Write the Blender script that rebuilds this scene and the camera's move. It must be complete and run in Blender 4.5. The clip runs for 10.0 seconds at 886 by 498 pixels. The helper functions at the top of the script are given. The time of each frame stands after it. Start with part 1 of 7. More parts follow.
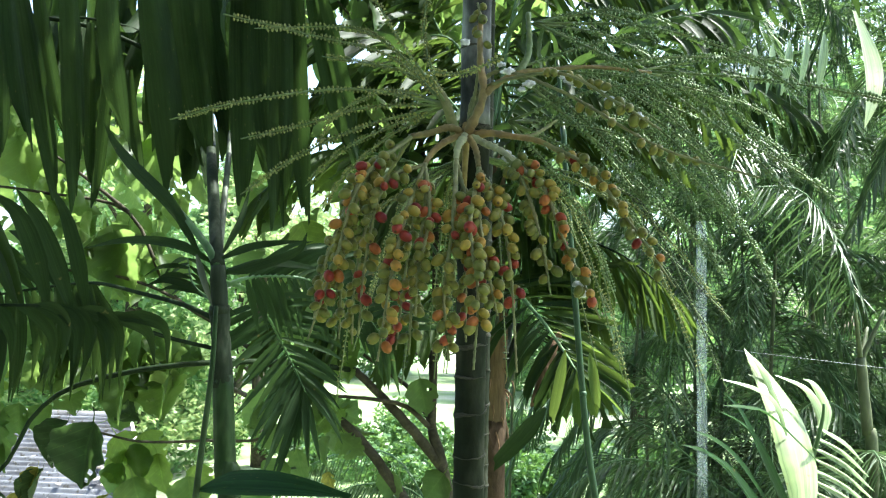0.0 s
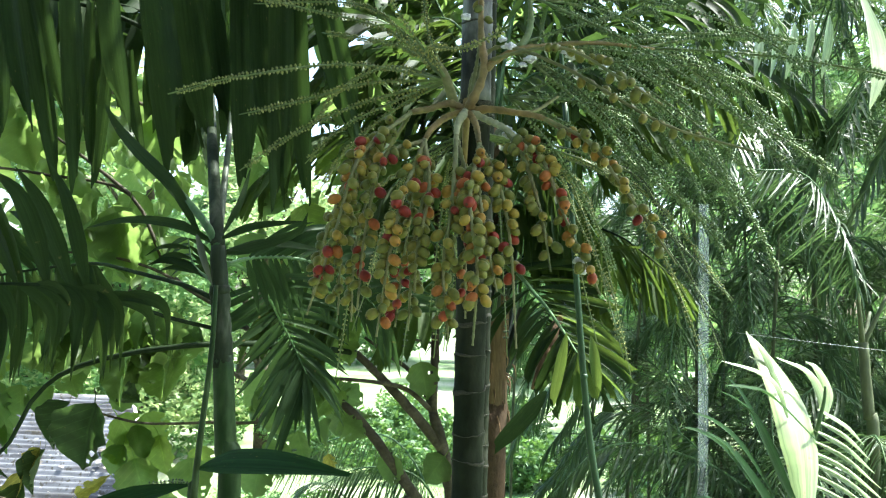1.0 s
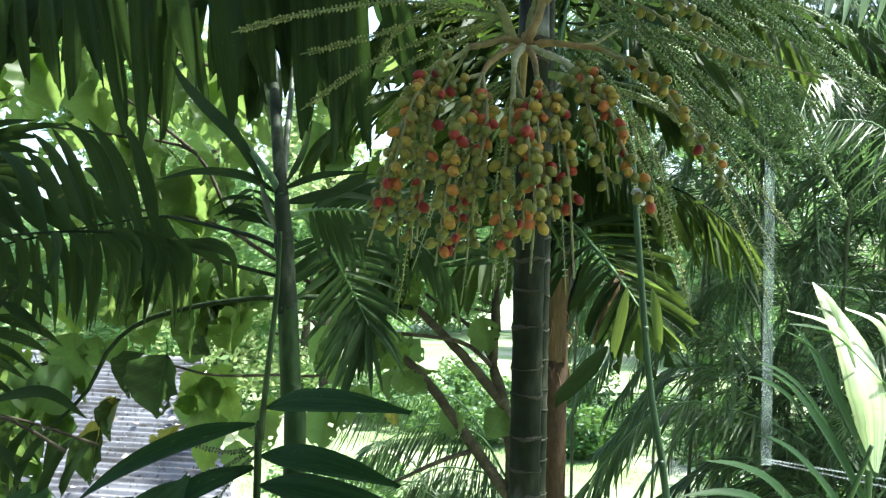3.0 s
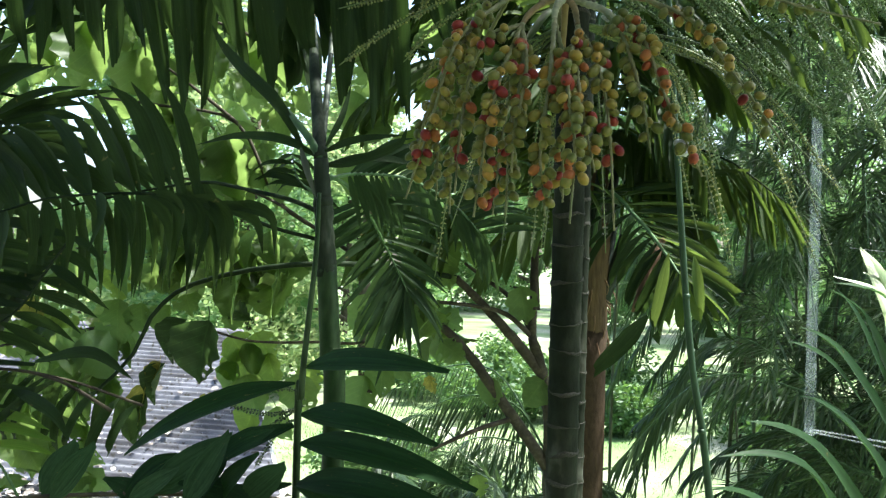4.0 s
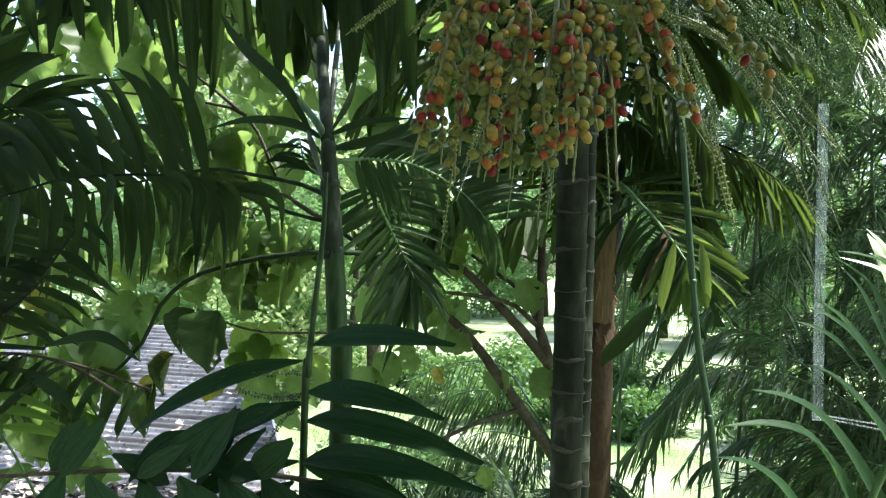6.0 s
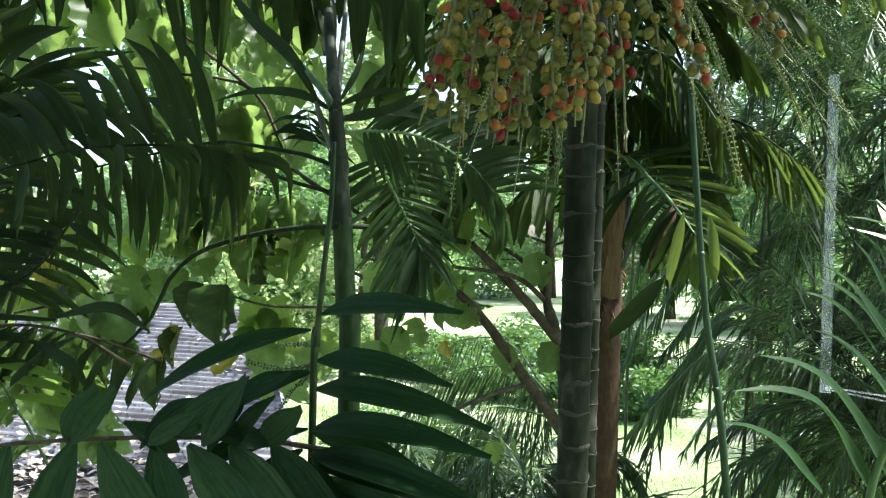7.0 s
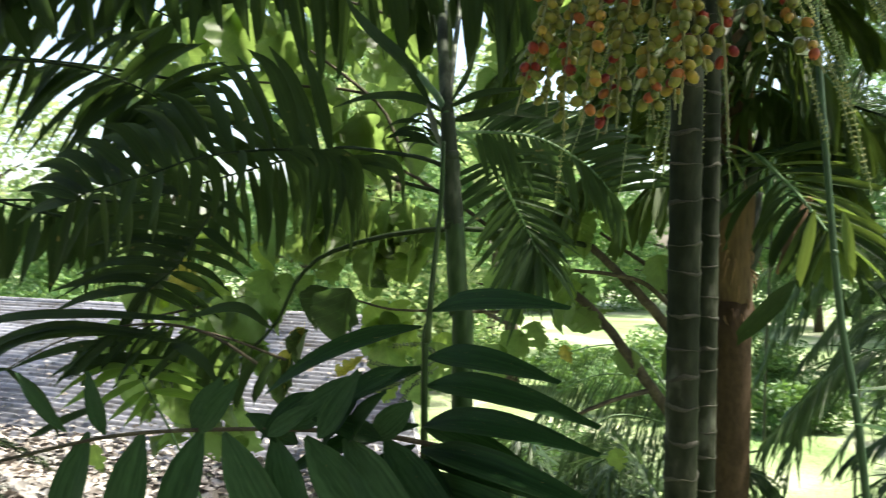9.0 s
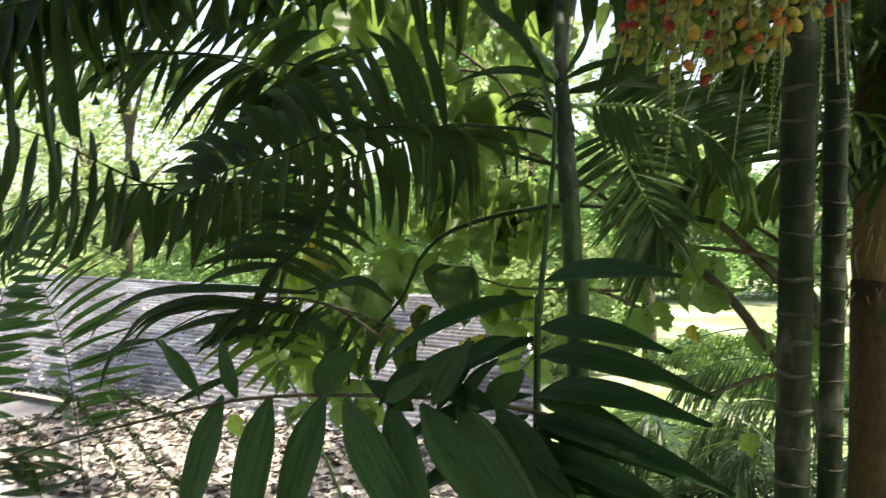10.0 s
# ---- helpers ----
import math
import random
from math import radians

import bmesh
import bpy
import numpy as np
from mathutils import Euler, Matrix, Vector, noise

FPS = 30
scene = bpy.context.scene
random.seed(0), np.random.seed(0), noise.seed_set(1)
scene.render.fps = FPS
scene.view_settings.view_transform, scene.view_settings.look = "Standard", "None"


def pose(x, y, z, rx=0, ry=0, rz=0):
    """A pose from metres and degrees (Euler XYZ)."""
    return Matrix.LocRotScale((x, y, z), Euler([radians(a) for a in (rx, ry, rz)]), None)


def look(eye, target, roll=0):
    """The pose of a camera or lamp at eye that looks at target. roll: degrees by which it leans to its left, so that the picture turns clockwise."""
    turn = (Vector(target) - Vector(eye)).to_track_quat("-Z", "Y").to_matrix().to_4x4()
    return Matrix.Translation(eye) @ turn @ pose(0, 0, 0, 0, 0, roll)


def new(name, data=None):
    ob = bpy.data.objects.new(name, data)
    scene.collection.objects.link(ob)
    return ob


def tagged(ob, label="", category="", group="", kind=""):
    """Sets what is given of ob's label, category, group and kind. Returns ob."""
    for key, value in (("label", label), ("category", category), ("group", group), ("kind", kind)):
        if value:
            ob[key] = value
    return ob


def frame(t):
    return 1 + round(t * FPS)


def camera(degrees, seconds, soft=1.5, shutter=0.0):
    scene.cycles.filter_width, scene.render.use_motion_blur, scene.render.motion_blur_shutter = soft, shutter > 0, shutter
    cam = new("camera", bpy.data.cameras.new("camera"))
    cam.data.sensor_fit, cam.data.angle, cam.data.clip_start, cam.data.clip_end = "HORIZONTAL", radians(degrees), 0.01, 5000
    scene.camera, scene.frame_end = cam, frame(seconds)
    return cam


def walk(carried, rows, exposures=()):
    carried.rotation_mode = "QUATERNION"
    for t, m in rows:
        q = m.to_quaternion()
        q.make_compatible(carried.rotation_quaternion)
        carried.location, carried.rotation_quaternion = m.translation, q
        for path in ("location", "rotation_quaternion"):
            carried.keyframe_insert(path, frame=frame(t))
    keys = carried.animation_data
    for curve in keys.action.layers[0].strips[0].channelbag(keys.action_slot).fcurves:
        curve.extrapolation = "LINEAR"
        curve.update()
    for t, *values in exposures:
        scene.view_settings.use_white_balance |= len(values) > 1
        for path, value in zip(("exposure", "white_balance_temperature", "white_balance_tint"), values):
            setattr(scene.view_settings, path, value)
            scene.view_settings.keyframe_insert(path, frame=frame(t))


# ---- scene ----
cam = camera(55.0, 10.0, soft=1.2, shutter=0.5)
PATH = [
    (0, (0.17, 0.077, 4.015), (-0.027, 2.061, 4.179), 1.2),
    (0.5, (0.17, 0.082, 4.01), (-0.025, 2.068, 4.155), 1.4),
    (1, (0.175, 0.089, 3.996), (-0.028, 2.074, 4.13), 1.4),
    (1.5, (0.175, 0.085, 3.985), (-0.05, 2.068, 4.115), 1.6),
    (2, (0.176, 0.084, 3.967), (-0.087, 2.064, 4.08), 1.5),
    (2.5, (0.183, 0.076, 3.947), (-0.118, 2.051, 4.038), 1.4),
    (4, (0.185, 0.084, 3.88), (-0.248, 2.036, 3.889), 1.6),
    (4.5, (0.192, 0.089, 3.856), (-0.268, 2.036, 3.857), 1.7),
    (5, (0.196, 0.083, 3.837), (-0.262, 2.03, 3.859), 1.5),
    (5.5, (0.196, 0.076, 3.819), (-0.251, 2.024, 3.861), 1.5),
    (7, (0.196, 0.072, 3.765), (-0.273, 2.016, 3.748), 1.5),
    (7.5, (0.194, 0.068, 3.759), (-0.26, 2.016, 3.745), 1.3),
    (8, (0.201, 0.071, 3.757), (-0.27, 2.015, 3.756), 1.2),
    (8.5, (0.221, 0.083, 3.742), (-0.37, 1.994, 3.74), 1.3),
    (9, (0.257, 0.088, 3.725), (-0.506, 1.937, 3.73), 1.0),
    (9.5, (0.296, 0.082, 3.713), (-0.629, 1.855, 3.721), -0.0),
    (10, (0.33, 0.096, 3.678), (-0.717, 1.8, 3.651), 0.7),
]
EXPOSURES = [(0, 2.42, 5980, 2), (2.5, 2.40, 5980, 2), (4, 2.00, 6000, 7), (8, 1.99, 6050, 8), (8.5, 1.97, 6250, 8), (9.0, 1.91, 6800, 7), (9.5, 1.92, 7150, 9), (10, 1.90, 7200, 10)]
walk(cam, [(t, look(eye, target, roll)) for t, eye, target, roll in PATH], EXPOSURES)

# ---- sky and sun ----
SUN_FROM = Vector((0.55, 0.30, 1.2)).normalized()
world = bpy.data.worlds.new("sky")
scene.world = world
world.use_nodes = True
sky = world.node_tree.nodes.new("ShaderNodeTexSky")
sky.sky_type, sky.sun_disc = "NISHITA", False
sky.sun_elevation = math.asin(SUN_FROM.z)
sky.sun_rotation = math.atan2(SUN_FROM.x, SUN_FROM.y)
sky.air_density, sky.dust_density, sky.ozone_density = 1.0, 3.5, 0.5
background = world.node_tree.nodes["Background"]
background.inputs[1].default_value = 0.15
world.node_tree.links.new(sky.outputs[0], background.inputs[0])
sun = new("sun", bpy.data.lights.new("sun", "SUN"))
sun.data.energy, sun.data.angle, sun.data.color = 4.2, radians(0.6), (1.0, 0.95, 0.86)
sun.matrix_world = look(SUN_FROM * 30, (0, 0, 0))

rng = random.Random(7)


# ---- materials ----
def shader(name):
    mat = bpy.data.materials.new(name)
    mat.use_nodes = True
    nodes = mat.node_tree.nodes
    return mat, nodes, mat.node_tree.links, nodes["Principled BSDF"]


def noise_node(nodes, links, scale, detail=4.0, coords="Object", stretch=None):
    tc = nodes.new("ShaderNodeTexCoord")
    n = nodes.new("ShaderNodeTexNoise")
    n.inputs["Scale"].default_value, n.inputs["Detail"].default_value = scale, detail
    if stretch:
        mp = nodes.new("ShaderNodeMapping")
        mp.inputs["Scale"].default_value = stretch
        links.new(tc.outputs[coords], mp.inputs[0])
        links.new(mp.outputs[0], n.inputs["Vector"])
    else:
        links.new(tc.outputs[coords], n.inputs["Vector"])
    return n


def ramp(nodes, links, source, stops, constant=False):
    r = nodes.new("ShaderNodeValToRGB")
    if constant:
        r.color_ramp.interpolation = "CONSTANT"
    el = r.color_ramp.elements
    while len(el) < len(stops):
        el.new(0.5)
    for e, (p, c) in zip(el, stops):
        e.position, e.color = p, (*c, 1)
    links.new(source, r.inputs[0])
    return r


def mixed(nodes, links, a, b, fac, kind="MIX"):
    m = nodes.new("ShaderNodeMix")
    m.data_type, m.blend_type = "RGBA", kind
    for sock, v in ((m.inputs[0], fac), (m.inputs[6], a), (m.inputs[7], b)):
        if hasattr(v, "links"):
            links.new(v, sock)
        elif isinstance(v, tuple):
            sock.default_value = (*v, 1)
        else:
            sock.default_value = v
    return m.outputs[2]


def leaf_material(name, dark, light, glow, through_light=0.35, rough=0.38, vein=60.0, islands=False, spots=True, gloss=0.32, broad=False):
    """A living leaf: two greens by piece, blotches, faint veins, gloss, and light that shines through."""
    dark, light, glow = [(0.95 * r + 0.05 * g, g, 0.90 * b + 0.10 * g) for r, g, b in (dark, light, glow)]
    mat, nodes, links, bsdf = shader(name)
    if islands:
        pick = nodes.new("ShaderNodeNewGeometry").outputs["Random Per Island"]
    else:
        pick = nodes.new("ShaderNodeObjectInfo").outputs["Random"]
    base = ramp(nodes, links, pick, [(0.0, dark), (1.0, light)]).outputs[0]
    blot = noise_node(nodes, links, 9.0, 5.0)
    shade = ramp(nodes, links, blot.outputs[0], [(0.3, (0.72, 0.74, 0.7)), (0.7, (1.15, 1.12, 1.0))]).outputs[0]
    col = mixed(nodes, links, base, shade, 1.0, "MULTIPLY")
    # fine veins that run along the blade, shifted from leaf to leaf
    uv = nodes.new("ShaderNodeTexCoord")
    shift = nodes.new("ShaderNodeVectorMath")
    shift.operation = "ADD"
    spread = nodes.new("ShaderNodeCombineXYZ")
    far = nodes.new("ShaderNodeMath")
    far.operation = "MULTIPLY"
    far.inputs[1].default_value = 37.0
    links.new(pick, far.inputs[0])
    links.new(far.outputs[0], spread.inputs[1])
    links.new(far.outputs[0], spread.inputs[2])
    links.new(uv.outputs["UV"], shift.inputs[0])
    links.new(spread.outputs[0], shift.inputs[1])
    stretch = nodes.new("ShaderNodeMapping")
    stretch.inputs["Scale"].default_value = (5.0, 5.0, 1.0) if broad else (15.0, 1.3, 1.0)
    links.new(shift.outputs[0], stretch.inputs[0])
    grain = nodes.new("ShaderNodeTexNoise")
    grain.inputs["Scale"].default_value, grain.inputs["Detail"].default_value = 1.0, 5.0
    links.new(stretch.outputs[0], grain.inputs["Vector"])
    col = mixed(nodes, links, col, ramp(nodes, links, grain.outputs[0], [(0.32, (0.55, 0.58, 0.55)), (0.68, (1.40, 1.34, 1.25))]).outputs[0], 1.0, "MULTIPLY")
    if broad:
        # pale midrib and side veins, blotches between them
        axes = nodes.new("ShaderNodeSeparateXYZ")
        links.new(nodes.new("ShaderNodeTexCoord").outputs["Object"], axes.inputs[0])

        def calc(op, a, b=None):
            m = nodes.new("ShaderNodeMath")
            m.operation = op
            for sock, v in zip(m.inputs, (a, b)):
                if hasattr(v, "links"):
                    links.new(v, sock)
                elif v is not None:
                    sock.default_value = v
            return m.outputs[0]

        across = calc("ABSOLUTE", axes.outputs[1])
        lateral = calc("ABSOLUTE", calc("SINE", calc("MULTIPLY", calc("SUBTRACT", axes.outputs[0], calc("MULTIPLY", across, 0.75)), 22.0)))
        line = calc("MINIMUM", calc("MULTIPLY", across, 38.0), calc("MULTIPLY", lateral, 5.0))
        col = mixed(nodes, links, mixed(nodes, links, col, (2.2, 2.0, 1.8), 1.0, "MULTIPLY"), col, ramp(nodes, links, line, [(0.2, (0, 0, 0)), (1.0, (1, 1, 1))]).outputs[0])
        patch = noise_node(nodes, links, 3.5, 4.0)
        col = mixed(nodes, links, col, ramp(nodes, links, patch.outputs[0], [(0.35, (0.40, 0.46, 0.46)), (0.65, (1.25, 1.18, 1.0))]).outputs[0], 1.0, "MULTIPLY")
    if spots:
        brown = noise_node(nodes, links, 26.0, 3.0)
        mask = ramp(nodes, links, brown.outputs[0], [(0.70, (0, 0, 0)), (0.76, (1, 1, 1))]).outputs[0]
        col = mixed(nodes, links, col, (0.16, 0.12, 0.04), mask)
    links.new(col, bsdf.inputs["Base Color"])
    bsdf.inputs["Roughness"].default_value = rough
    bsdf.inputs["Specular IOR Level"].default_value = gloss
    bump = nodes.new("ShaderNodeBump")
    bump.inputs["Strength"].default_value, bump.inputs["Distance"].default_value = 0.30, 0.004
    links.new(grain.outputs[0] if vein else blot.outputs[0], bump.inputs["Height"])
    links.new(bump.outputs[0], bsdf.inputs["Normal"])
    lucent = nodes.new("ShaderNodeBsdfTranslucent")
    links.new(mixed(nodes, links, col, glow, 0.65), lucent.inputs[0])
    both = nodes.new("ShaderNodeMixShader")
    both.inputs[0].default_value = through_light
    links.new(bsdf.outputs[0], both.inputs[1])
    links.new(lucent.outputs[0], both.inputs[2])
    links.new(both.outputs[0], nodes["Material Output"].inputs[0])
    return mat


def rough_material(name, stops, scale, rough=0.8, bump_scale=40.0, bump=0.4, stretch=None, pick=False, spec=0.3):
    """Bark, earth, stone: colour by coarse noise, relief by fine noise."""
    mat, nodes, links, bsdf = shader(name)
    n = noise_node(nodes, links, scale, 6.0, stretch=stretch)
    col = ramp(nodes, links, n.outputs[0], stops).outputs[0]
    fine = noise_node(nodes, links, bump_scale, 6.0, stretch=stretch)
    col = mixed(nodes, links, col, ramp(nodes, links, fine.outputs[0], [(0.3, (0.7, 0.7, 0.7)), (0.7, (1.2, 1.2, 1.2))]).outputs[0], 1.0, "MULTIPLY")
    if pick:
        r = nodes.new("ShaderNodeObjectInfo").outputs["Random"]
        col = mixed(nodes, links, col, ramp(nodes, links, r, [(0, (0.75, 0.75, 0.75)), (1, (1.2, 1.2, 1.2))]).outputs[0], 1.0, "MULTIPLY")
    links.new(col, bsdf.inputs["Base Color"])
    b = nodes.new("ShaderNodeBump")
    b.inputs["Strength"].default_value, b.inputs["Distance"].default_value = bump, 0.01
    links.new(fine.outputs[0], b.inputs["Height"])
    links.new(b.outputs[0], bsdf.inputs["Normal"])
    bsdf.inputs["Roughness"].default_value = rough
    bsdf.inputs["Specular IOR Level"].default_value = spec
    return mat


def island_material(name, stops, rough=0.7, lucent_share=0.0, glow=(0.3, 0.4, 0.05)):
    if lucent_share:
        stops = [(p, (0.95 * r + 0.05 * g, g, 0.90 * b + 0.10 * g)) for p, (r, g, b) in stops]
    mat, nodes, links, bsdf = shader(name)
    pick = nodes.new("ShaderNodeNewGeometry").outputs["Random Per Island"]
    col = ramp(nodes, links, pick, stops).outputs[0]
    n = noise_node(nodes, links, 3.0, 3.0)
    col = mixed(nodes, links, col, ramp(nodes, links, n.outputs[0], [(0.3, (0.7, 0.75, 0.7)), (0.7, (1.2, 1.15, 1.0))]).outputs[0], 1.0, "MULTIPLY")
    links.new(col, bsdf.inputs["Base Color"])
    bsdf.inputs["Roughness"].default_value = rough
    if lucent_share:
        t = nodes.new("ShaderNodeBsdfTranslucent")
        links.new(mixed(nodes, links, col, glow, 0.5), t.inputs[0])
        both = nodes.new("ShaderNodeMixShader")
        both.inputs[0].default_value = lucent_share
        links.new(bsdf.outputs[0], both.inputs[1])
        links.new(t.outputs[0], both.inputs[2])
        links.new(both.outputs[0], nodes["Material Output"].inputs[0])
    return mat


def roof_material():
    """Weathered corrugated sheet: grey with dark lichen patches and brown run-off along the furrows."""
    mat, nodes, links, bsdf = shader("weathered_roof_sheet")
    coarse = noise_node(nodes, links, 1.3, 6.0, stretch=(0.5, 1, 1))
    col = ramp(nodes, links, coarse.outputs[0], [(0.3, (0.098, 0.099, 0.110)), (0.52, (0.175, 0.178, 0.200)), (0.74, (0.26, 0.264, 0.295))]).outputs[0]
    streak = noise_node(nodes, links, 9.0, 7.0, stretch=(0.22, 1.0, 1.0))
    col = mixed(nodes, links, col, ramp(nodes, links, streak.outputs[0], [(0.36, (0.50, 0.48, 0.46)), (0.52, (0.97, 0.97, 0.97)), (0.70, (1.30, 1.30, 1.30))]).outputs[0], 1.0, "MULTIPLY")
    lichen = noise_node(nodes, links, 22.0, 6.0)
    spot = ramp(nodes, links, lichen.outputs[0], [(0.56, (0, 0, 0)), (0.66, (1, 1, 1))]).outputs[0]
    col = mixed(nodes, links, col, (0.055, 0.050, 0.040), spot)
    pale = noise_node(nodes, links, 31.0, 4.0)
    col = mixed(nodes, links, col, (0.36, 0.36, 0.36), ramp(nodes, links, pale.outputs[0], [(0.66, (0, 0, 0)), (0.74, (1, 1, 1))]).outputs[0])
    links.new(col, bsdf.inputs["Base Color"])
    b = nodes.new("ShaderNodeBump")
    b.inputs["Strength"].default_value, b.inputs["Distance"].default_value = 0.5, 0.01
    links.new(lichen.outputs[0], b.inputs["Height"])
    links.new(b.outputs[0], bsdf.inputs["Normal"])
    bsdf.inputs["Roughness"].default_value = 0.9
    bsdf.inputs["Specular IOR Level"].default_value = 0.2
    return mat


# both greens below are near black: shade is worked into the leaf colour
PALM_LEAF = leaf_material("palm_leaf_shaded", (0.010, 0.023, 0.007), (0.020, 0.038, 0.011), (0.14, 0.26, 0.03), 0.18, 0.55, gloss=0.10)
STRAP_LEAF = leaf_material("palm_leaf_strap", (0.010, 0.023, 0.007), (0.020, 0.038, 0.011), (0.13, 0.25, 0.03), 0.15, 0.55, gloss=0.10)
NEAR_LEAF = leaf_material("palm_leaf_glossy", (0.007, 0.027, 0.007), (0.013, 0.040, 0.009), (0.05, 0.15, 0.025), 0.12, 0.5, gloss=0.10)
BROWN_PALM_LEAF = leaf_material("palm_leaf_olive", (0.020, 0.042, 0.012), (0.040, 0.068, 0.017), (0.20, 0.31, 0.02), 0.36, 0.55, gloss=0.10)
FAN_LEAF = leaf_material("palm_leaf_fan", (0.013, 0.032, 0.010), (0.026, 0.054, 0.016), (0.13, 0.25, 0.05), 0.20, 0.5, gloss=0.16, vein=0)
FEATHER_LEAF = leaf_material("feather_leaf", (0.015, 0.044, 0.015), (0.054, 0.098, 0.033), (0.16, 0.28, 0.06), 0.30, 0.40, islands=True, spots=False, gloss=0.36)
TREE_LEAF = leaf_material("broad_leaf", (0.016, 0.040, 0.016), (0.060, 0.105, 0.030), (0.34, 0.52, 0.08), 0.60, 0.45, broad=True)
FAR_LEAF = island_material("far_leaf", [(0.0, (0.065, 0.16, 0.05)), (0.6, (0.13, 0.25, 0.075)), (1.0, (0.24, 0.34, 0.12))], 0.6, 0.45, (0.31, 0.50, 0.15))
# paler than real foliage: overexposed sunlight is mixed into these greens
GLARE_FAR_LEAF = island_material("glare_far_leaf", [(0.0, (0.11, 0.21, 0.07)), (0.6, (0.22, 0.32, 0.12)), (1.0, (0.38, 0.42, 0.20))], 0.5, 0.62, (0.48, 0.58, 0.24))
BUSH_LEAF = island_material("bush_leaf", [(0.0, (0.04, 0.11, 0.035)), (1.0, (0.12, 0.22, 0.06))], 0.5, 0.35, (0.22, 0.38, 0.05))
GRASS = island_material("grass_blade", [(0.0, (0.06, 0.14, 0.025)), (1.0, (0.13, 0.22, 0.04))], 0.6, 0.35, (0.3, 0.45, 0.06))
LITTER = island_material("dead_leaf", [(0.0, (0.09, 0.074, 0.070)), (0.3, (0.19, 0.168, 0.165)), (0.75, (0.34, 0.312, 0.315)), (1.0, (0.50, 0.46, 0.44))], 0.8)
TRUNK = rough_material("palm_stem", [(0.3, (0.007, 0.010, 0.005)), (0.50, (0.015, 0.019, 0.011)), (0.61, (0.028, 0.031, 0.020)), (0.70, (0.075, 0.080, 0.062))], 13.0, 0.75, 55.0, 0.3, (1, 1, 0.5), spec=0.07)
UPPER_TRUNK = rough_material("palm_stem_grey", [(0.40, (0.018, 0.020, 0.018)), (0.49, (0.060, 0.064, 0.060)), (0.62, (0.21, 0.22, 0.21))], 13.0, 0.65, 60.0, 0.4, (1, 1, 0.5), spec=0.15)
SCAR = rough_material("leaf_scar", [(0.35, (0.016, 0.018, 0.012)), (0.7, (0.072, 0.068, 0.050))], 30.0, 0.85, 90.0, 0.4, pick=True)
GREEN_STEM = rough_material("green_stem", [(0.3, (0.045, 0.10, 0.035)), (0.7, (0.09, 0.16, 0.06))], 8.0, 0.45, 60.0, 0.15, (1, 1, 0.2))
GREY_STEM = rough_material("grey_green_stem", [(0.3, (0.016, 0.026, 0.018)), (0.6, (0.036, 0.048, 0.033)), (0.72, (0.12, 0.13, 0.11))], 11.0, 0.6, 60.0, 0.3, (1, 1, 0.3))
SHOOT_STEM = rough_material("shoot_stem", [(0.3, (0.016, 0.042, 0.018)), (0.7, (0.036, 0.072, 0.032))], 8.0, 0.5, 60.0, 0.15, (1, 1, 0.2))
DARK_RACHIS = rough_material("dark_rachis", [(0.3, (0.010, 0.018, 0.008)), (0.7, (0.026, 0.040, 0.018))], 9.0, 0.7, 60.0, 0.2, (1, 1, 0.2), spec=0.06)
LOWER_STEM = rough_material("lower_stem", [(0.3, (0.010, 0.026, 0.008)), (0.55, (0.020, 0.042, 0.013)), (0.72, (0.055, 0.080, 0.036))], 9.0, 0.5, 60.0, 0.2, (1, 1, 0.3), spec=0.12)
PALE_PETIOLE = rough_material("pale_petiole", [(0.3, (0.035, 0.050, 0.030)), (0.7, (0.11, 0.125, 0.09))], 9.0, 0.5, 60.0, 0.2, (1, 1, 0.2))
BROWN_BARK = rough_material("brown_bark", [(0.3, (0.026, 0.0178, 0.010)), (0.7, (0.060, 0.040, 0.023))], 4.0, 0.9, 45.0, 0.5, (1, 1, 0.6), spec=0.12)
FIBRE = rough_material("leaf_base_fibre", [(0.3, (0.10, 0.055, 0.03)), (0.7, (0.30, 0.19, 0.11))], 20.0, 0.9, 70.0, 0.5, (1, 1, 0.15), pick=True)
FIBRE_DARK = rough_material("matted_fibre", [(0.3, (0.055, 0.038, 0.020)), (0.7, (0.16, 0.105, 0.052))], 14.0, 0.95, 60.0, 0.7, (1, 1, 0.2))
TWIG_BARK = rough_material("twig_bark", [(0.3, (0.026, 0.022, 0.014)), (0.7, (0.092, 0.078, 0.050))], 14.0, 0.85, 70.0, 0.5)
STALK = rough_material("fruit_stalk", [(0.3, (0.11, 0.13, 0.05)), (0.6, (0.17, 0.17, 0.078)), (0.8, (0.15, 0.11, 0.045))], 12.0, 0.6, 80.0, 0.2)
PALE_STALK = rough_material("pale_stalk", [(0.3, (0.24, 0.26, 0.15)), (0.7, (0.34, 0.34, 0.21))], 14.0, 0.65, 80.0, 0.25)
GREEN_STALK = rough_material("green_stalk", [(0.3, (0.09, 0.14, 0.05)), (0.7, (0.16, 0.20, 0.08))], 12.0, 0.6, 80.0, 0.2)
STALK_BROWN = rough_material("peduncle", [(0.3, (0.12, 0.105, 0.038)), (0.7, (0.23, 0.155, 0.062))], 12.0, 0.55, 80.0, 0.2)
BUD = island_material("flower_bud", [(0.0, (0.07, 0.13, 0.05)), (1.0, (0.18, 0.26, 0.10))], 0.6)
BUD_DRY = island_material("flower_bud_dry", [(0.0, (0.13, 0.16, 0.05)), (1.0, (0.27, 0.28, 0.09))], 0.7)
BUD_DARK = island_material("flower_bud_dark", [(0.0, (0.02, 0.035, 0.015)), (1.0, (0.05, 0.075, 0.03))], 0.7)
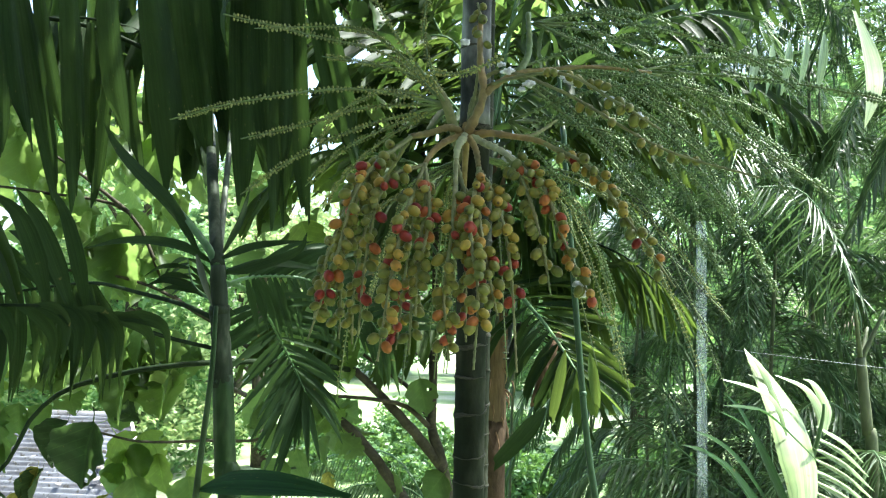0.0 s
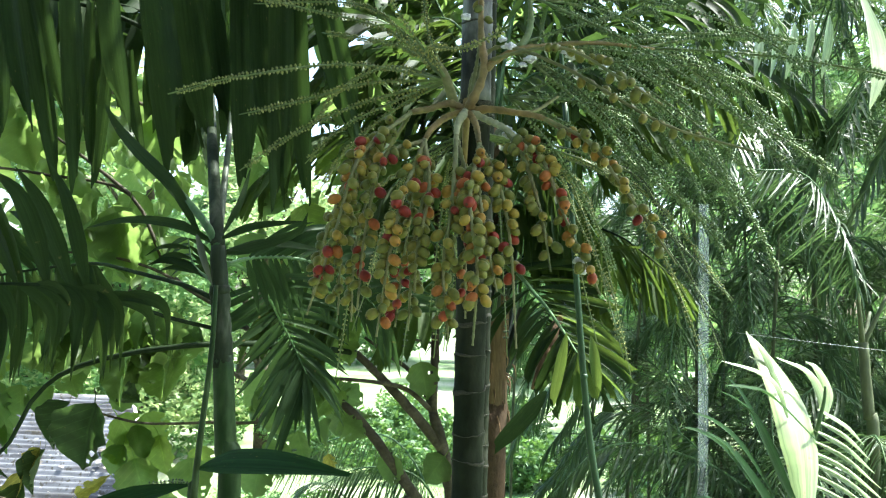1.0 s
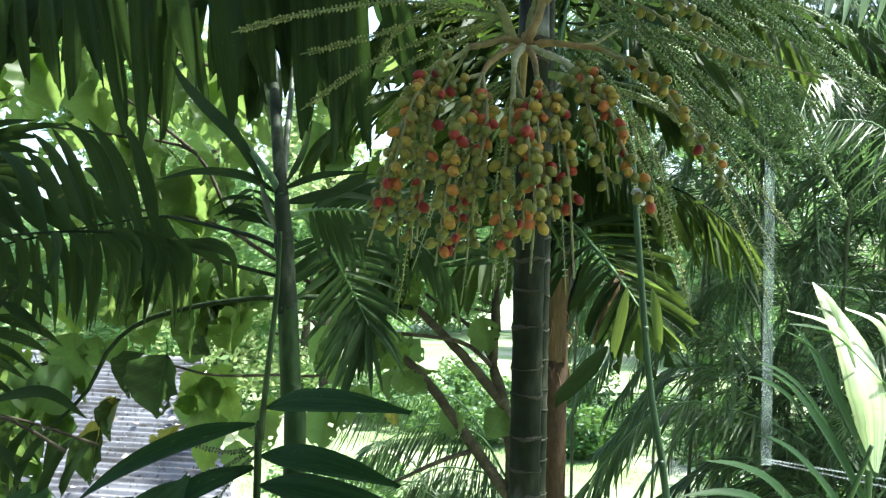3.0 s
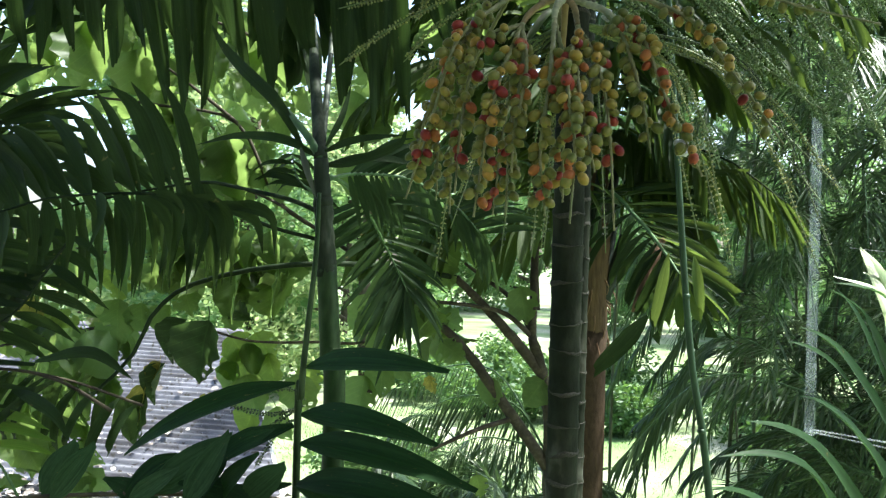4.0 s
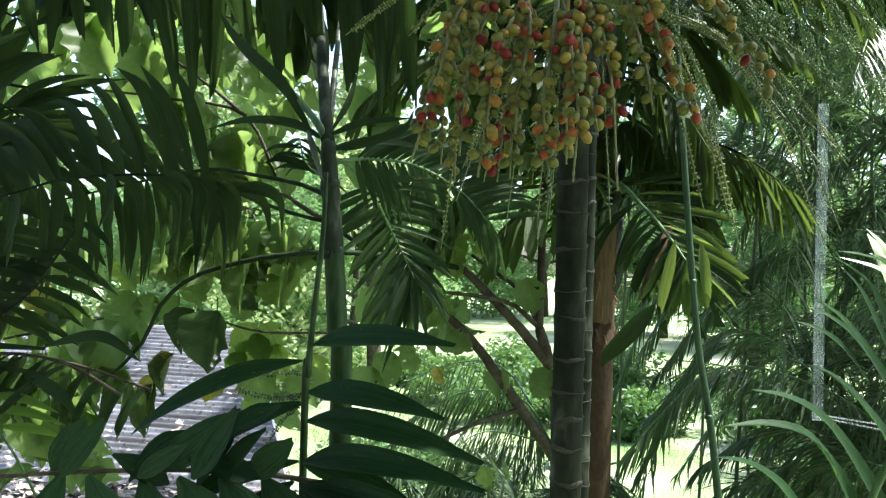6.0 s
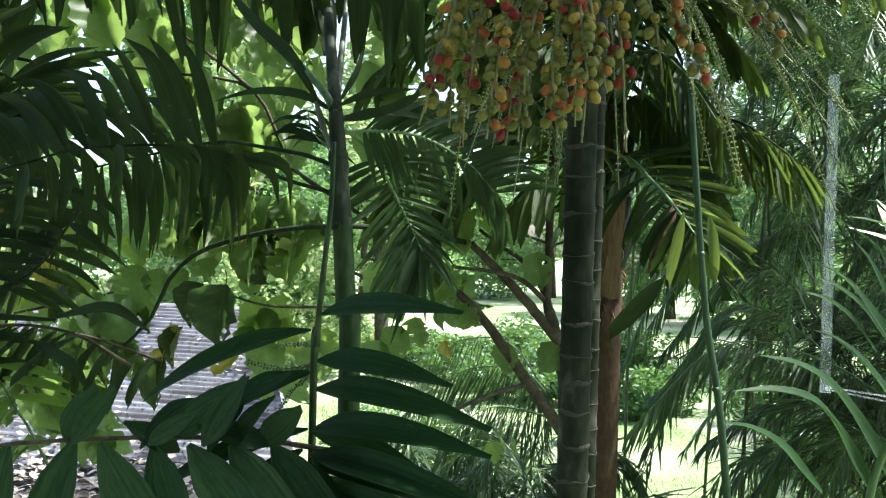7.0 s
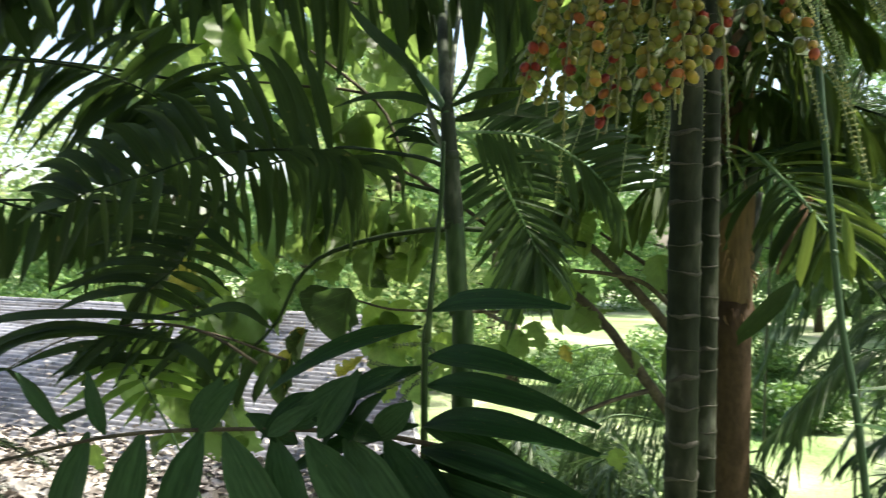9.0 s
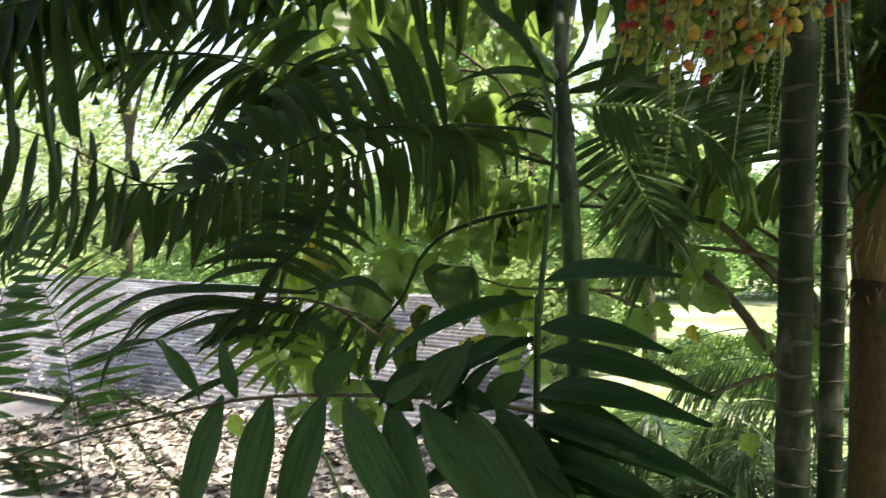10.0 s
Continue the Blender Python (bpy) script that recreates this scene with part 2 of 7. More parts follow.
FLUFF = rough_material("white_fluff", [(0.3, (0.42, 0.43, 0.46)), (0.7, (0.70, 0.71, 0.75))], 60.0, 1.0, 120.0, 0.8)
LAWN = rough_material("lawn", [(0.35, (0.12, 0.20, 0.065)), (0.52, (0.21, 0.27, 0.13)), (0.66, (0.36, 0.36, 0.27))], 0.30, 0.95, 18.0, 0.6)
ROOF_SHEET = roof_material()
WHITE_PAINT = rough_material("white_paint", [(0.3, (0.66, 0.66, 0.64)), (0.7, (0.82, 0.82, 0.80))], 3.0, 0.6, 40.0, 0.15)
PLASTER = rough_material("plaster", [(0.3, (0.50, 0.48, 0.43)), (0.7, (0.66, 0.64, 0.58))], 1.5, 0.9, 30.0, 0.3)
SLAB = rough_material("concrete", [(0.3, (0.17, 0.16, 0.15)), (0.7, (0.33, 0.31, 0.29))], 2.0, 0.95, 25.0, 0.5)
BOUNCE_WALL = rough_material("bounce_wall", [(0.3, (0.26, 0.26, 0.24)), (0.7, (0.38, 0.38, 0.35))], 1.5, 0.9, 30.0, 0.3)
SILK = rough_material("silk", [(0.3, (0.35, 0.37, 0.38)), (0.7, (0.5, 0.5, 0.5))], 5.0, 0.4, 40.0, 0.1)


def fruit_material(name, ripest):
    mat, nodes, links, bsdf = shader(name)
    scale = nodes.new("ShaderNodeMath")
    scale.operation = "MULTIPLY"
    scale.inputs[1].default_value = ripest
    links.new(nodes.new("ShaderNodeObjectInfo").outputs["Random"], scale.inputs[0])
    r = scale.outputs[0]
    col = ramp(nodes, links, r, [(0.0, (0.080, 0.098, 0.022)), (0.50, (0.140, 0.135, 0.027)), (0.70, (0.23, 0.175, 0.030)), (0.79, (0.26, 0.125, 0.024)),
                                 (0.85, (0.23, 0.062, 0.018)), (0.90, (0.17, 0.022, 0.011)), (1.0, (0.12, 0.010, 0.009))]).outputs[0]
    n = noise_node(nodes, links, 1.6, 3.0)
    col = mixed(nodes, links, col, ramp(nodes, links, n.outputs[0], [(0.3, (0.75, 0.85, 0.8)), (0.7, (1.15, 1.05, 1.0))]).outputs[0], 1.0, "MULTIPLY")
    # dark scar at the tip
    axes = nodes.new("ShaderNodeSeparateXYZ")
    links.new(nodes.new("ShaderNodeTexCoord").outputs["Object"], axes.inputs[0])
    lower = nodes.new("ShaderNodeMapRange")
    lower.inputs[1].default_value, lower.inputs[2].default_value = -1.22, -1.12
    lower.inputs[3].default_value, lower.inputs[4].default_value = 0.85, 0.0
    links.new(axes.outputs[2], lower.inputs[0])
    col = mixed(nodes, links, col, (0.03, 0.022, 0.012), lower.outputs[0])
    links.new(col, bsdf.inputs["Base Color"])
    bsdf.inputs["Roughness"].default_value = 0.5
    bsdf.inputs["Specular IOR Level"].default_value = 0.22
    return mat


FRUIT = fruit_material("ripening_fruit", 1.0)
FRUIT_GREEN = fruit_material("unripe_fruit", 0.60)


# thin whitish film that imitates a reflection
def reflection_material():
    mat, nodes, links, bsdf = shader("reflection_film")
    n = noise_node(nodes, links, 7.0, 8.0)
    bsdf.inputs["Base Color"].default_value = (0.75, 0.82, 0.85, 1)
    bsdf.inputs["Roughness"].default_value = 0.5
    clear = nodes.new("ShaderNodeBsdfTransparent")
    both = nodes.new("ShaderNodeMixShader")
    links.new(ramp(nodes, links, n.outputs[0], [(0.35, (0.06, 0.06, 0.06)), (0.7, (0.32, 0.32, 0.32))]).outputs[0], both.inputs[0])
    links.new(bsdf.outputs[0], both.inputs[2])
    links.new(clear.outputs[0], both.inputs[1])
    both.inputs[0].default_value = 0.6
    flip = nodes["Material Output"].inputs[0]
    links.new(both.outputs[0], flip)
    return mat


REFLECTION = reflection_material()


# ---- mesh helpers ----
def mesh_of(name, verts, faces, mat, smooth=True):
    me = bpy.data.meshes.new(name)
    me.from_pydata([tuple(v) for v in verts], [], faces)
    me.materials.append(mat)
    if smooth:
        me.polygons.foreach_set("use_smooth", [True] * len(me.polygons))
    # across and along the strip, for grain that follows the blade
    across = faces[0][3] if len(faces[0]) == 4 and faces[0][1] == 1 else 3
    index = np.zeros(len(me.loops), dtype=np.int32)
    me.loops.foreach_get("vertex_index", index)
    uv = np.empty((len(index), 2), dtype=np.float32)
    uv[:, 0] = (index % across) / max(1, across - 1)
    uv[:, 1] = (index // across) * 0.1
    me.uv_layers.new(name="strip").data.foreach_set("uv", uv.ravel())
    me.update()
    return me


def thing(name, base, label, category, group="", kind=""):
    ob = new(name)
    ob.location = base
    ob.empty_display_size = 0.1
    return tagged(ob, label, category, group, kind)


def attach(ob, parent):
    ob.parent = parent
    if parent.type == "EMPTY":
        ob.matrix_parent_inverse = Matrix.Translation(-Vector(parent.location))
    return ob


def part(name, shape, mat, parent, label="", kind="", smooth=True):
    """A mesh object under a thing or a part; shape is (verts, faces) in world places."""
    ob = new(name, mesh_of(name, shape[0], shape[1], mat, smooth))
    attach(ob, parent)
    return tagged(ob, label, kind=kind)


def single(name, shape, mat, label, category, group="", kind="", smooth=True):
    return tagged(new(name, mesh_of(name, shape[0], shape[1], mat, smooth)), label, category, group, kind)


def piece(name, me, m, parent):
    ob = new(name, me)
    attach(ob, parent)
    ob.matrix_basis = m
    return ob


def join(shapes):
    verts, faces = [], []
    for v, f in shapes:
        o = len(verts)
        verts.extend(v)
        faces.extend(tuple(i + o for i in q) for q in f)
    return verts, faces


def spline(ctrl, n):
    """n + 1 places along a smooth curve through the control places."""
    p = [Vector(c) for c in ctrl]
    if len(p) == 2:
        return [p[0].lerp(p[1], i / n) for i in range(n + 1)]
    p = [p[0] * 2 - p[1], *p, p[-1] * 2 - p[-2]]
    out = []
    segs = len(p) - 3
    for i in range(n + 1):
        u = min(i / n * segs, segs - 1e-6)
        k = int(u)
        t = u - k
        a, b, c, d = p[k:k + 4]
        out.append(0.5 * (2 * b + (c - a) * t + (2 * a - 5 * b + 4 * c - d) * t * t + (3 * b - a - 3 * c + d) * t ** 3))
    return out


def tube(points, radii, seg=8, wobble=0.0):
    verts, faces = [], []
    n = len(points)
    if not isinstance(radii, (list, tuple)):
        radii = [radii] * n
    if len(radii) == 2:
        radii = [radii[0] + (radii[1] - radii[0]) * i / (n - 1) for i in range(n)]
    ref = Vector((0.31, 0.9, 0.2)).normalized()
    for i, p in enumerate(points):
        d = (points[min(i + 1, n - 1)] - points[max(i - 1, 0)]).normalized()
        a = (ref - d * ref.dot(d)).normalized()
        b = d.cross(a)
        for k in range(seg):
            w = math.tau * k / seg
            r = radii[i] * (1 + wobble * math.sin(3 * w + i * 1.7) + wobble * math.sin(i * 2.3 + w))
            verts.append(p + (a * math.cos(w) + b * math.sin(w)) * r)
    for i in range(n - 1):
        for k in range(seg):
            k2 = (k + 1) % seg
            faces.append((i * seg + k, i * seg + k2, (i + 1) * seg + k2, (i + 1) * seg + k))
    faces.append(tuple(range(seg - 1, -1, -1)))
    faces.append(tuple(range((n - 1) * seg, n * seg)))
    return verts, faces


def box(x0, y0, z0, x1, y1, z1):
    v = [Vector((x, y, z)) for x in (x0, x1) for y in (y0, y1) for z in (z0, z1)]
    return v, [(0, 1, 3, 2), (4, 6, 7, 5), (0, 4, 5, 1), (2, 3, 7, 6), (0, 2, 6, 4), (1, 5, 7, 3)]


def blade(width, droop, fold=0.25, blunt=0.0, n=9, twist=0.0, wave=0.0, aspect=0.12):
    """A leaflet one unit long along x: folded at the midrib, drooping, with a pointed or a blunt ragged tip."""
    verts, faces = [], []
    x = z = 0.0
    for i in range(n + 1):
        s = i / n
        a = -droop * s * 1.3
        if i:
            x += math.cos(a) / n
            z += math.sin(a) / n
        w = width * 0.5 * min(1.0, (s / 0.28) ** 0.7 if s else 0.12) * (1 - max(0.0, (s - 0.45) / 0.55) ** (1.6 + 3 * blunt)) ** 0.9
        if blunt >= 0.3:
            # strap with parallel sides and an obliquely cut end
            w = width * 0.5 * min(1.0, 0.14 + 0.86 * (s / 0.34) ** 0.75) * (1 - 0.9 * (1 - blunt) * max(0.0, (s - 0.70) / 0.30) ** 1.7)
        w = max(w, width * (0.06 + 0.28 * blunt * (s > 0.9)))
        tw = twist * s
        lift = (fold * w + wave * width * math.sin(s * 9)) * aspect
        ca, sa = math.cos(tw), math.sin(tw)
        rag = blunt * 0.11 * (s > 0.95)
        for side in (-1, 0, 1):
            yy = side * w
            zz = (lift if side else 0)
            verts.append(Vector((x + (side if side else -0.7) * rag, yy * ca, z + yy * sa * aspect + zz)))
    for i in range(n):
        for k in (0, 1):
            a = i * 3 + k
            faces.append((a, a + 1, a + 4, a + 3))
    return verts, faces


def heart(n=8, cup=0.15, droop=0.5, stalk=0.0, wave=0.06, phase=0.0, bites=0):
    """A broad rounded leaf one unit long: halves folded at the midrib, pointed tip, uneven edge, holes eaten by insects."""
    rnd = random.Random(int(phase * 10) + n)
    verts, faces = [], []
    for i in range(n + 1):
        s = i / n
        w = 0.46 * (math.sin(math.pi * min(1.0, s * 0.93 + 0.07) ** 0.75)) ** 0.8 * (1.0 if s < 0.85 else 1 - (s - 0.85) * 4.5)
        w = max(w, 0.012)
        left, right = [w * (1 + wave * math.sin(i * 1.7 + phase + q) + rnd.uniform(-0.05, 0.05)) for q in (0, 2.4)]
        zc = -droop * s * s * 0.5
        for k in range(-3, 4):
            side = left if k < 0 else right
            lift = cup * w * (0.55 * abs(k) / 3 + 0.45 * (k / 3) ** 2) + 0.018 * math.sin(k * 1.3 + i * 0.9 + phase) * (s > 0.05)
            verts.append(Vector((s - 0.06 * (1 - abs(k) / 3) * (s < 0.1), side * k / 3, zc + lift)))
    gone = {(rnd.randrange(2, n - 1), rnd.choice((0, 0, 1, 4, 5, 5))) for _ in range(bites)}
    for i in range(n):
        for k in range(6):
            a = i * 7 + k
            if (i, k) not in gone:
                faces.append((a, a + 1, a + 8, a + 7))
    if stalk:
        o = len(verts)
        verts += [Vector((0.02, -0.012, 0)), Vector((0.02, 0.012, 0)), Vector((-stalk * 0.6, 0.010, 0.05)), Vector((-stalk * 0.6, -0.010, 0.05)), Vector((-stalk, 0.012, 0.14)), Vector((-stalk, -0.012, 0.14))]
        faces += [(o, o + 1, o + 2, o + 3), (o + 3, o + 2, o + 4, o + 5)]
    return verts, faces


def frame_of(origin, along, up, sx, sy, sz):
    x = along.normalized()
    y = up.cross(x)
    if y.length < 1e-4:
        y = Vector((0, 1, 0)).cross(x)
    y.normalize()
    z = x.cross(y)
    m = Matrix((x, y, z)).transposed().to_4x4()
    return Matrix.Translation(origin) @ m @ Matrix.Diagonal((sx, sy, sz, 1))


def moved(shape, m):
    return [m @ v for v in shape[0]], shape[1]


UP = Vector((0, 0, 1))


def ribbon(ctrl, width, facing, fold=0.35, n=14):
    """A long narrow leaf along a curve, keeled at the midrib, with a drawn-out tip."""
    pts = spline(ctrl, n)
    verts, faces = [], []
    for i, q in enumerate(pts):
        u = i / n
        d = (pts[min(i + 1, n)] - pts[max(i - 1, 0)]).normalized()
        side = d.cross(facing).normalized()
        up = side.cross(d)
        w = width * 0.5 * min(1.0, 0.25 + 0.75 * (u / 0.3) ** 0.8) * (1 - max(0.0, (u - 0.4) / 0.6) ** 1.7) + 0.0006
        verts += [q - side * w + up * fold * w, q, q + side * w + up * fold * w]
    for i in range(n):
        for k in (0, 1):
            a = i * 3 + k
            faces.append((a, a + 1, a + 4, a + 3))
    return verts, faces


def profile_mid(s):
    return 0.45 + 0.55 * math.sin(math.pi * min(1, max(0, 0.12 + 0.80 * s)))


def leaflets_along(points, s0, s1, count, length, width, lean, hang, rnd, sides=(-1, 1), shape_of=profile_mid, spread=0.15, face=None):
    """Places of the leaflets of a feather leaf: yields matrix and a number that picks the shape."""
    n = len(points) - 1
    for i in range(count):
        s = s0 + (s1 - s0) * (i + 0.5) / count
        for side in sides:
            u = min(max(s + rnd.uniform(-0.3, 0.3) / count * (s1 - s0), 0.0), 0.999) * n
            k = int(u)
            p = points[k].lerp(points[k + 1], u - k)
            d = (points[k + 1] - points[k]).normalized()
            up = face or UP
            out = d.cross(up)
            if out.length < 0.05:
                out = Vector((1, 0, 0))
            out.normalize()
            out = out * side
            l = lean + 0.55 * s + rnd.uniform(-spread, spread)
            h = hang + rnd.uniform(-spread, spread)
            way = d * math.sin(l) + (out * math.cos(h) - up * math.sin(h)) * math.cos(l)
            normal = up * math.cos(h) + out * math.sin(h) + Vector((rnd.uniform(-.2, .2), rnd.uniform(-.2, .2), 0))
            size = length * shape_of((i + 0.5) / count) * rnd.uniform(0.9, 1.1)
            yield frame_of(p, way, normal, size, width * rnd.uniform(0.85, 1.1), size), rnd.randrange(6)


def blades_set(name, mat, blunt=0.5, droops=(0.15, 0.35, 0.5, 0.7, 0.9, 1.2)):
    return [mesh_of(name, *blade(1.0, d, 0.6, blunt, twist=0.5 * (-1) ** k), mat) for k, d in enumerate(droops)]


def strap(cut, bow=0.0, n=9):
    """A hanging strap one unit long and one wide: bowed sides, faint pleats, a narrowed, obliquely cut end."""
    verts, faces = [], []
    for i in range(n + 1):
        s = i / n
        w = 0.5 * min(1.0, 0.60 + 0.40 * (s / 0.35) ** 0.8) * (1 - 0.50 * max(0.0, (s - 0.68) / 0.32) ** 1.6)
        for k in range(7):
            q = k / 3 - 1
            end = (cut * q + (0.018 if k % 2 else -0.010)) * max(0.0, s - 0.75) / 0.25
            verts.append(Vector((s + end, w * q + bow * (s * s - 0.4 * s), (0.003 if k % 2 else -0.003) - 0.07 * s * s + 0.02 * abs(q))))
    for i in range(n):
        for k in range(6):
            a = i * 7 + k
            faces.append((a, a + 1, a + 8, a + 7))
    return verts, faces


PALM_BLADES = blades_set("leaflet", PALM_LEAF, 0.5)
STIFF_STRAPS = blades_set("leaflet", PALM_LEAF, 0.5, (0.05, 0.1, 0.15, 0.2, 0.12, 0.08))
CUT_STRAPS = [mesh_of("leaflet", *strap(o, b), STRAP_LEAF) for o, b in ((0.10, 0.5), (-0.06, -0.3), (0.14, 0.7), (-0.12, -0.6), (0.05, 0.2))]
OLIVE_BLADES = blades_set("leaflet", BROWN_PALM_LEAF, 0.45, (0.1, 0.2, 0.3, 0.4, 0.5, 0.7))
SLIM = [blade(1.0, d, 0.5, 0.0, 5, 0.6, 0.0, 0.05) for d in (0.05, 0.15, 0.3, 0.45, 0.6, 0.9)]


def frond(parent, ctrl, count, length, width, lean, hang, meshes, rachis_mat=GREEN_STEM, r0=0.010, s0=0.18, s1=1.0, sides=(-1, 1), seed=1, label="", shape_of=profile_mid, spread=0.15, face=None):
    """A feather leaf with its leaflets as pieces of their own."""
    rnd = random.Random(seed)
    pts = spline(ctrl, 22)
    rachis = part("frond", tube(pts, (r0, r0 * 0.3), 6), rachis_mat, parent, label)
    for m, k in leaflets_along(pts, s0, s1, count, length, width, lean, hang, rnd, sides, shape_of, spread, face):
        piece("leaflet", meshes[k], m, rachis)
    return rachis


def feather(parent, ctrl, count, length, width, lean, hang, mat, rachis_mat=GREEN_STEM, r0=0.008, s0=0.15, seed=1, shapes=SLIM, spread=0.18):
    """A feather leaf farther off: leaflets joined."""
    rnd = random.Random(seed)
    pts = spline(ctrl, 14)
    rachis = part("frond", tube(pts, (r0, r0 * 0.3), 5), rachis_mat, parent)
    part("foliage", join([moved(shapes[k], m) for m, k in leaflets_along(pts, s0, 1.0, count, length, width, lean, hang, rnd, spread=spread)]), mat, rachis, kind="stuff")
    return rachis


def arch(base, azimuth, reach, rise, fall, n=4):
    """Control places of a leaf that rises from base and arches over."""
    b = Vector(base)
    d = Vector((math.sin(azimuth), math.cos(azimuth), 0))
    return [b, b + d * reach * 0.3 + UP * rise * 0.75, b + d * reach * 0.68 + UP * rise, b + d * reach + UP * (rise - fall)]


# ---- the ground ----
def ground_z(x, y):
    return 0.12 * noise.noise((x * 0.2, y * 0.2, 0)) - 0.1


def ground():
    n = 60
    verts, faces = [], []
    for j in range(n + 1):
        for i in range(n + 1):
            x, y = (2 * i / n - 1), (2 * j / n - 1)
            x, y = 260 * x * abs(x) ** 1.4, 260 * y * abs(y) ** 1.4
            z = ground_z(x, y)
            verts.append(Vector((x, y, z)))
    for j in range(n):
        for i in range(n):
            a = j * (n + 1) + i
            faces.append((a, a + 1, a + n + 2, a + n + 1))
    return verts, faces


single("ground", ground(), LAWN, "mown sunlit lawn with bare patches", "lawn", kind="structure")


# unseen wall behind the camera; its grey sets how much fill light returns
single("wall_south", box(-7, -1.4, 0, 7, -1.1, 6.6), BOUNCE_WALL, "unseen grey wall added behind the camera to bounce light", "wall", kind="structure", smooth=False)


# ---- the roofed building ----
RIDGE_Y, RIDGE_Z, EAVE_Y, EAVE_Z = 8.4, 2.985, 5.35, 2.02
RIDGE_X, EAVE_X = -3.80, -1.97
ROOF_LEFT = -12.5
SLAB_END = -2.391


def roof_sheet(u0, u1):
    """A strip of corrugated sheet, ridges running along the building; u from eave (0) to ridge (1)."""
    verts, faces = [], []
    run = math.hypot(RIDGE_Y - EAVE_Y, RIDGE_Z - EAVE_Z)
    ny = int((u1 - u0) * run / 0.088 * 8)
    nx = 14
    up = Vector((0, -(RIDGE_Z - EAVE_Z), RIDGE_Y - EAVE_Y)).normalized()
    for j in range(ny + 1):
        u = u0 + (u1 - u0) * j / ny
        right = EAVE_X + (RIDGE_X - EAVE_X) * u
        p = Vector((0, EAVE_Y + (RIDGE_Y - EAVE_Y) * u, EAVE_Z + (RIDGE_Z - EAVE_Z) * u))
        wavez = 0.017 * math.sin(u * run / 0.088 * math.tau)
        for i in range(nx + 1):
            x = ROOF_LEFT + (right - ROOF_LEFT) * i / nx
            verts.append(p + Vector((x, 0, 0)) + up * (wavez + 0.008 * noise.noise((x * 1.3, u * 5, 3))))
    for j in range(ny):
        for i in range(nx):
            a = j * (nx + 1) + i
            faces.append((a, a + 1, a + nx + 2, a + nx + 1))
    return verts, faces


house = thing("outbuilding", (-5.0, 6.5, 0), "low building with weathered grey corrugated roof", "building")
part("wall", box(ROOF_LEFT + 0.3, 5.6, 0, -5.2, 9.3, 1.98), PLASTER, house, "pale plastered wall")
for k in range(4):
    part("roof_sheet", roof_sheet(k / 4 - 0.015 * (k > 0), (k + 1) / 4), ROOF_SHEET, house, "grey corrugated roofing sheet")
back = [Vector(v) for v in ((ROOF_LEFT, RIDGE_Y, RIDGE_Z), (RIDGE_X, RIDGE_Y, RIDGE_Z), (RIDGE_X - 0.9, 10.6, 2.25), (ROOF_LEFT, 10.6, 2.25))]
part("roof_sheet", (back + [v - UP * 0.03 for v in back], [(0, 1, 2, 3), (7, 6, 5, 4), (0, 4, 5, 1), (1, 5, 6, 2), (2, 6, 7, 3), (3, 7, 4, 0)]), ROOF_SHEET, house)
part("ridge_cap", tube([Vector((ROOF_LEFT, RIDGE_Y, RIDGE_Z - 0.02)), Vector((RIDGE_X, RIDGE_Y, RIDGE_Z - 0.02))], 0.05, 10), ROOF_SHEET, house)
part("bargeboard", tube([Vector((EAVE_X + 0.03, EAVE_Y, EAVE_Z - 0.08)), Vector((RIDGE_X + 0.03, RIDGE_Y, RIDGE_Z - 0.08))], 0.026, 4), WHITE_PAINT, house, "white painted bargeboard")
single("lower_roof_slab", box(ROOF_LEFT, 3.05, 1.62, SLAB_END, 5.55, 1.92), SLAB, "flat concrete slab below the eave", "roof slab", kind="structure", smooth=False)


def litter(count, x0, x1, y0, y1, z_of, seed, big=1.0):
    rnd = random.Random(seed)
    shapes = []
    base = [heart(3, rnd.uniform(-0.5, 0.8), rnd.uniform(-0.8, 0.8)) for _ in range(6)]
    for _ in range(count):
        x, y = rnd.uniform(x0, x1), rnd.uniform(y0, y1)
        a = rnd.uniform(0, math.tau)
        d = Vector((math.cos(a), math.sin(a), rnd.uniform(-0.15, 0.25)))
        nrm = Vector((rnd.uniform(-.5, .5), rnd.uniform(-.5, .5), 1))
        s = rnd.uniform(0.06, 0.15) * big
        shapes.append(moved(rnd.choice(base), frame_of(Vector((x, y, z_of(x, y) + rnd.uniform(0.015, 0.06))), d, nrm, s, s, s)))
    return join(shapes)


def roof_z(x, y):
    return EAVE_Z + (RIDGE_Z - EAVE_Z) * (y - EAVE_Y) / (RIDGE_Y - EAVE_Y) + 0.02


single("leaf_litter", litter(11000, ROOF_LEFT + 5.5, SLAB_END, 3.6, 5.62, lambda x, y: 1.93 + 0.05 * noise.noise((x, y, 0)) + max(0, y - 5.0) * 0.22, 3, 0.62), LITTER, "dry brown fallen leaves heaped on the slab", "leaf litter", kind="stuff")
single("fallen_leaves", litter(420, ROOF_LEFT, EAVE_X - 0.1, 5.35, 5.9, roof_z, 4, 0.5), LITTER, "scattered dry leaves on the corrugated roof", "leaf litter", kind="stuff")


single("stray_leaves", litter(260, ROOF_LEFT, EAVE_X - 0.9, 5.9, 7.6, roof_z, 6, 0.5), LITTER, "few dry leaves lying on the grey roof", "leaf litter", kind="stuff")


# ---- fruiting palm ----
PALM_X, PALM_Y = 0.060, 1.795
palm = thing("fruiting_palm", (PALM_X, PALM_Y, 0), "slender clustering palm with ringed stem and ripening fruit", "palm")


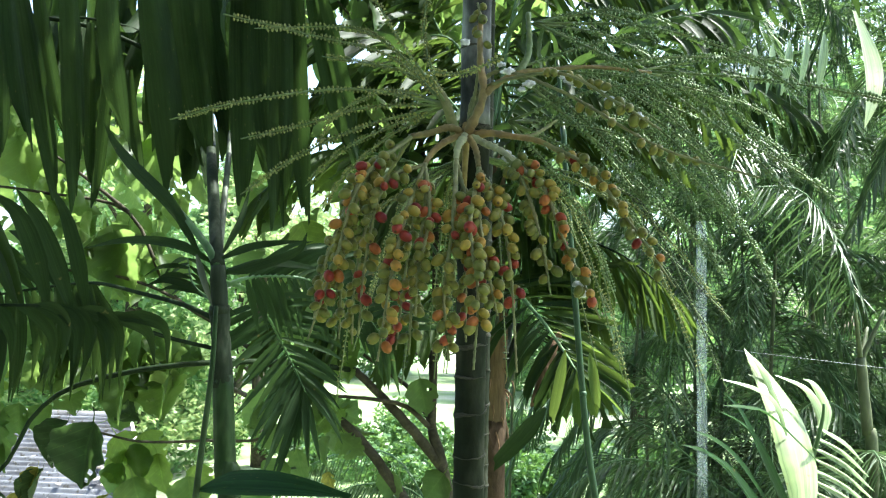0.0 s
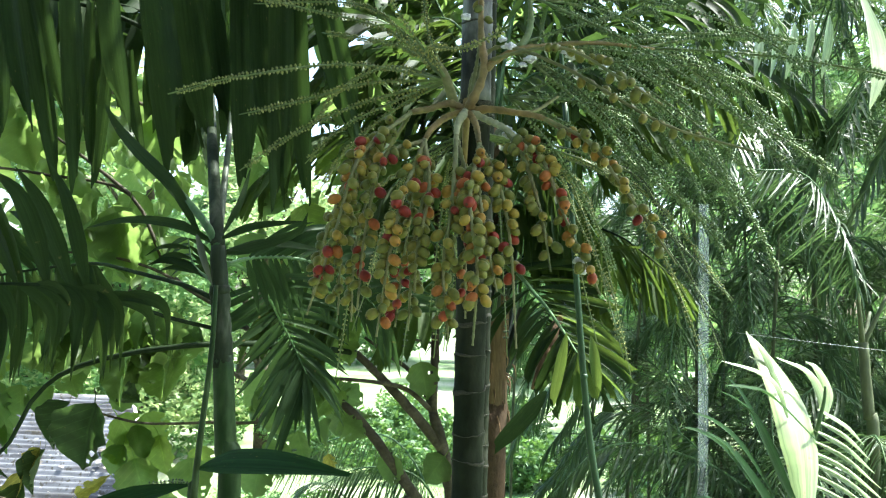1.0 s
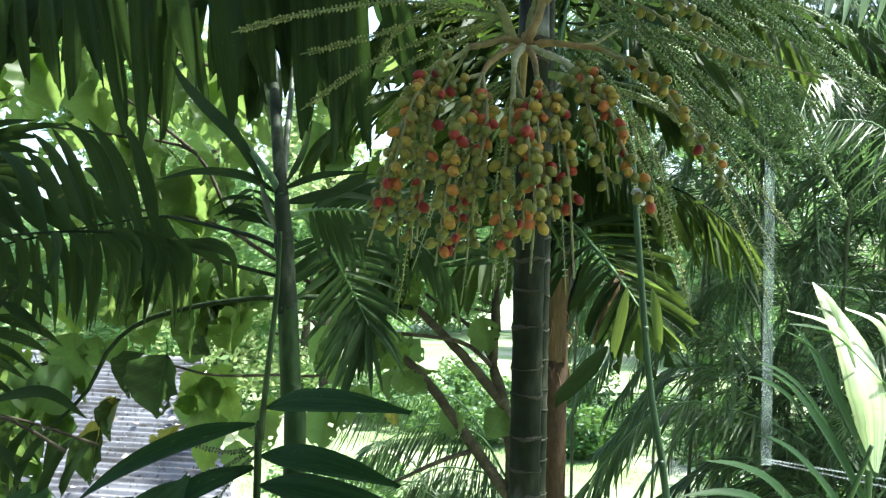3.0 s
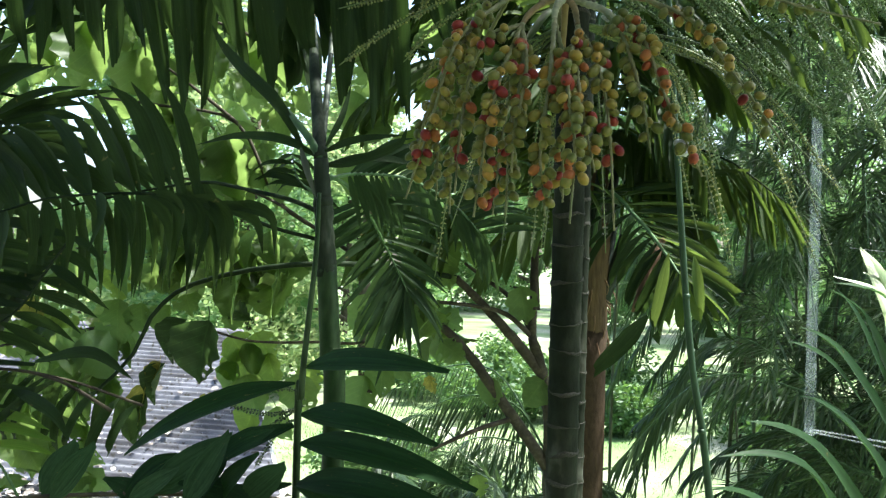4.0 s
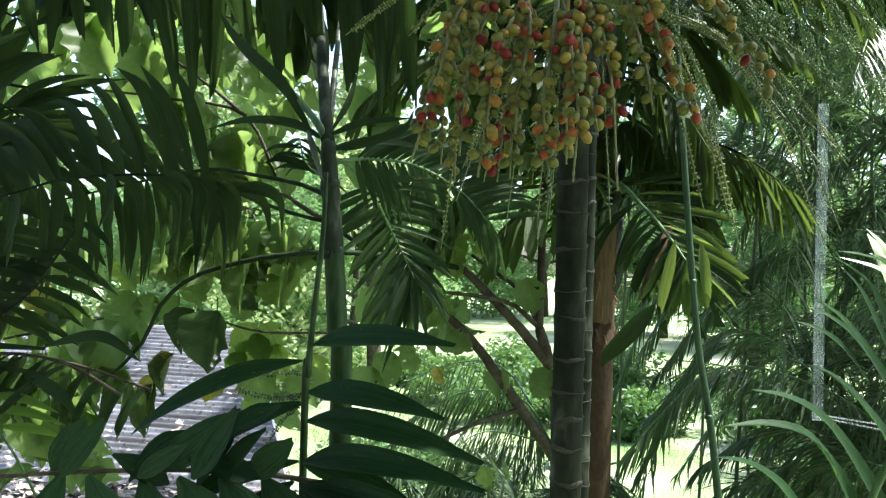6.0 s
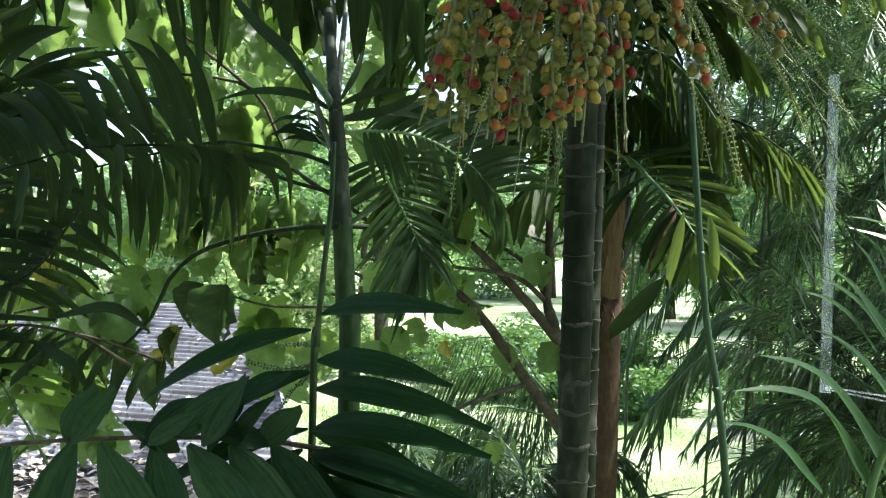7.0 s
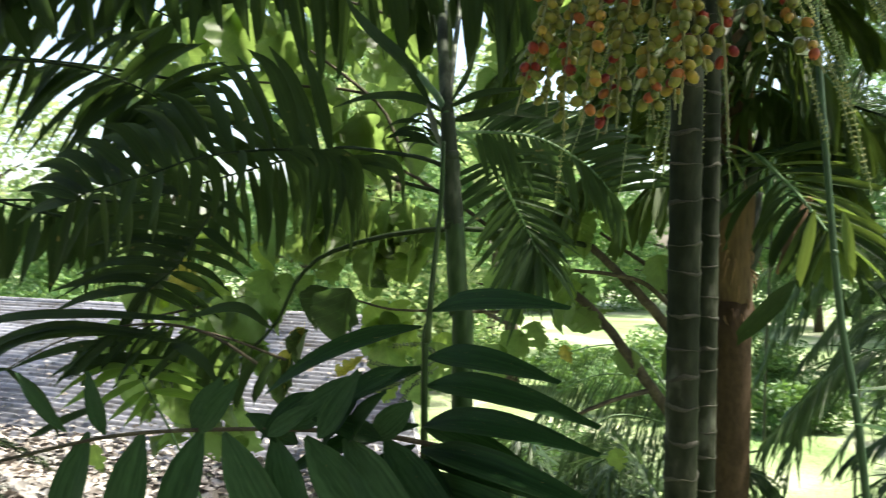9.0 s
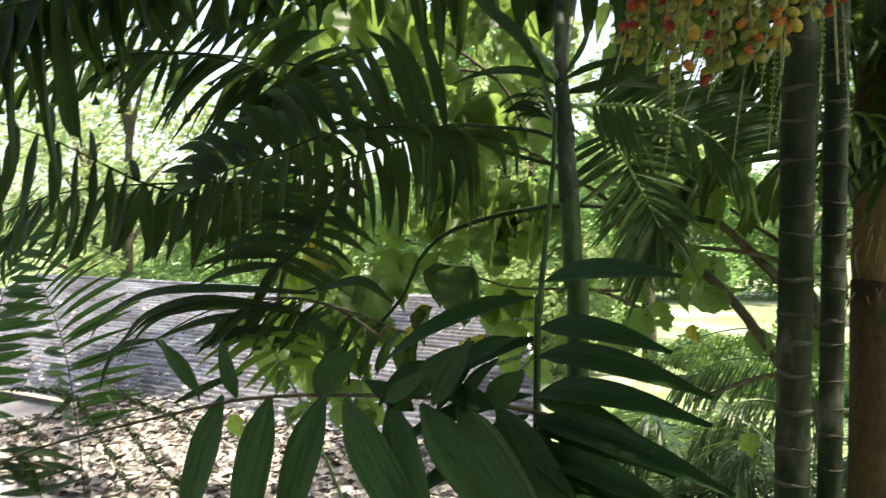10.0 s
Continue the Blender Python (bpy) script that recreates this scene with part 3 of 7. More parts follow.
def ringed(x, y, z0, z1, r0, r1, step, lean=(0.0, 0.0), seed=1):
    """A palm stem swelling a little below each leaf scar; returns the shape and the scars' places."""
    rnd = random.Random(seed)
    pts, rad, scars = [], [], []
    z = z0
    while z < z1:
        gap = step * rnd.uniform(0.7, 1.3)
        for q, f in ((0.0, 1.05), (0.12, 1.0), (0.5, 0.985), (0.9, 1.03)):
            zz = z + gap * q
            u = (zz - z0) / (z1 - z0)
            pts.append(Vector((x + lean[0] * (1 - u), y + lean[1] * (1 - u), zz)))
            rad.append((r0 + (r1 - r0) * u) * f)
        scars.append((pts[-4], rad[-4]))
        z += gap
    return tube(pts, rad, 18, 0.006), scars


def scar_mesh(seed):
    rnd = random.Random(seed)
    verts, faces = [], []
    seg = 22
    ph = rnd.uniform(0, 6)
    for k in range(seg):
        a = math.tau * k / seg
        dz = 0.16 * math.sin(a + ph) + 0.08 * math.sin(3 * a + 2 * ph) + 0.06 * rnd.uniform(-1, 1)
        for r, h in ((0.99, -0.08), (1.03, -0.06), (1.035, 0.03), (0.99, 0.07)):
            verts.append(Vector((r * math.cos(a), r * math.sin(a), dz + h * (1.3 + 1.0 * math.sin(2 * a + ph)))))
    for k in range(seg):
        k2 = (k + 1) % seg
        for j in range(3):
            faces.append((k * 4 + j, k2 * 4 + j, k2 * 4 + j + 1, k * 4 + j + 1))
    return mesh_of("leaf_scar", verts, faces, SCAR)


SCARS = [scar_mesh(k) for k in range(5)]


def add_scars(scars, parent, seed):
    rnd = random.Random(seed)
    for p, r in scars:
        piece("leaf_scar", rnd.choice(SCARS), Matrix.Translation(p) @ Matrix.Rotation(rnd.uniform(0, 6), 4, "Z") @ Matrix.Diagonal((r, r, r * rnd.uniform(0.45, 1.1), 1)), parent)


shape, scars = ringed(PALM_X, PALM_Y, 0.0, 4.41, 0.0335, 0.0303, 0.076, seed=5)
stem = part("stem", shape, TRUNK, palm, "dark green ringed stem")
add_scars(scars, stem, 3)
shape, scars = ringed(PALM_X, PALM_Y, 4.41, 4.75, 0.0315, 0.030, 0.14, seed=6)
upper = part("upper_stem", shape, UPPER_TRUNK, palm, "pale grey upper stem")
add_scars(scars, upper, 4)
part("crownshaft", tube([Vector((PALM_X, PALM_Y, z)) for z in (4.74, 4.85, 5.1, 5.4, 5.6)], [0.036, 0.045, 0.042, 0.034, 0.02], 14), GREEN_STEM, palm)
for k in range(7):
    az = k * math.tau / 7 + 0.35
    feather(palm, arch((PALM_X, PALM_Y, 5.45), az, 1.25, 0.75, 0.75), 22, 0.42, 0.055, 0.35, 0.25, PALM_LEAF, s0=0.22, seed=40 + k, shapes=[blade(1.0, d, 0.22, 0.5, 6) for d in (0.2, 0.4, 0.6, 0.8, 1.0, 1.2)])

# the fruit cluster
JUNCTION = Vector((0.049, 1.720, 4.377))
part("peduncle", tube(spline([(PALM_X - 0.02, PALM_Y - 0.02, 4.26), JUNCTION + Vector((0, 0, 0.012)), JUNCTION], 6), [0.006, 0.006, 0.007, 0.008, 0.009, 0.010, 0.010], 10), STALK_BROWN, palm, "cluster of green, yellow, orange and red palm fruit")


def fruit_mesh(mat):
    bm = bmesh.new()
    bmesh.ops.create_icosphere(bm, subdivisions=2, radius=1.0)
    for v in bm.verts:
        z = v.co.z
        v.co.x *= 0.93
        v.co.y *= 0.93
        v.co.z = z * 1.22 - (0.12 if z < -0.95 else 0)
    me = bpy.data.meshes.new("fruit")
    bm.to_mesh(me)
    bm.free()
    me.materials.append(mat)
    me.polygons.foreach_set("use_smooth", [True] * len(me.polygons))
    return me


# where the arms of the cluster divide
ARM_SIDE = Vector((-0.053, 1.660, 4.360))
ARM_LOW = Vector((-0.020, 1.620, 4.299))
ARM_MID = Vector((0.036, 1.640, 4.312))
ARM_FRONT = Vector((0.080, 1.620, 4.292))
ARM_PALE = Vector((0.125, 1.640, 4.325))
ARM_FAR = Vector((0.195, 1.660, 4.349))

FRUIT_MESH, UNRIPE_MESH = fruit_mesh(FRUIT), fruit_mesh(FRUIT_GREEN)


def fruit_strand(ctrl, first, count, seed, bare=0.0, r=0.0032, size=0.0097, me=None, root=JUNCTION):
    rnd = random.Random(seed)
    pts = spline([root, *ctrl], 26)
    # knobbly stalk, thinner towards its end
    fine = spline([root, *ctrl], 78)
    rad = [(r * 1.35 - r * 0.78 * i / 78) * (1.22 if i % 3 == 0 else 0.92) * rnd.uniform(0.88, 1.12) for i in range(79)]
    stalk = part("fruit_stalk", tube(fine, rad, 7), STALK, palm)
    count = int(count * 1.45)
    for i in range(count):
        s = first + (1.0 - bare - first) * (i + rnd.uniform(0.1, 0.9)) / count
        u = s * 26
        k = min(int(u), 25)
        p = pts[k].lerp(pts[k + 1], u - k)
        d = (pts[k + 1] - pts[k]).normalized()
        a = rnd.uniform(0, math.tau)
        side = Vector((math.cos(a), math.sin(a), rnd.uniform(-0.5, 0.1)))
        side = (side - d * side.dot(d)).normalized()
        f = size * rnd.uniform(0.82, 1.1)
        place = p + side * (f * rnd.uniform(1.0, 1.7))
        tilt = (side * 0.7 - UP * 0.6 + Vector((rnd.uniform(-.3, .3), rnd.uniform(-.3, .3), 0))).normalized()
        m = Matrix.Translation(place) @ (-tilt).to_track_quat("Z", "Y").to_matrix().to_4x4() @ Matrix.Diagonal((f, f, f, 1))
        piece("fruit", me or FRUIT_MESH, m, stalk)


fruit_strand([(-0.124, 1.550, 4.256), (-0.167, 1.540, 4.105), (-0.214, 1.560, 3.975)], 0.18, 26, 1, 0.10, root=ARM_SIDE)
fruit_strand([(-0.117, 1.620, 4.289), (-0.160, 1.600, 4.160), (-0.167, 1.600, 3.975)], 0.15, 30, 2, 0.04, me=UNRIPE_MESH, root=ARM_SIDE)
fruit_strand([(-0.139, 1.780, 4.259), (-0.176, 1.780, 4.108), (-0.180, 1.780, 3.960)], 0.20, 22, 3, 0.05, me=UNRIPE_MESH, root=ARM_SIDE)
fruit_strand([(-0.042, 1.520, 4.183), (-0.060, 1.500, 4.075), (-0.078, 1.500, 3.942)], 0.10, 26, 4, 0.06, root=ARM_LOW)
fruit_strand([(-0.046, 1.700, 4.226), (-0.065, 1.700, 4.084), (-0.078, 1.700, 3.954)], 0.13, 24, 5, 0.03, root=ARM_LOW)
fruit_strand([(-0.000, 1.540, 4.196), (-0.015, 1.520, 4.096), (-0.018, 1.520, 4.019)], 0.14, 14, 6, 0.10, root=ARM_LOW)
fruit_strand([(0.042, 1.520, 4.174), (0.032, 1.500, 4.057), (0.043, 1.500, 3.945)], 0.17, 26, 7, 0.05, root=ARM_MID)
fruit_strand([(0.074, 1.500, 4.172), (0.090, 1.480, 4.058), (0.085, 1.480, 3.933)], 0.13, 26, 8, 0.16, root=ARM_FRONT)
fruit_strand([(0.086, 1.550, 4.198), (0.102, 1.530, 4.108), (0.121, 1.530, 4.022)], 0.09, 20, 9, 0.04, root=ARM_FRONT)
fruit_strand([(0.116, 1.580, 4.222), (0.141, 1.560, 4.110), (0.155, 1.560, 3.926)], 0.14, 20, 10, 0.20, root=ARM_FRONT)
fruit_strand([(0.191, 1.600, 4.266), (0.236, 1.580, 4.153), (0.298, 1.580, 4.021)], 0.11, 26, 11, 0.04, root=ARM_PALE)
fruit_strand([(0.277, 1.620, 4.296), (0.341, 1.600, 4.206), (0.429, 1.600, 4.078)], 0.16, 20, 12, 0.06, root=ARM_FAR)
fruit_strand([(0.074, 1.720, 4.465), (0.220, 1.620, 4.469), (0.320, 1.550, 4.397), (0.395, 1.540, 4.345)], 0.45, 9, 13, 0.08, 0.0035, me=UNRIPE_MESH)
fruit_strand([(0.096, 1.720, 4.499), (0.226, 1.650, 4.445), (0.405, 1.600, 4.326), (0.569, 1.580, 4.270)], 0.55, 8, 14, 0.15, 0.0035, me=UNRIPE_MESH)
fruit_strand([(0.063, 1.720, 4.454), (0.074, 1.700, 4.527), (0.075, 1.700, 4.595), (0.067, 1.700, 4.635)], 0.55, 5, 15, 0.05, me=UNRIPE_MESH)
fruit_strand([(-0.085, 1.570, 4.255), (-0.112, 1.550, 4.120), (-0.122, 1.550, 3.985)], 0.15, 22, 16, 0.08, root=ARM_LOW)
fruit_strand([(-0.150, 1.660, 4.270), (-0.205, 1.650, 4.130), (-0.228, 1.650, 4.010)], 0.19, 20, 17, 0.06, me=UNRIPE_MESH, root=ARM_SIDE)
fruit_strand([(-0.018, 1.620, 4.215), (-0.035, 1.610, 4.090), (-0.040, 1.610, 3.950)], 0.16, 20, 18, 0.05, me=UNRIPE_MESH, root=ARM_LOW)
fruit_strand([(0.165, 1.600, 4.255), (0.196, 1.580, 4.150), (0.212, 1.580, 4.060)], 0.15, 14, 19, 0.10, me=UNRIPE_MESH, root=ARM_PALE)
fruit_strand([(0.066, 1.600, 4.190), (0.062, 1.590, 4.070), (0.064, 1.590, 3.975)], 0.16, 18, 20, 0.06, root=ARM_MID)
# thick arms of the cluster
def cluster_arm(ctrl, r0, r1, mat):
    rnd = random.Random(int(r0 * 1e5) + len(ctrl))
    pts = spline(ctrl, 18)
    part("cluster_arm", tube(pts, [(r0 + (r1 - r0) * i / 18) * rnd.uniform(0.93, 1.09) * (1.16 if i % 2 else 0.94) for i in range(19)], 9), mat, palm)


cluster_arm([JUNCTION, (0.015, 1.700, 4.386), (-0.020, 1.680, 4.371), ARM_SIDE], 0.0078, 0.0052, STALK_BROWN)
cluster_arm([JUNCTION, (0.013, 1.680, 4.355), (-0.011, 1.650, 4.326), ARM_LOW], 0.0072, 0.0046, STALK_BROWN)
cluster_arm([JUNCTION, (0.039, 1.660, 4.344), ARM_MID, (0.040, 1.600, 4.230)], 0.0085, 0.0036, PALE_STALK)
cluster_arm([JUNCTION, (0.070, 1.660, 4.337), ARM_FRONT], 0.0070, 0.0046, STALK_BROWN)
cluster_arm([JUNCTION, (0.090, 1.680, 4.350), ARM_PALE, (0.173, 1.610, 4.279)], 0.0075, 0.0045, PALE_STALK)
cluster_arm([JUNCTION, (0.095, 1.700, 4.375), (0.136, 1.680, 4.365), ARM_FAR, (0.246, 1.640, 4.313)], 0.0078, 0.0038, STALK_BROWN)
cluster_arm([(0.136, 1.680, 4.365), (0.178, 1.700, 4.371), (0.225, 1.740, 4.410)], 0.0050, 0.0025, STALK)
cluster_arm([JUNCTION, (0.060, 1.700, 4.392), (0.081, 1.700, 4.450), (0.074, 1.700, 4.523), (0.073, 1.700, 4.601)], 0.0100, 0.0050, STALK_BROWN)
cluster_arm([(0.081, 1.700, 4.450), (0.111, 1.710, 4.478), (0.151, 1.720, 4.500), (0.198, 1.740, 4.511), (0.292, 1.780, 4.529), (0.419, 1.820, 4.528)], 0.0070, 0.0032, STALK_BROWN)
cluster_arm([(0.148, 1.720, 4.499), (0.168, 1.760, 4.554), (0.166, 1.800, 4.649)], 0.0075, 0.0050, GREEN_STALK)


def fluff(center, size, seed):
    rnd = random.Random(seed)
    bm = bmesh.new()
    bmesh.ops.create_icosphere(bm, subdivisions=3, radius=size)
    for v in bm.verts:
        k = noise.noise(v.co * (1.5 / size) + Vector((seed, 0, 0))) + 0.5 * noise.noise(v.co * (4.0 / size) + Vector((0, seed, 0)))
        v.co *= 0.85 + 0.55 * k
        v.co.x *= 1.35
        v.co.z *= 0.8
    verts = [v.co + Vector(center) for v in bm.verts]
    faces = [tuple(v.index for v in f.verts) for f in bm.faces]
    bm.free()
    part("mould_tuft", (verts, faces), FLUFF, palm, "white woolly mould on the stalk")


MOULD = ((0.049, 1.660, 4.543), (0.116, 1.660, 4.499), (0.129, 1.660, 4.486), (0.156, 1.660, 4.450), (0.169, 1.660, 4.461), (0.218, 1.660, 4.481), (0.234, 1.660, 4.474), (0.247, 1.660, 4.466), (0.305, 1.660, 4.446), (0.319, 1.660, 4.431), (0.328, 1.660, 4.423), (0.338, 1.660, 4.429), (0.371, 1.660, 4.399), (0.135, 1.660, 4.318), (0.144, 1.660, 4.303), (0.128, 1.660, 4.329), (0.263, 1.600, 4.081), (0.266, 1.600, 4.065))
for k, c in enumerate(MOULD):
    fluff(c, rng.uniform(0.0065, 0.0115), k)


# flower spikes
def spike(parent, ctrl, mat, seed, step=0.0075, bud=0.0030, r=0.0022, bare=0.12):
    rnd = random.Random(seed)
    pts = spline(ctrl, 24)
    shapes = []
    total = sum((pts[i + 1] - pts[i]).length for i in range(24))
    count = int(total * (1 - bare) / step)
    for i in range(count):
        u = (bare + (0.97 - bare) * i / count) * 24
        k = int(u)
        p = pts[k].lerp(pts[k + 1], u - k)
        d = (pts[k + 1] - pts[k]).normalized()
        for j in range(3):
            a = i * 2.4 + j * 2.09
            side = Vector((math.cos(a), math.sin(a), math.sin(a * 1.3)))
            side = (side - d * side.dot(d)).normalized()
            c = p + side * (r + bud * 0.9)
            b = bud * rnd.uniform(0.7, 1.25)
            e = d.cross(side)
            v = [c + side * b * 1.4, c - side * b, c + d * b, c - d * b, c + e * b, c - e * b]
            shapes.append((v, [(0, 2, 4), (0, 4, 3), (0, 3, 5), (0, 5, 2), (1, 4, 2), (1, 3, 4), (1, 5, 3), (1, 2, 5)]))
    sp = part("flower_spike", tube(pts, (r * 1.5, r * 0.6), 5), GREEN_STALK, parent)
    part("blossom", join(shapes), mat, sp, kind="stuff")


LEFT_HUB = Vector((0.006, 1.740, 4.442))
part("flower_stalk", tube(spline([(PALM_X - 0.02, PALM_Y, 4.33), LEFT_HUB, (-0.016, 1.720, 4.477)], 6), (0.014, 0.006), 8), STALK, palm)


def dry_spike(k, ends):
    spike(palm, [LEFT_HUB, *ends], BUD_DRY, 60 + k)


dry_spike(0, [(-0.181, 1.700, 4.464), (-0.371, 1.620, 4.419), (-0.487, 1.560, 4.370)])
dry_spike(1, [(-0.154, 1.740, 4.437), (-0.276, 1.720, 4.398), (-0.401, 1.700, 4.364)])
dry_spike(2, [(-0.169, 1.760, 4.401), (-0.302, 1.740, 4.333), (-0.404, 1.720, 4.255)])
dry_spike(3, [(-0.111, 1.740, 4.542), (-0.282, 1.720, 4.584), (-0.447, 1.700, 4.620)])
dry_spike(4, [(-0.106, 1.780, 4.566), (-0.207, 1.800, 4.623), (-0.422, 1.820, 4.632)])
dry_spike(5, [(-0.033, 1.760, 4.535), (-0.049, 1.780, 4.625), (-0.035, 1.800, 4.718)])
dry_spike(6, [(-0.071, 1.700, 4.540), (-0.126, 1.680, 4.625), (-0.157, 1.660, 4.674)])
dry_spike(7, [(-0.112, 1.840, 4.426), (-0.246, 1.900, 4.377), (-0.325, 1.920, 4.304)])
dry_spike(8, [(-0.130, 1.880, 4.410), (-0.243, 1.950, 4.335), (-0.300, 1.980, 4.261)])
dry_spike(9, [(-0.020, 1.660, 4.482), (0.050, 1.600, 4.464), (0.133, 1.560, 4.488)])
dry_spike(10, [(-0.090, 1.840, 4.536), (-0.201, 1.900, 4.580), (-0.304, 1.950, 4.610)])
dry_spike(11, [(-0.126, 1.840, 4.499), (-0.249, 1.900, 4.465), (-0.310, 1.950, 4.399)])

RIGHT_HUB = Vector((0.133, 1.780, 4.523))
HUBS = [RIGHT_HUB, Vector((0.255, 1.820, 4.537)), Vector((0.398, 1.860, 4.544)), Vector((0.178, 1.800, 4.629)), Vector((0.128, 1.820, 4.427))]
rnd = random.Random(21)
for k in range(42):
    hub = HUBS[k % 5]
    rise = rnd.uniform(-0.65, 0.42)
    way = Vector((rnd.uniform(0.55, 1.0), rnd.uniform(-0.35, 0.75), rise)).normalized()
    l = rnd.uniform(0.28, 0.58)
    sag = rnd.uniform(0.02, 0.16)
    spike(palm, [hub, hub + way * l * 0.45 - UP * sag * 0.1, hub + way * l * 0.8 - UP * sag * 0.5, hub + way * l - UP * sag], BUD, 100 + k, 0.0085, 0.0037)
# hanging spikes behind the fruit
for k in range(26):
    a = JUNCTION + Vector((0.0, 0.10, -0.02))
    side = rnd.uniform(-0.36, 0.09) if k < 16 else rnd.uniform(0.17, 0.52)
    spike(palm, [a, a + Vector((side * 0.6, rnd.uniform(0.05, 0.2), -0.05)), a + Vector((side * 0.85, rnd.uniform(0.1, 0.25), -0.16)), a + Vector((side * 1.15, rnd.uniform(0.1, 0.25), -rnd.uniform(0.32, 0.55)))], BUD_DRY if k % 3 else BUD_DARK, 200 + k, 0.008, 0.0024)

# second stem of the clump
shape, scars = ringed(0.039, 2.500, 0.0, 5.2, 0.032, 0.029, 0.075, seed=8)
clump = thing("clump_stem", (0.039, 2.500, 0), "thinner green ringed stem of the same palm clump", "palm")
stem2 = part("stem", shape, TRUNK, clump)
add_scars(scars, stem2, 9)
for k in range(5):
    feather(clump, arch((0.039, 2.500, 5.15), k * 1.25 + 0.2, 1.1, 0.6, 0.6), 18, 0.4, 0.05, 0.35, 0.25, PALM_LEAF, s0=0.2, seed=70 + k)


def laid_arc(mat, a, b, width, parent, arc, facing=Vector((0, -0.6, 0.8)), blunt=0.05, fold=0.6):
    """A leaflet from a to b that rises first and then bends over."""
    a, b = Vector(a), Vector(b)
    shape = blade(1.0, arc, fold, blunt, 12)
    e = (shape[0][-2] + shape[0][-2]) * 0.5
    l = (b - a).length / e.length
    m = frame_of(a, b - a, facing, 1, 1, 1) @ Matrix.Rotation(math.atan2(e.z, e.x), 4, "Y") @ Matrix.Diagonal((l, width, l, 1))
    return piece("leaflet", mesh_of("leaflet", *shape, mat), m, parent)


def laid(name, meshes, a, b, width, parent, facing=Vector((0, -0.75, 0.65)), k=0):
    a, b = Vector(a), Vector(b)
    l = (b - a).length
    return piece(name, meshes[k % len(meshes)], frame_of(a, b - a, facing, l, width, l), parent)


# ---- left palm ----
MOTTLED_STEM = rough_material("mottled_stem", [(0.3, (0.009, 0.015, 0.008)), (0.55, (0.026, 0.035, 0.020)), (0.70, (0.100, 0.108, 0.080))], 12.0, 0.6, 60.0, 0.3, (1, 1, 0.3), spec=0.10)
LEFT_BASE = (-0.697, 2.62, 0)
left_palm = thing("dark_palm", LEFT_BASE, "young palm with shade-darkened drooping fronds and grey-green stem", "palm")
NODE = Vector((-0.773, 2.600, 4.164))
part("stem", tube(spline([LEFT_BASE, (-0.704, 2.600, 3.217), (-0.723, 2.600, 3.550), (-0.743, 2.600, 3.832)], 24), (0.036, 0.031), 14, 0.012), LOWER_STEM, left_palm, "smooth green lower stem")
part("sheath", tube(spline([(-0.742, 2.600, 3.796), (-0.752, 2.600, 3.920), (-0.761, 2.600, 4.034), NODE], 18), [0.0315, 0.032, 0.0325, 0.032, 0.0315, 0.0305, 0.0295, 0.0285, 0.028, 0.0285, 0.031, 0.030, 0.0265, 0.026, 0.0255, 0.025, 0.0245, 0.024, 0.022], 14, 0.04), MOTTLED_STEM, left_palm, "grey mottled leaf sheath")
part("leaf_scar", tube([Vector(q) for q in ((-0.760, 2.600, 4.013), (-0.761, 2.600, 4.029), (-0.762, 2.600, 4.043))], [0.0300, 0.0318, 0.0295], 14, 0.05), MOTTLED_STEM, left_palm)
TOP = Vector((-1.169, 3.500, 4.838))
part("petiole", tube(spline([NODE, (-0.835, 2.720, 4.331), (-0.942, 2.950, 4.554), TOP, (-1.220, 3.500, 5.305)], 20), (0.022, 0.014), 10), MOTTLED_STEM, left_palm)
part("petiole", tube(spline([NODE, (-0.834, 2.800, 4.402), (-0.939, 3.120, 4.679), (-0.998, 3.300, 4.909), (-1.207, 3.500, 5.305)], 20), (0.012, 0.008), 8), PALE_PETIOLE, left_palm)
part("petiole", tube(spline([NODE, (-0.830, 2.620, 4.241), (-0.986, 2.700, 4.385), (-1.118, 2.780, 4.476)], 12), (0.015, 0.006), 8), GREEN_STEM, left_palm)
part("sheath_flap", ribbon([(-0.825, 2.560, 4.194), (-0.809, 2.560, 4.147), (-0.789, 2.560, 4.089), (-0.772, 2.570, 4.036)], 0.020, Vector((0.2, -1, 0.2)), 0.5), PALE_PETIOLE, left_palm, "pale split edge of the leaf sheath")
flat = lambda s: 0.75 + 0.25 * math.sin(math.pi * s)


def leaflet_curve(parent, ctrl, width, facing=(0.05, -1, 0.25), mat=PALM_LEAF, fold=0.3, n=10):
    part("leaflet", ribbon(ctrl, width, Vector(facing).normalized(), fold, n), mat, parent)


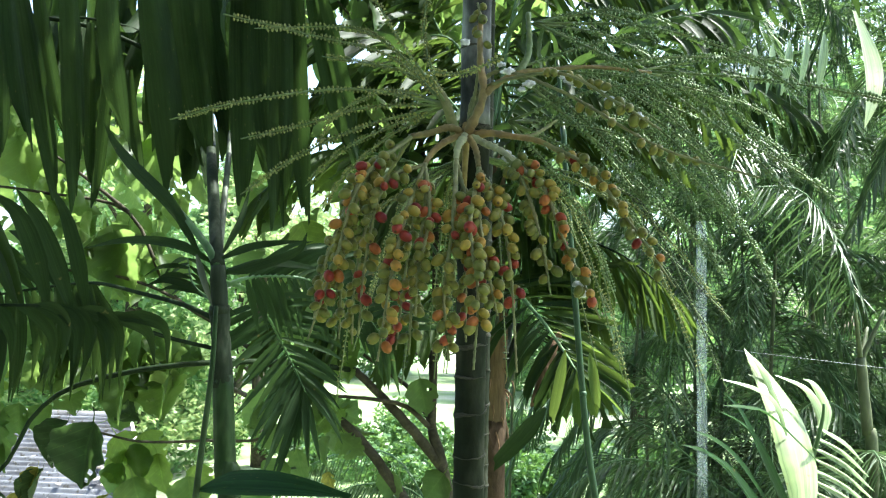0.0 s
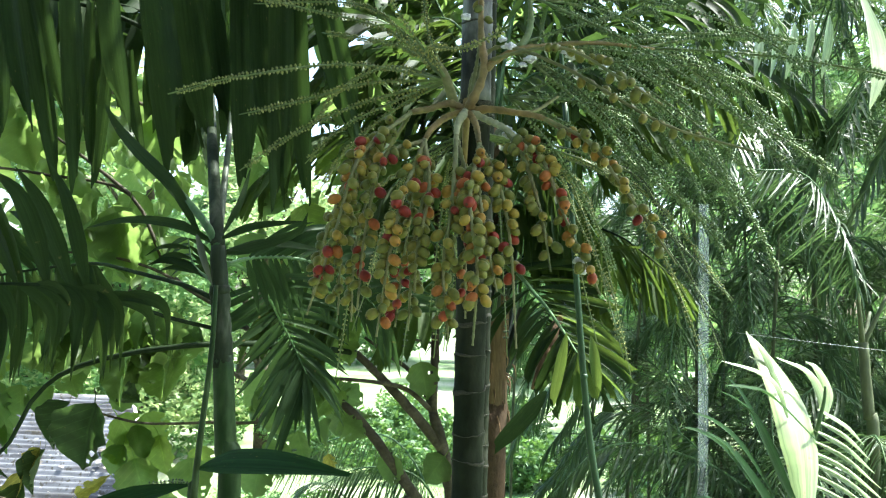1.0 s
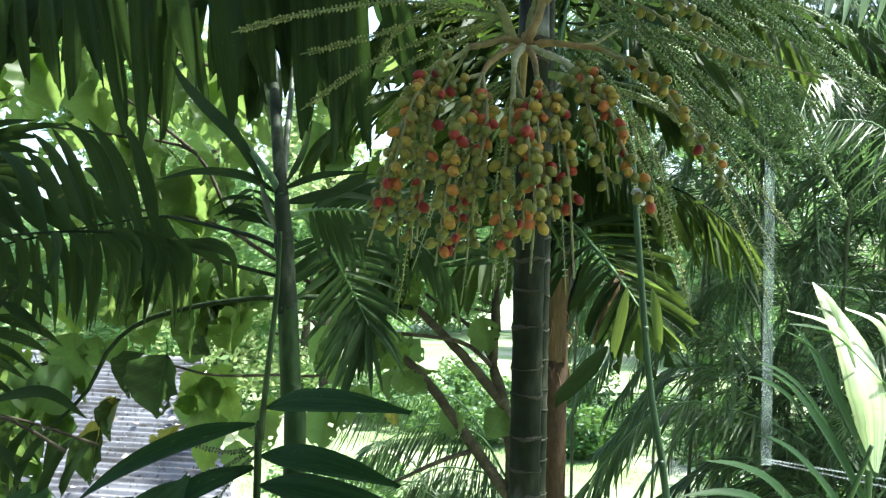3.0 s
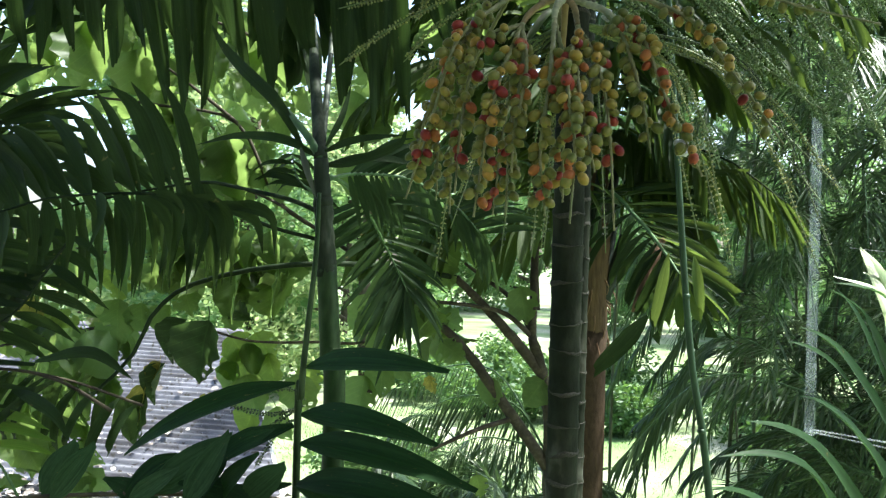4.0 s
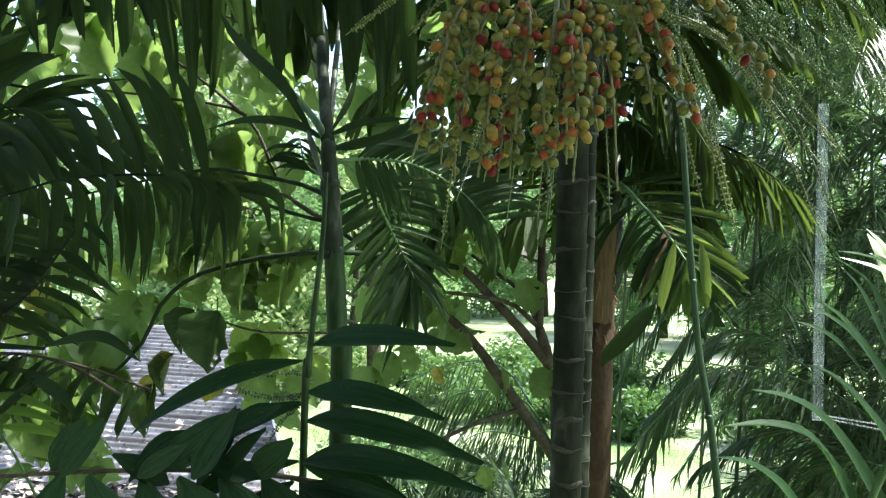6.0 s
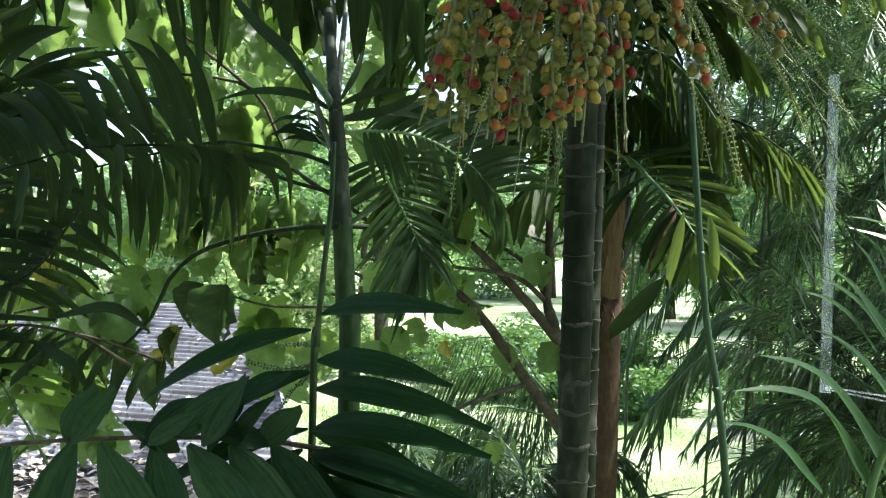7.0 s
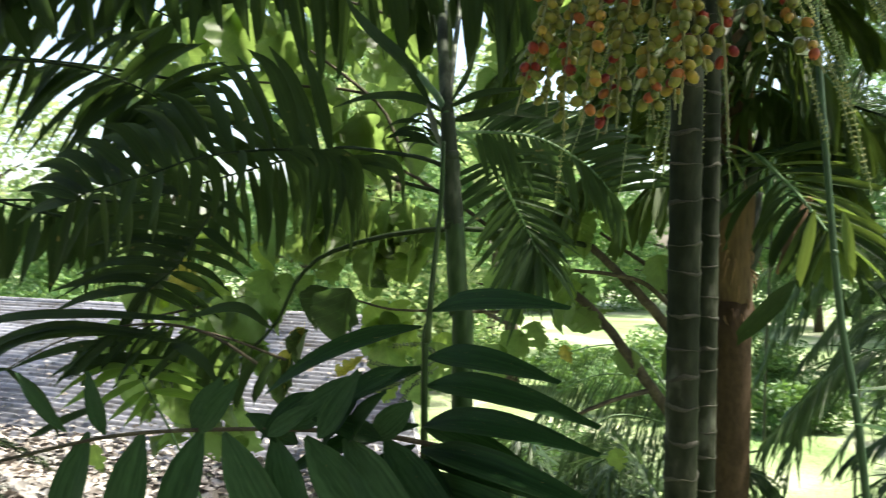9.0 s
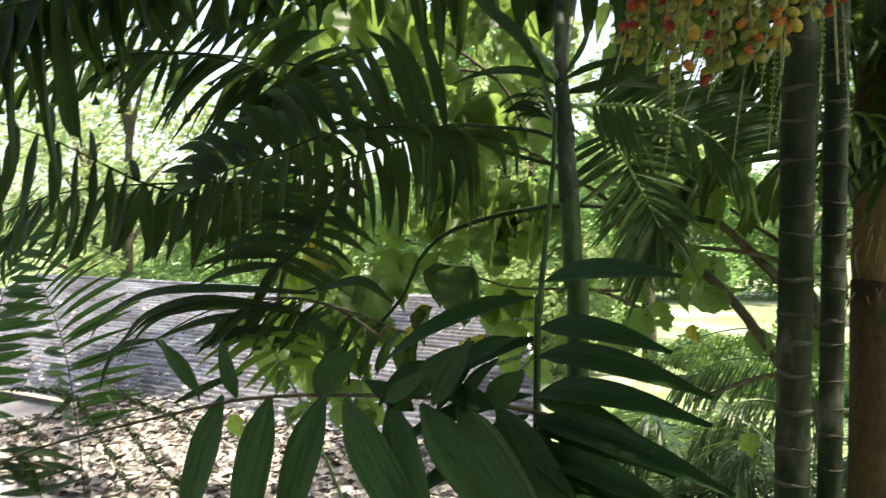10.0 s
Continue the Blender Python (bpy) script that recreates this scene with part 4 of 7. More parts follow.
def swept(parent, rachis, u0, u1, count, tip_a, tip_b, width, bend_a, bend_b, seed, mat=PALM_LEAF, facing=(0.05, -1, 0.25)):
    """Leaflets along a stretch of a rachis whose tips and bends change evenly from the first to the last."""
    rnd = random.Random(seed)
    pts = spline(rachis, 40)
    tip_a, tip_b, bend_a, bend_b = Vector(tip_a), Vector(tip_b), Vector(bend_a), Vector(bend_b)
    for i in range(count):
        s = i / max(1, count - 1)
        u = min(max(u0 + (u1 - u0) * s + rnd.uniform(-0.006, 0.006), 0), 0.999) * 40
        p = pts[int(u)].lerp(pts[int(u) + 1], u - int(u))
        tip = tip_a.lerp(tip_b, s) * rnd.uniform(0.86, 1.08) + Vector((rnd.uniform(-.03, .03), rnd.uniform(-.08, .08), rnd.uniform(-.02, .02)))
        bend = bend_a.lerp(bend_b, s) * rnd.uniform(0.6, 1.4)
        face = (facing[0] + rnd.uniform(-.35, .35), facing[1], facing[2] + rnd.uniform(-.25, .25))
        leaflet_curve(parent, [p, p + tip * 0.33 + bend * 0.8, p + tip * 0.68 + bend, p + tip], width * rnd.uniform(0.82, 1.15), face, mat)


# leaf strap rising beside the node, ribbons that arch out of it
for ctrl, wd in (([(-0.844, 2.620, 4.205), (-0.947, 2.660, 4.349), (-1.089, 2.720, 4.466), (-1.206, 2.780, 4.570), (-1.273, 2.800, 4.666)], 0.042),
                 ([(-0.786, 2.600, 4.171), (-0.907, 2.620, 4.227), (-1.084, 2.660, 4.245), (-1.252, 2.700, 4.221)], 0.030),
                 ([(-0.764, 2.600, 4.185), (-0.667, 2.640, 4.229), (-0.527, 2.700, 4.252)], 0.026),
                 ([(-0.759, 2.600, 4.141), (-0.684, 2.640, 4.158), (-0.554, 2.700, 4.216), (-0.528, 2.720, 4.282)], 0.032),
                 ([(-0.744, 2.600, 4.149), (-0.635, 2.720, 4.182), (-0.497, 2.850, 4.170)], 0.030),
                 ([(-0.757, 2.600, 4.202), (-0.743, 2.700, 4.308), (-0.747, 2.800, 4.439)], 0.022)):
    leaflet_curve(left_palm, ctrl, wd)
# small pleated young leaf behind the node
pleat = part("frond", tube(spline([(-0.775, 2.620, 4.045), (-0.887, 2.700, 4.105), (-0.931, 2.750, 4.195)], 8), (0.006, 0.002), 6), GREEN_STEM, left_palm)
swept(pleat, [(-0.841, 2.660, 4.069), (-0.887, 2.700, 4.105), (-0.931, 2.750, 4.195)], 0.0, 1.0, 12, (-0.17, 0.05, 0.03), (-0.12, 0.05, -0.06), 0.016, (0, 0, 0.015), (0, 0, 0.02), 231)
swept(pleat, [(-0.841, 2.660, 4.069), (-0.887, 2.700, 4.105), (-0.931, 2.750, 4.195)], 0.0, 1.0, 9, (0.10, 0.05, -0.04), (0.07, 0.05, -0.09), 0.014, (0, 0, 0.015), (0, 0, 0.02), 232)

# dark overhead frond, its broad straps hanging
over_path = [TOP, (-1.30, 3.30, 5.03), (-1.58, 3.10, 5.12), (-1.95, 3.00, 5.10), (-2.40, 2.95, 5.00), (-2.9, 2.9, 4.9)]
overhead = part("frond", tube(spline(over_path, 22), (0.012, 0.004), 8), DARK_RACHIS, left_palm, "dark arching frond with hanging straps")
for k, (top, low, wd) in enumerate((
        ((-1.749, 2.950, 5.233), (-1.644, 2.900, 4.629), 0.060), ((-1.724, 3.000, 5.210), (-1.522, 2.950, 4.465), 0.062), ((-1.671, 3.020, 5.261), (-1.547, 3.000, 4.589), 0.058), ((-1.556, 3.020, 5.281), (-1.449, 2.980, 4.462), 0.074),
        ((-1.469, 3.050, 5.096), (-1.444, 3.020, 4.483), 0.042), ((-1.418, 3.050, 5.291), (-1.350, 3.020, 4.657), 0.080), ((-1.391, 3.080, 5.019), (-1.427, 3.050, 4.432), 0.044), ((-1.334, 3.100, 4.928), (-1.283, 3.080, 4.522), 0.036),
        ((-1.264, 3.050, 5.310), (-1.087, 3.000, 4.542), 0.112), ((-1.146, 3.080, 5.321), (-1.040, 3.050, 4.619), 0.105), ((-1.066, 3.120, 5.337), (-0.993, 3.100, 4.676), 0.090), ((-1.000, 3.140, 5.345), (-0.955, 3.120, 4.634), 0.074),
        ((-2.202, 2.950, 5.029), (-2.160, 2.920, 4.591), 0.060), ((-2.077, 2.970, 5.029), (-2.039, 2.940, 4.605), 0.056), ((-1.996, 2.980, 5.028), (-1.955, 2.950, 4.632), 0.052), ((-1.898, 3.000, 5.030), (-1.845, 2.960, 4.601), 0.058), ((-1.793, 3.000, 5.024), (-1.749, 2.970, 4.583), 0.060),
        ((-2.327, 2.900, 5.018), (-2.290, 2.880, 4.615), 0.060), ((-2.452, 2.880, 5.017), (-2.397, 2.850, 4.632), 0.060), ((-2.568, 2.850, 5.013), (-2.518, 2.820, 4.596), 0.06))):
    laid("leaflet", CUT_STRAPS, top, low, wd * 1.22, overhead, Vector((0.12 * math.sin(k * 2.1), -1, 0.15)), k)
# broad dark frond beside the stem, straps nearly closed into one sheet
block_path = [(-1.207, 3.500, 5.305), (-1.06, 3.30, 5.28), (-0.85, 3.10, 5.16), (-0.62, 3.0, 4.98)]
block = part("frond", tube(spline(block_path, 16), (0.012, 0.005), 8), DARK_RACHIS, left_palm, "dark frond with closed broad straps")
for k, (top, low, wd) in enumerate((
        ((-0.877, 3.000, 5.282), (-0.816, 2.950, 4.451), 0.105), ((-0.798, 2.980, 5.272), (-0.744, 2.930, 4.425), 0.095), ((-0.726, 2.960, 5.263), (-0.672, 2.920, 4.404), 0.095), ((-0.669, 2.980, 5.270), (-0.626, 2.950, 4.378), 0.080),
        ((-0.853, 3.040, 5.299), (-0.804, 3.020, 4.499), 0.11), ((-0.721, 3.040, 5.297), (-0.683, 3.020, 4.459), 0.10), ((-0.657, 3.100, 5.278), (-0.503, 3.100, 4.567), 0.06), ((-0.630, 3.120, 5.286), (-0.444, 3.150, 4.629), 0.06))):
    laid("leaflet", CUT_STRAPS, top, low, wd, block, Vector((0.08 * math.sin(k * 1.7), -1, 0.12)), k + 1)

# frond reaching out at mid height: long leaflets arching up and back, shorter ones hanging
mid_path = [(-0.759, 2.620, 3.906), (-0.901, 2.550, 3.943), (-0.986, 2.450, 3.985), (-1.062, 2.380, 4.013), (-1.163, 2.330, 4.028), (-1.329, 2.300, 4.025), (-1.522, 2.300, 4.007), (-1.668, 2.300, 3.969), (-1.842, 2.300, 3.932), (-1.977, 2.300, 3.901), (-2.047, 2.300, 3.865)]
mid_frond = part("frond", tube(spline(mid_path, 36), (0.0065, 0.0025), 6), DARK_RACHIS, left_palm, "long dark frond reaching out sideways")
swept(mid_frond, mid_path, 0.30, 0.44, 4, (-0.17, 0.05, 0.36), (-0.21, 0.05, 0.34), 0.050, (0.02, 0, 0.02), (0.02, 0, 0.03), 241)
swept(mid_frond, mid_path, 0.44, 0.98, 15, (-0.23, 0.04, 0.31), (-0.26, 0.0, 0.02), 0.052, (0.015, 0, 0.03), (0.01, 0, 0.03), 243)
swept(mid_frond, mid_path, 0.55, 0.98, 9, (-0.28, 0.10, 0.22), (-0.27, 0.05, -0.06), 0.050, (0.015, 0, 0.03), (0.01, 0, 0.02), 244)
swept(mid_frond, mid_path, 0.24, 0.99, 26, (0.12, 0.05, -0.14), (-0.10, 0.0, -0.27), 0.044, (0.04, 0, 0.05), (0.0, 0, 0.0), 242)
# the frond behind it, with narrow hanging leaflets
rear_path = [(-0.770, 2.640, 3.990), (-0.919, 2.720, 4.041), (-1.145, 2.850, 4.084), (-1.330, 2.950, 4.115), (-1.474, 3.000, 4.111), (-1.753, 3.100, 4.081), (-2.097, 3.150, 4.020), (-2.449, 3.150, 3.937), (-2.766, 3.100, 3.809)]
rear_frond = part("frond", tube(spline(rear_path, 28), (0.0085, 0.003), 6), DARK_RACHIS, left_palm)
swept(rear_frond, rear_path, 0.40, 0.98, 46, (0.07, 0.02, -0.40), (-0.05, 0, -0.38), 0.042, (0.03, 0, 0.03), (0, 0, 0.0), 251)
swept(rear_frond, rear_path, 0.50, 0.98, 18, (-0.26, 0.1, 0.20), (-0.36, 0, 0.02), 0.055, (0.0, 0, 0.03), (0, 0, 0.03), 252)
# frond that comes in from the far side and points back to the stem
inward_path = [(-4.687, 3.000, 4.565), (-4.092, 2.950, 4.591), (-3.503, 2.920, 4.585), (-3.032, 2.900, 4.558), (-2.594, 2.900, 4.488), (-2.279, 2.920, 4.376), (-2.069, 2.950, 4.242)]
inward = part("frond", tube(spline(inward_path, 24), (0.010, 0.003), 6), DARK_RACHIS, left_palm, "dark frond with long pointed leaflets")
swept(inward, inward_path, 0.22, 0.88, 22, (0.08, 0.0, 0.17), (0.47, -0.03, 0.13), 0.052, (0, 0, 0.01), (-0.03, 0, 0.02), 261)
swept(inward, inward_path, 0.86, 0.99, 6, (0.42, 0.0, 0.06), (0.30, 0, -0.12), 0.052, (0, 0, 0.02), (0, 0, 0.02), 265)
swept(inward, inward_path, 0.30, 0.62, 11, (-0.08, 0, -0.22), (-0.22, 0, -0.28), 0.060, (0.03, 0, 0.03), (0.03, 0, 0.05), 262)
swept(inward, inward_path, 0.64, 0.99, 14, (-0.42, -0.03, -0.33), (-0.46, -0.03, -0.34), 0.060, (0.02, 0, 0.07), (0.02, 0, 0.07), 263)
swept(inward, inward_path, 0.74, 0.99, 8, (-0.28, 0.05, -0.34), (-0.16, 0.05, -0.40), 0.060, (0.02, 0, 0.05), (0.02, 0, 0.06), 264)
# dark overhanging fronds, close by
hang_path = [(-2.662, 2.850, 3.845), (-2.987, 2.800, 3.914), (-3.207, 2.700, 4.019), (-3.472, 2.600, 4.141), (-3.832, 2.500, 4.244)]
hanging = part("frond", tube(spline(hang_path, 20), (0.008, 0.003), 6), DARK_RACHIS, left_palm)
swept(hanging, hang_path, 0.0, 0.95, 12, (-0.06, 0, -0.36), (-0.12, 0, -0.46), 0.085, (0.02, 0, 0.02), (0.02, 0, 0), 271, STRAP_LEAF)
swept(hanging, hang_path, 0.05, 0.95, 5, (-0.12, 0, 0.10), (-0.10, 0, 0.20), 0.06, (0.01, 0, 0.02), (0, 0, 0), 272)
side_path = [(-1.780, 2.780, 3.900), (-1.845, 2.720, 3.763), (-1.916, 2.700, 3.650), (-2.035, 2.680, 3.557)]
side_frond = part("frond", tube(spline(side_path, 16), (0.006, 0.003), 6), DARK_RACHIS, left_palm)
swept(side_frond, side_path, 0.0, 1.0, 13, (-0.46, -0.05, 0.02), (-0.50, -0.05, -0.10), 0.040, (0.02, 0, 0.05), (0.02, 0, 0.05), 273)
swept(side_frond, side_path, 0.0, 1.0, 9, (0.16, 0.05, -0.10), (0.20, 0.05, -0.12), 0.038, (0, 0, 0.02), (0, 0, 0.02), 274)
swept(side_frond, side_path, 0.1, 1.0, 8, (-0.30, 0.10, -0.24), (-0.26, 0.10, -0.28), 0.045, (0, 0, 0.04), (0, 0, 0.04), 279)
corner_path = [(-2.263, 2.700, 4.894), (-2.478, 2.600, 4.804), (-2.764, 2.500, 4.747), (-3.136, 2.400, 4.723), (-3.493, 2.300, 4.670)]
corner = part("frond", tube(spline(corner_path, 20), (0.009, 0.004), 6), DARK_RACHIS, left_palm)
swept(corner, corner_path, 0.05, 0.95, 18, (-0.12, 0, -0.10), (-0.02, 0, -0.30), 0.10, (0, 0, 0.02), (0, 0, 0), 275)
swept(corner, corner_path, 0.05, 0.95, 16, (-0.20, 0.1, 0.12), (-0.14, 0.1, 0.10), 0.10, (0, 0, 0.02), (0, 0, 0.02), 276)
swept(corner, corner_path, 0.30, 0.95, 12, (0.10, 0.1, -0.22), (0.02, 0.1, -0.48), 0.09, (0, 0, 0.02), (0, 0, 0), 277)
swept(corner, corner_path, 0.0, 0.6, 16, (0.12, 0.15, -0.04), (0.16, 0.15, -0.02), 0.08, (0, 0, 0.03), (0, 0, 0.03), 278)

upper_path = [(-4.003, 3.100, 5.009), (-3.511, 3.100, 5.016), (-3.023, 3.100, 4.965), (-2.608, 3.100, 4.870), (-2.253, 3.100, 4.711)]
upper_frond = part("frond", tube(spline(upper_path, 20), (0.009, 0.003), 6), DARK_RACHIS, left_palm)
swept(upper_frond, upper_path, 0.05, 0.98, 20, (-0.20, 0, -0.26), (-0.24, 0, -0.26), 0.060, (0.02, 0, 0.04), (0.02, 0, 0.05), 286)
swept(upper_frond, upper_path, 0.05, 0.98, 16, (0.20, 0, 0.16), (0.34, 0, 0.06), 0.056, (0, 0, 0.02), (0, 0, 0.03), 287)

# fuller foliage behind
frond(left_palm, [TOP, (-1.293, 3.400, 5.10), (-1.580, 3.300, 5.20), (-1.878, 3.200, 5.16), (-2.180, 3.100, 5.02)], 20, 0.42, 0.085, -0.12, 1.3, STIFF_STRAPS, DARK_RACHIS, 0.010, 0.0, seed=1, shape_of=flat)
frond(left_palm, [(-1.220, 3.500, 5.305), (-1.380, 3.500, 5.507), (-1.740, 3.450, 5.569), (-2.090, 3.400, 5.504), (-2.386, 3.300, 5.297)], 15, 0.62, 0.068, -0.12, 1.3, PALM_BLADES, DARK_RACHIS, 0.012, 0.0, seed=2, shape_of=flat)


def far_frond(k, path, n, ln, wd, ln2, hg):
    frond(left_palm, path, n, ln, wd, ln2, hg, PALM_BLADES, DARK_RACHIS, 0.008, 0.05, seed=80 + k, shape_of=flat, spread=0.22)


far_frond(1, [(-2.421, 3.200, 3.916), (-2.938, 3.000, 3.929), (-3.659, 2.850, 3.892), (-4.516, 2.800, 3.712)], 17, 0.40, 0.060, 0.2, 1.15)
far_frond(2, [(-2.373, 3.300, 4.496), (-3.032, 3.150, 4.604), (-3.737, 3.000, 4.648), (-4.585, 2.900, 4.535)], 18, 0.46, 0.050, 0.75, 0.35)
far_frond(3, [(-3.373, 3.000, 5.148), (-3.645, 2.800, 5.019), (-4.028, 2.700, 4.902), (-4.441, 2.600, 4.659)], 12, 0.50, 0.070, 0.2, 1.1)
over = part("frond", tube(spline([(-2.502, 2.600, 5.052), (-2.924, 2.500, 4.926), (-3.264, 2.400, 4.903), (-3.823, 2.300, 4.937)], 12), (0.009, 0.004), 6), DARK_RACHIS, left_palm)
for k, (a, b, wd) in enumerate((((-2.972, 2.450, 4.920), (-3.154, 2.400, 4.411), 0.075), ((-3.087, 2.420, 4.905), (-2.988, 2.380, 4.063), 0.080), ((-3.222, 2.400, 4.909), (-3.150, 2.360, 3.882), 0.085), ((-3.361, 2.380, 4.913), (-3.352, 2.340, 3.962), 0.085), ((-3.460, 2.360, 4.923), (-3.517, 2.320, 3.706), 0.09),
                                ((-2.847, 2.500, 4.938), (-2.788, 2.460, 4.315), 0.07), ((-2.725, 2.520, 4.947), (-2.591, 2.480, 4.513), 0.065), ((-2.617, 2.550, 4.962), (-2.383, 2.500, 4.539), 0.065), ((-3.229, 2.460, 4.914), (-3.451, 2.440, 4.262), 0.08))):
    laid("leaflet", STIFF_STRAPS, a, b, wd * 1.35, over, Vector((0.1 - 0.06 * k, -1, 0.2)), k % 3)
frond(left_palm, [(-2.341, 3.100, 4.844), (-2.769, 3.000, 4.983), (-3.229, 2.900, 4.967), (-3.818, 2.800, 4.794)], 17, 0.40, 0.055, 0.35, 0.9, PALM_BLADES, DARK_RACHIS, 0.007, 0.0, seed=190, shape_of=flat, spread=0.22)
# fan of stiff leaflets on the other side of the stem
fan_rachis = [(-0.765, 2.620, 4.116), (-0.773, 2.850, 4.102), (-0.774, 3.100, 4.024), (-0.745, 3.250, 3.898), (-0.706, 3.300, 3.801), (-0.667, 3.300, 3.725)]
stiff_fan = part("frond", tube(spline(fan_rachis, 20), (0.008, 0.003), 6), GREEN_STEM, left_palm, "stiff comb-like frond turned downwards")
swept(stiff_fan, fan_rachis, 0.34, 0.99, 25, (-0.20, -0.06, -0.09), (-0.10, -0.05, -0.36), 0.026, (0, 0, 0.0), (0, 0, 0), 281, FAN_LEAF)
swept(stiff_fan, fan_rachis, 0.30, 0.95, 17, (0.30, 0.05, -0.02), (0.14, 0.05, -0.24), 0.025, (0, 0, 0.02), (0.01, 0, 0.01), 282, FAN_LEAF)
swept(stiff_fan, fan_rachis, 0.90, 1.0, 9, (-0.06, 0, -0.26), (0.06, 0, -0.25), 0.026, (0, 0, 0), (0, 0, 0), 283, FAN_LEAF)
back_rachis = [(-0.769, 2.620, 4.098), (-0.751, 2.900, 4.146), (-0.622, 3.100, 4.147), (-0.482, 3.250, 4.066), (-0.378, 3.300, 3.952)]
back_fan = part("frond", tube(spline(back_rachis, 20), (0.008, 0.003), 6), GREEN_STEM, left_palm)
swept(back_fan, back_rachis, 0.2, 0.98, 28, (0.05, 0.1, -0.22), (0.06, 0.05, -0.24), 0.027, (0, 0, 0.01), (0.01, 0, 0.01), 284, FAN_LEAF)
swept(back_fan, back_rachis, 0.2, 0.98, 26, (0.22, 0.1, 0.14), (0.26, 0.05, 0.0), 0.027, (0, 0, 0.02), (0.0, 0, 0.02), 285, FAN_LEAF)


# ---- glossy near palm ----
near_palm = thing("seedling_palm", (-0.702, 2.300, 0), "young palm with broad glossy dark leaflets", "palm")
pts = spline([(-0.702, 2.35, 0.0), (-0.704, 2.300, 3.173), (-0.689, 2.280, 3.473), (-0.680, 2.280, 3.612), (-0.665, 2.300, 3.862), (-0.668, 2.320, 4.037)], 30)
near_rachis = part("frond", tube(pts, (0.012, 0.006), 8), LOWER_STEM, near_palm)


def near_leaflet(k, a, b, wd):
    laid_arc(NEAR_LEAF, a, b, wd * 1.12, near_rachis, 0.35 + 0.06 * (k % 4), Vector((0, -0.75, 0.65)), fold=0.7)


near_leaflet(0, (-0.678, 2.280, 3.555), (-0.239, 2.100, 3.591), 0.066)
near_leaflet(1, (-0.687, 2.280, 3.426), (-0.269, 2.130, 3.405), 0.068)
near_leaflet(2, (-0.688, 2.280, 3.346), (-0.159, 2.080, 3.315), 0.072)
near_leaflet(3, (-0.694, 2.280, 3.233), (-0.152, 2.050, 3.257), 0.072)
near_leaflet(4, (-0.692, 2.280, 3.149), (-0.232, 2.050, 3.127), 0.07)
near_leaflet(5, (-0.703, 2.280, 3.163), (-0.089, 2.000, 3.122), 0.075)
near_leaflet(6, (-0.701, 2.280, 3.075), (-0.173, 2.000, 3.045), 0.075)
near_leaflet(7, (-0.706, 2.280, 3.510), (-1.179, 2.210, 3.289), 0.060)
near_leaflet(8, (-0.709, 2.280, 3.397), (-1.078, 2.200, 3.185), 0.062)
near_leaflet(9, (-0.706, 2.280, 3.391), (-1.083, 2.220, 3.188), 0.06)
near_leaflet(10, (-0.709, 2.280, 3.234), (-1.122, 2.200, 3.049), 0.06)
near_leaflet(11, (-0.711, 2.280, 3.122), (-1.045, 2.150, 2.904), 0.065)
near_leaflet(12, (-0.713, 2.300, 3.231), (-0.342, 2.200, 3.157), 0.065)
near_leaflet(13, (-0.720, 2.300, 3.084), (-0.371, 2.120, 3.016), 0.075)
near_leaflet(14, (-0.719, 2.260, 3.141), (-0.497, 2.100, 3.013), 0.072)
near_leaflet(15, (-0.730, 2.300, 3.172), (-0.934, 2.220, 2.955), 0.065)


near_leaflet(16, (-0.779, 2.180, 3.206), (-0.960, 2.120, 3.258), 0.062)
near_leaflet(17, (-0.849, 2.180, 3.351), (-0.925, 2.120, 3.190), 0.070)
near_leaflet(18, (-0.998, 2.180, 3.317), (-1.128, 2.120, 3.182), 0.066)
near_leaflet(19, (-0.720, 2.180, 3.405), (-0.895, 2.120, 3.290), 0.056)
near_leaflet(20, (-1.044, 2.180, 3.168), (-1.180, 2.120, 3.252), 0.060)
near_leaflet(21, (-0.885, 2.180, 3.182), (-0.735, 2.120, 3.352), 0.062)
near_leaflet(22, (-1.259, 2.180, 3.313), (-1.354, 2.120, 3.170), 0.072)
near_leaflet(23, (-0.705, 2.290, 3.010), (-0.060, 2.000, 2.960), 0.076)
near_leaflet(24, (-0.700, 2.290, 2.960), (-0.200, 1.980, 2.900), 0.076)


LOW_BLADES = blades_set("leaflet", leaf_material("palm_leaf_grey", (0.022, 0.058, 0.026), (0.036, 0.080, 0.036), (0.08, 0.20, 0.03), 0.16, 0.5, gloss=0.12), 0.22, (0.05, 0.12, 0.2, 0.25, 0.15, 0.3))
# lower frond with hanging leaflets
low_pts = [(-0.600, 2.300, 3.172), (-0.833, 2.200, 3.214), (-1.170, 2.120, 3.209), (-1.556, 2.050, 3.169), (-1.884, 2.000, 3.086), (-2.477, 1.950, 2.911), (-2.973, 1.900, 2.721)]
low = part("frond", tube(spline(low_pts, 26), (0.008, 0.004), 8), TWIG_BARK, near_palm, "low frond with hanging pale green leaflets")


def low_leaflet(k, a, b, wd):
    a, b = Vector(a), Vector(b)
    laid("leaflet", LOW_BLADES, a, a.lerp(b, 1.4 if k < 8 else 1.0), wd * (1.95 if k < 8 else 1.5), low, Vector((0.1, -1, 0.2)), k)


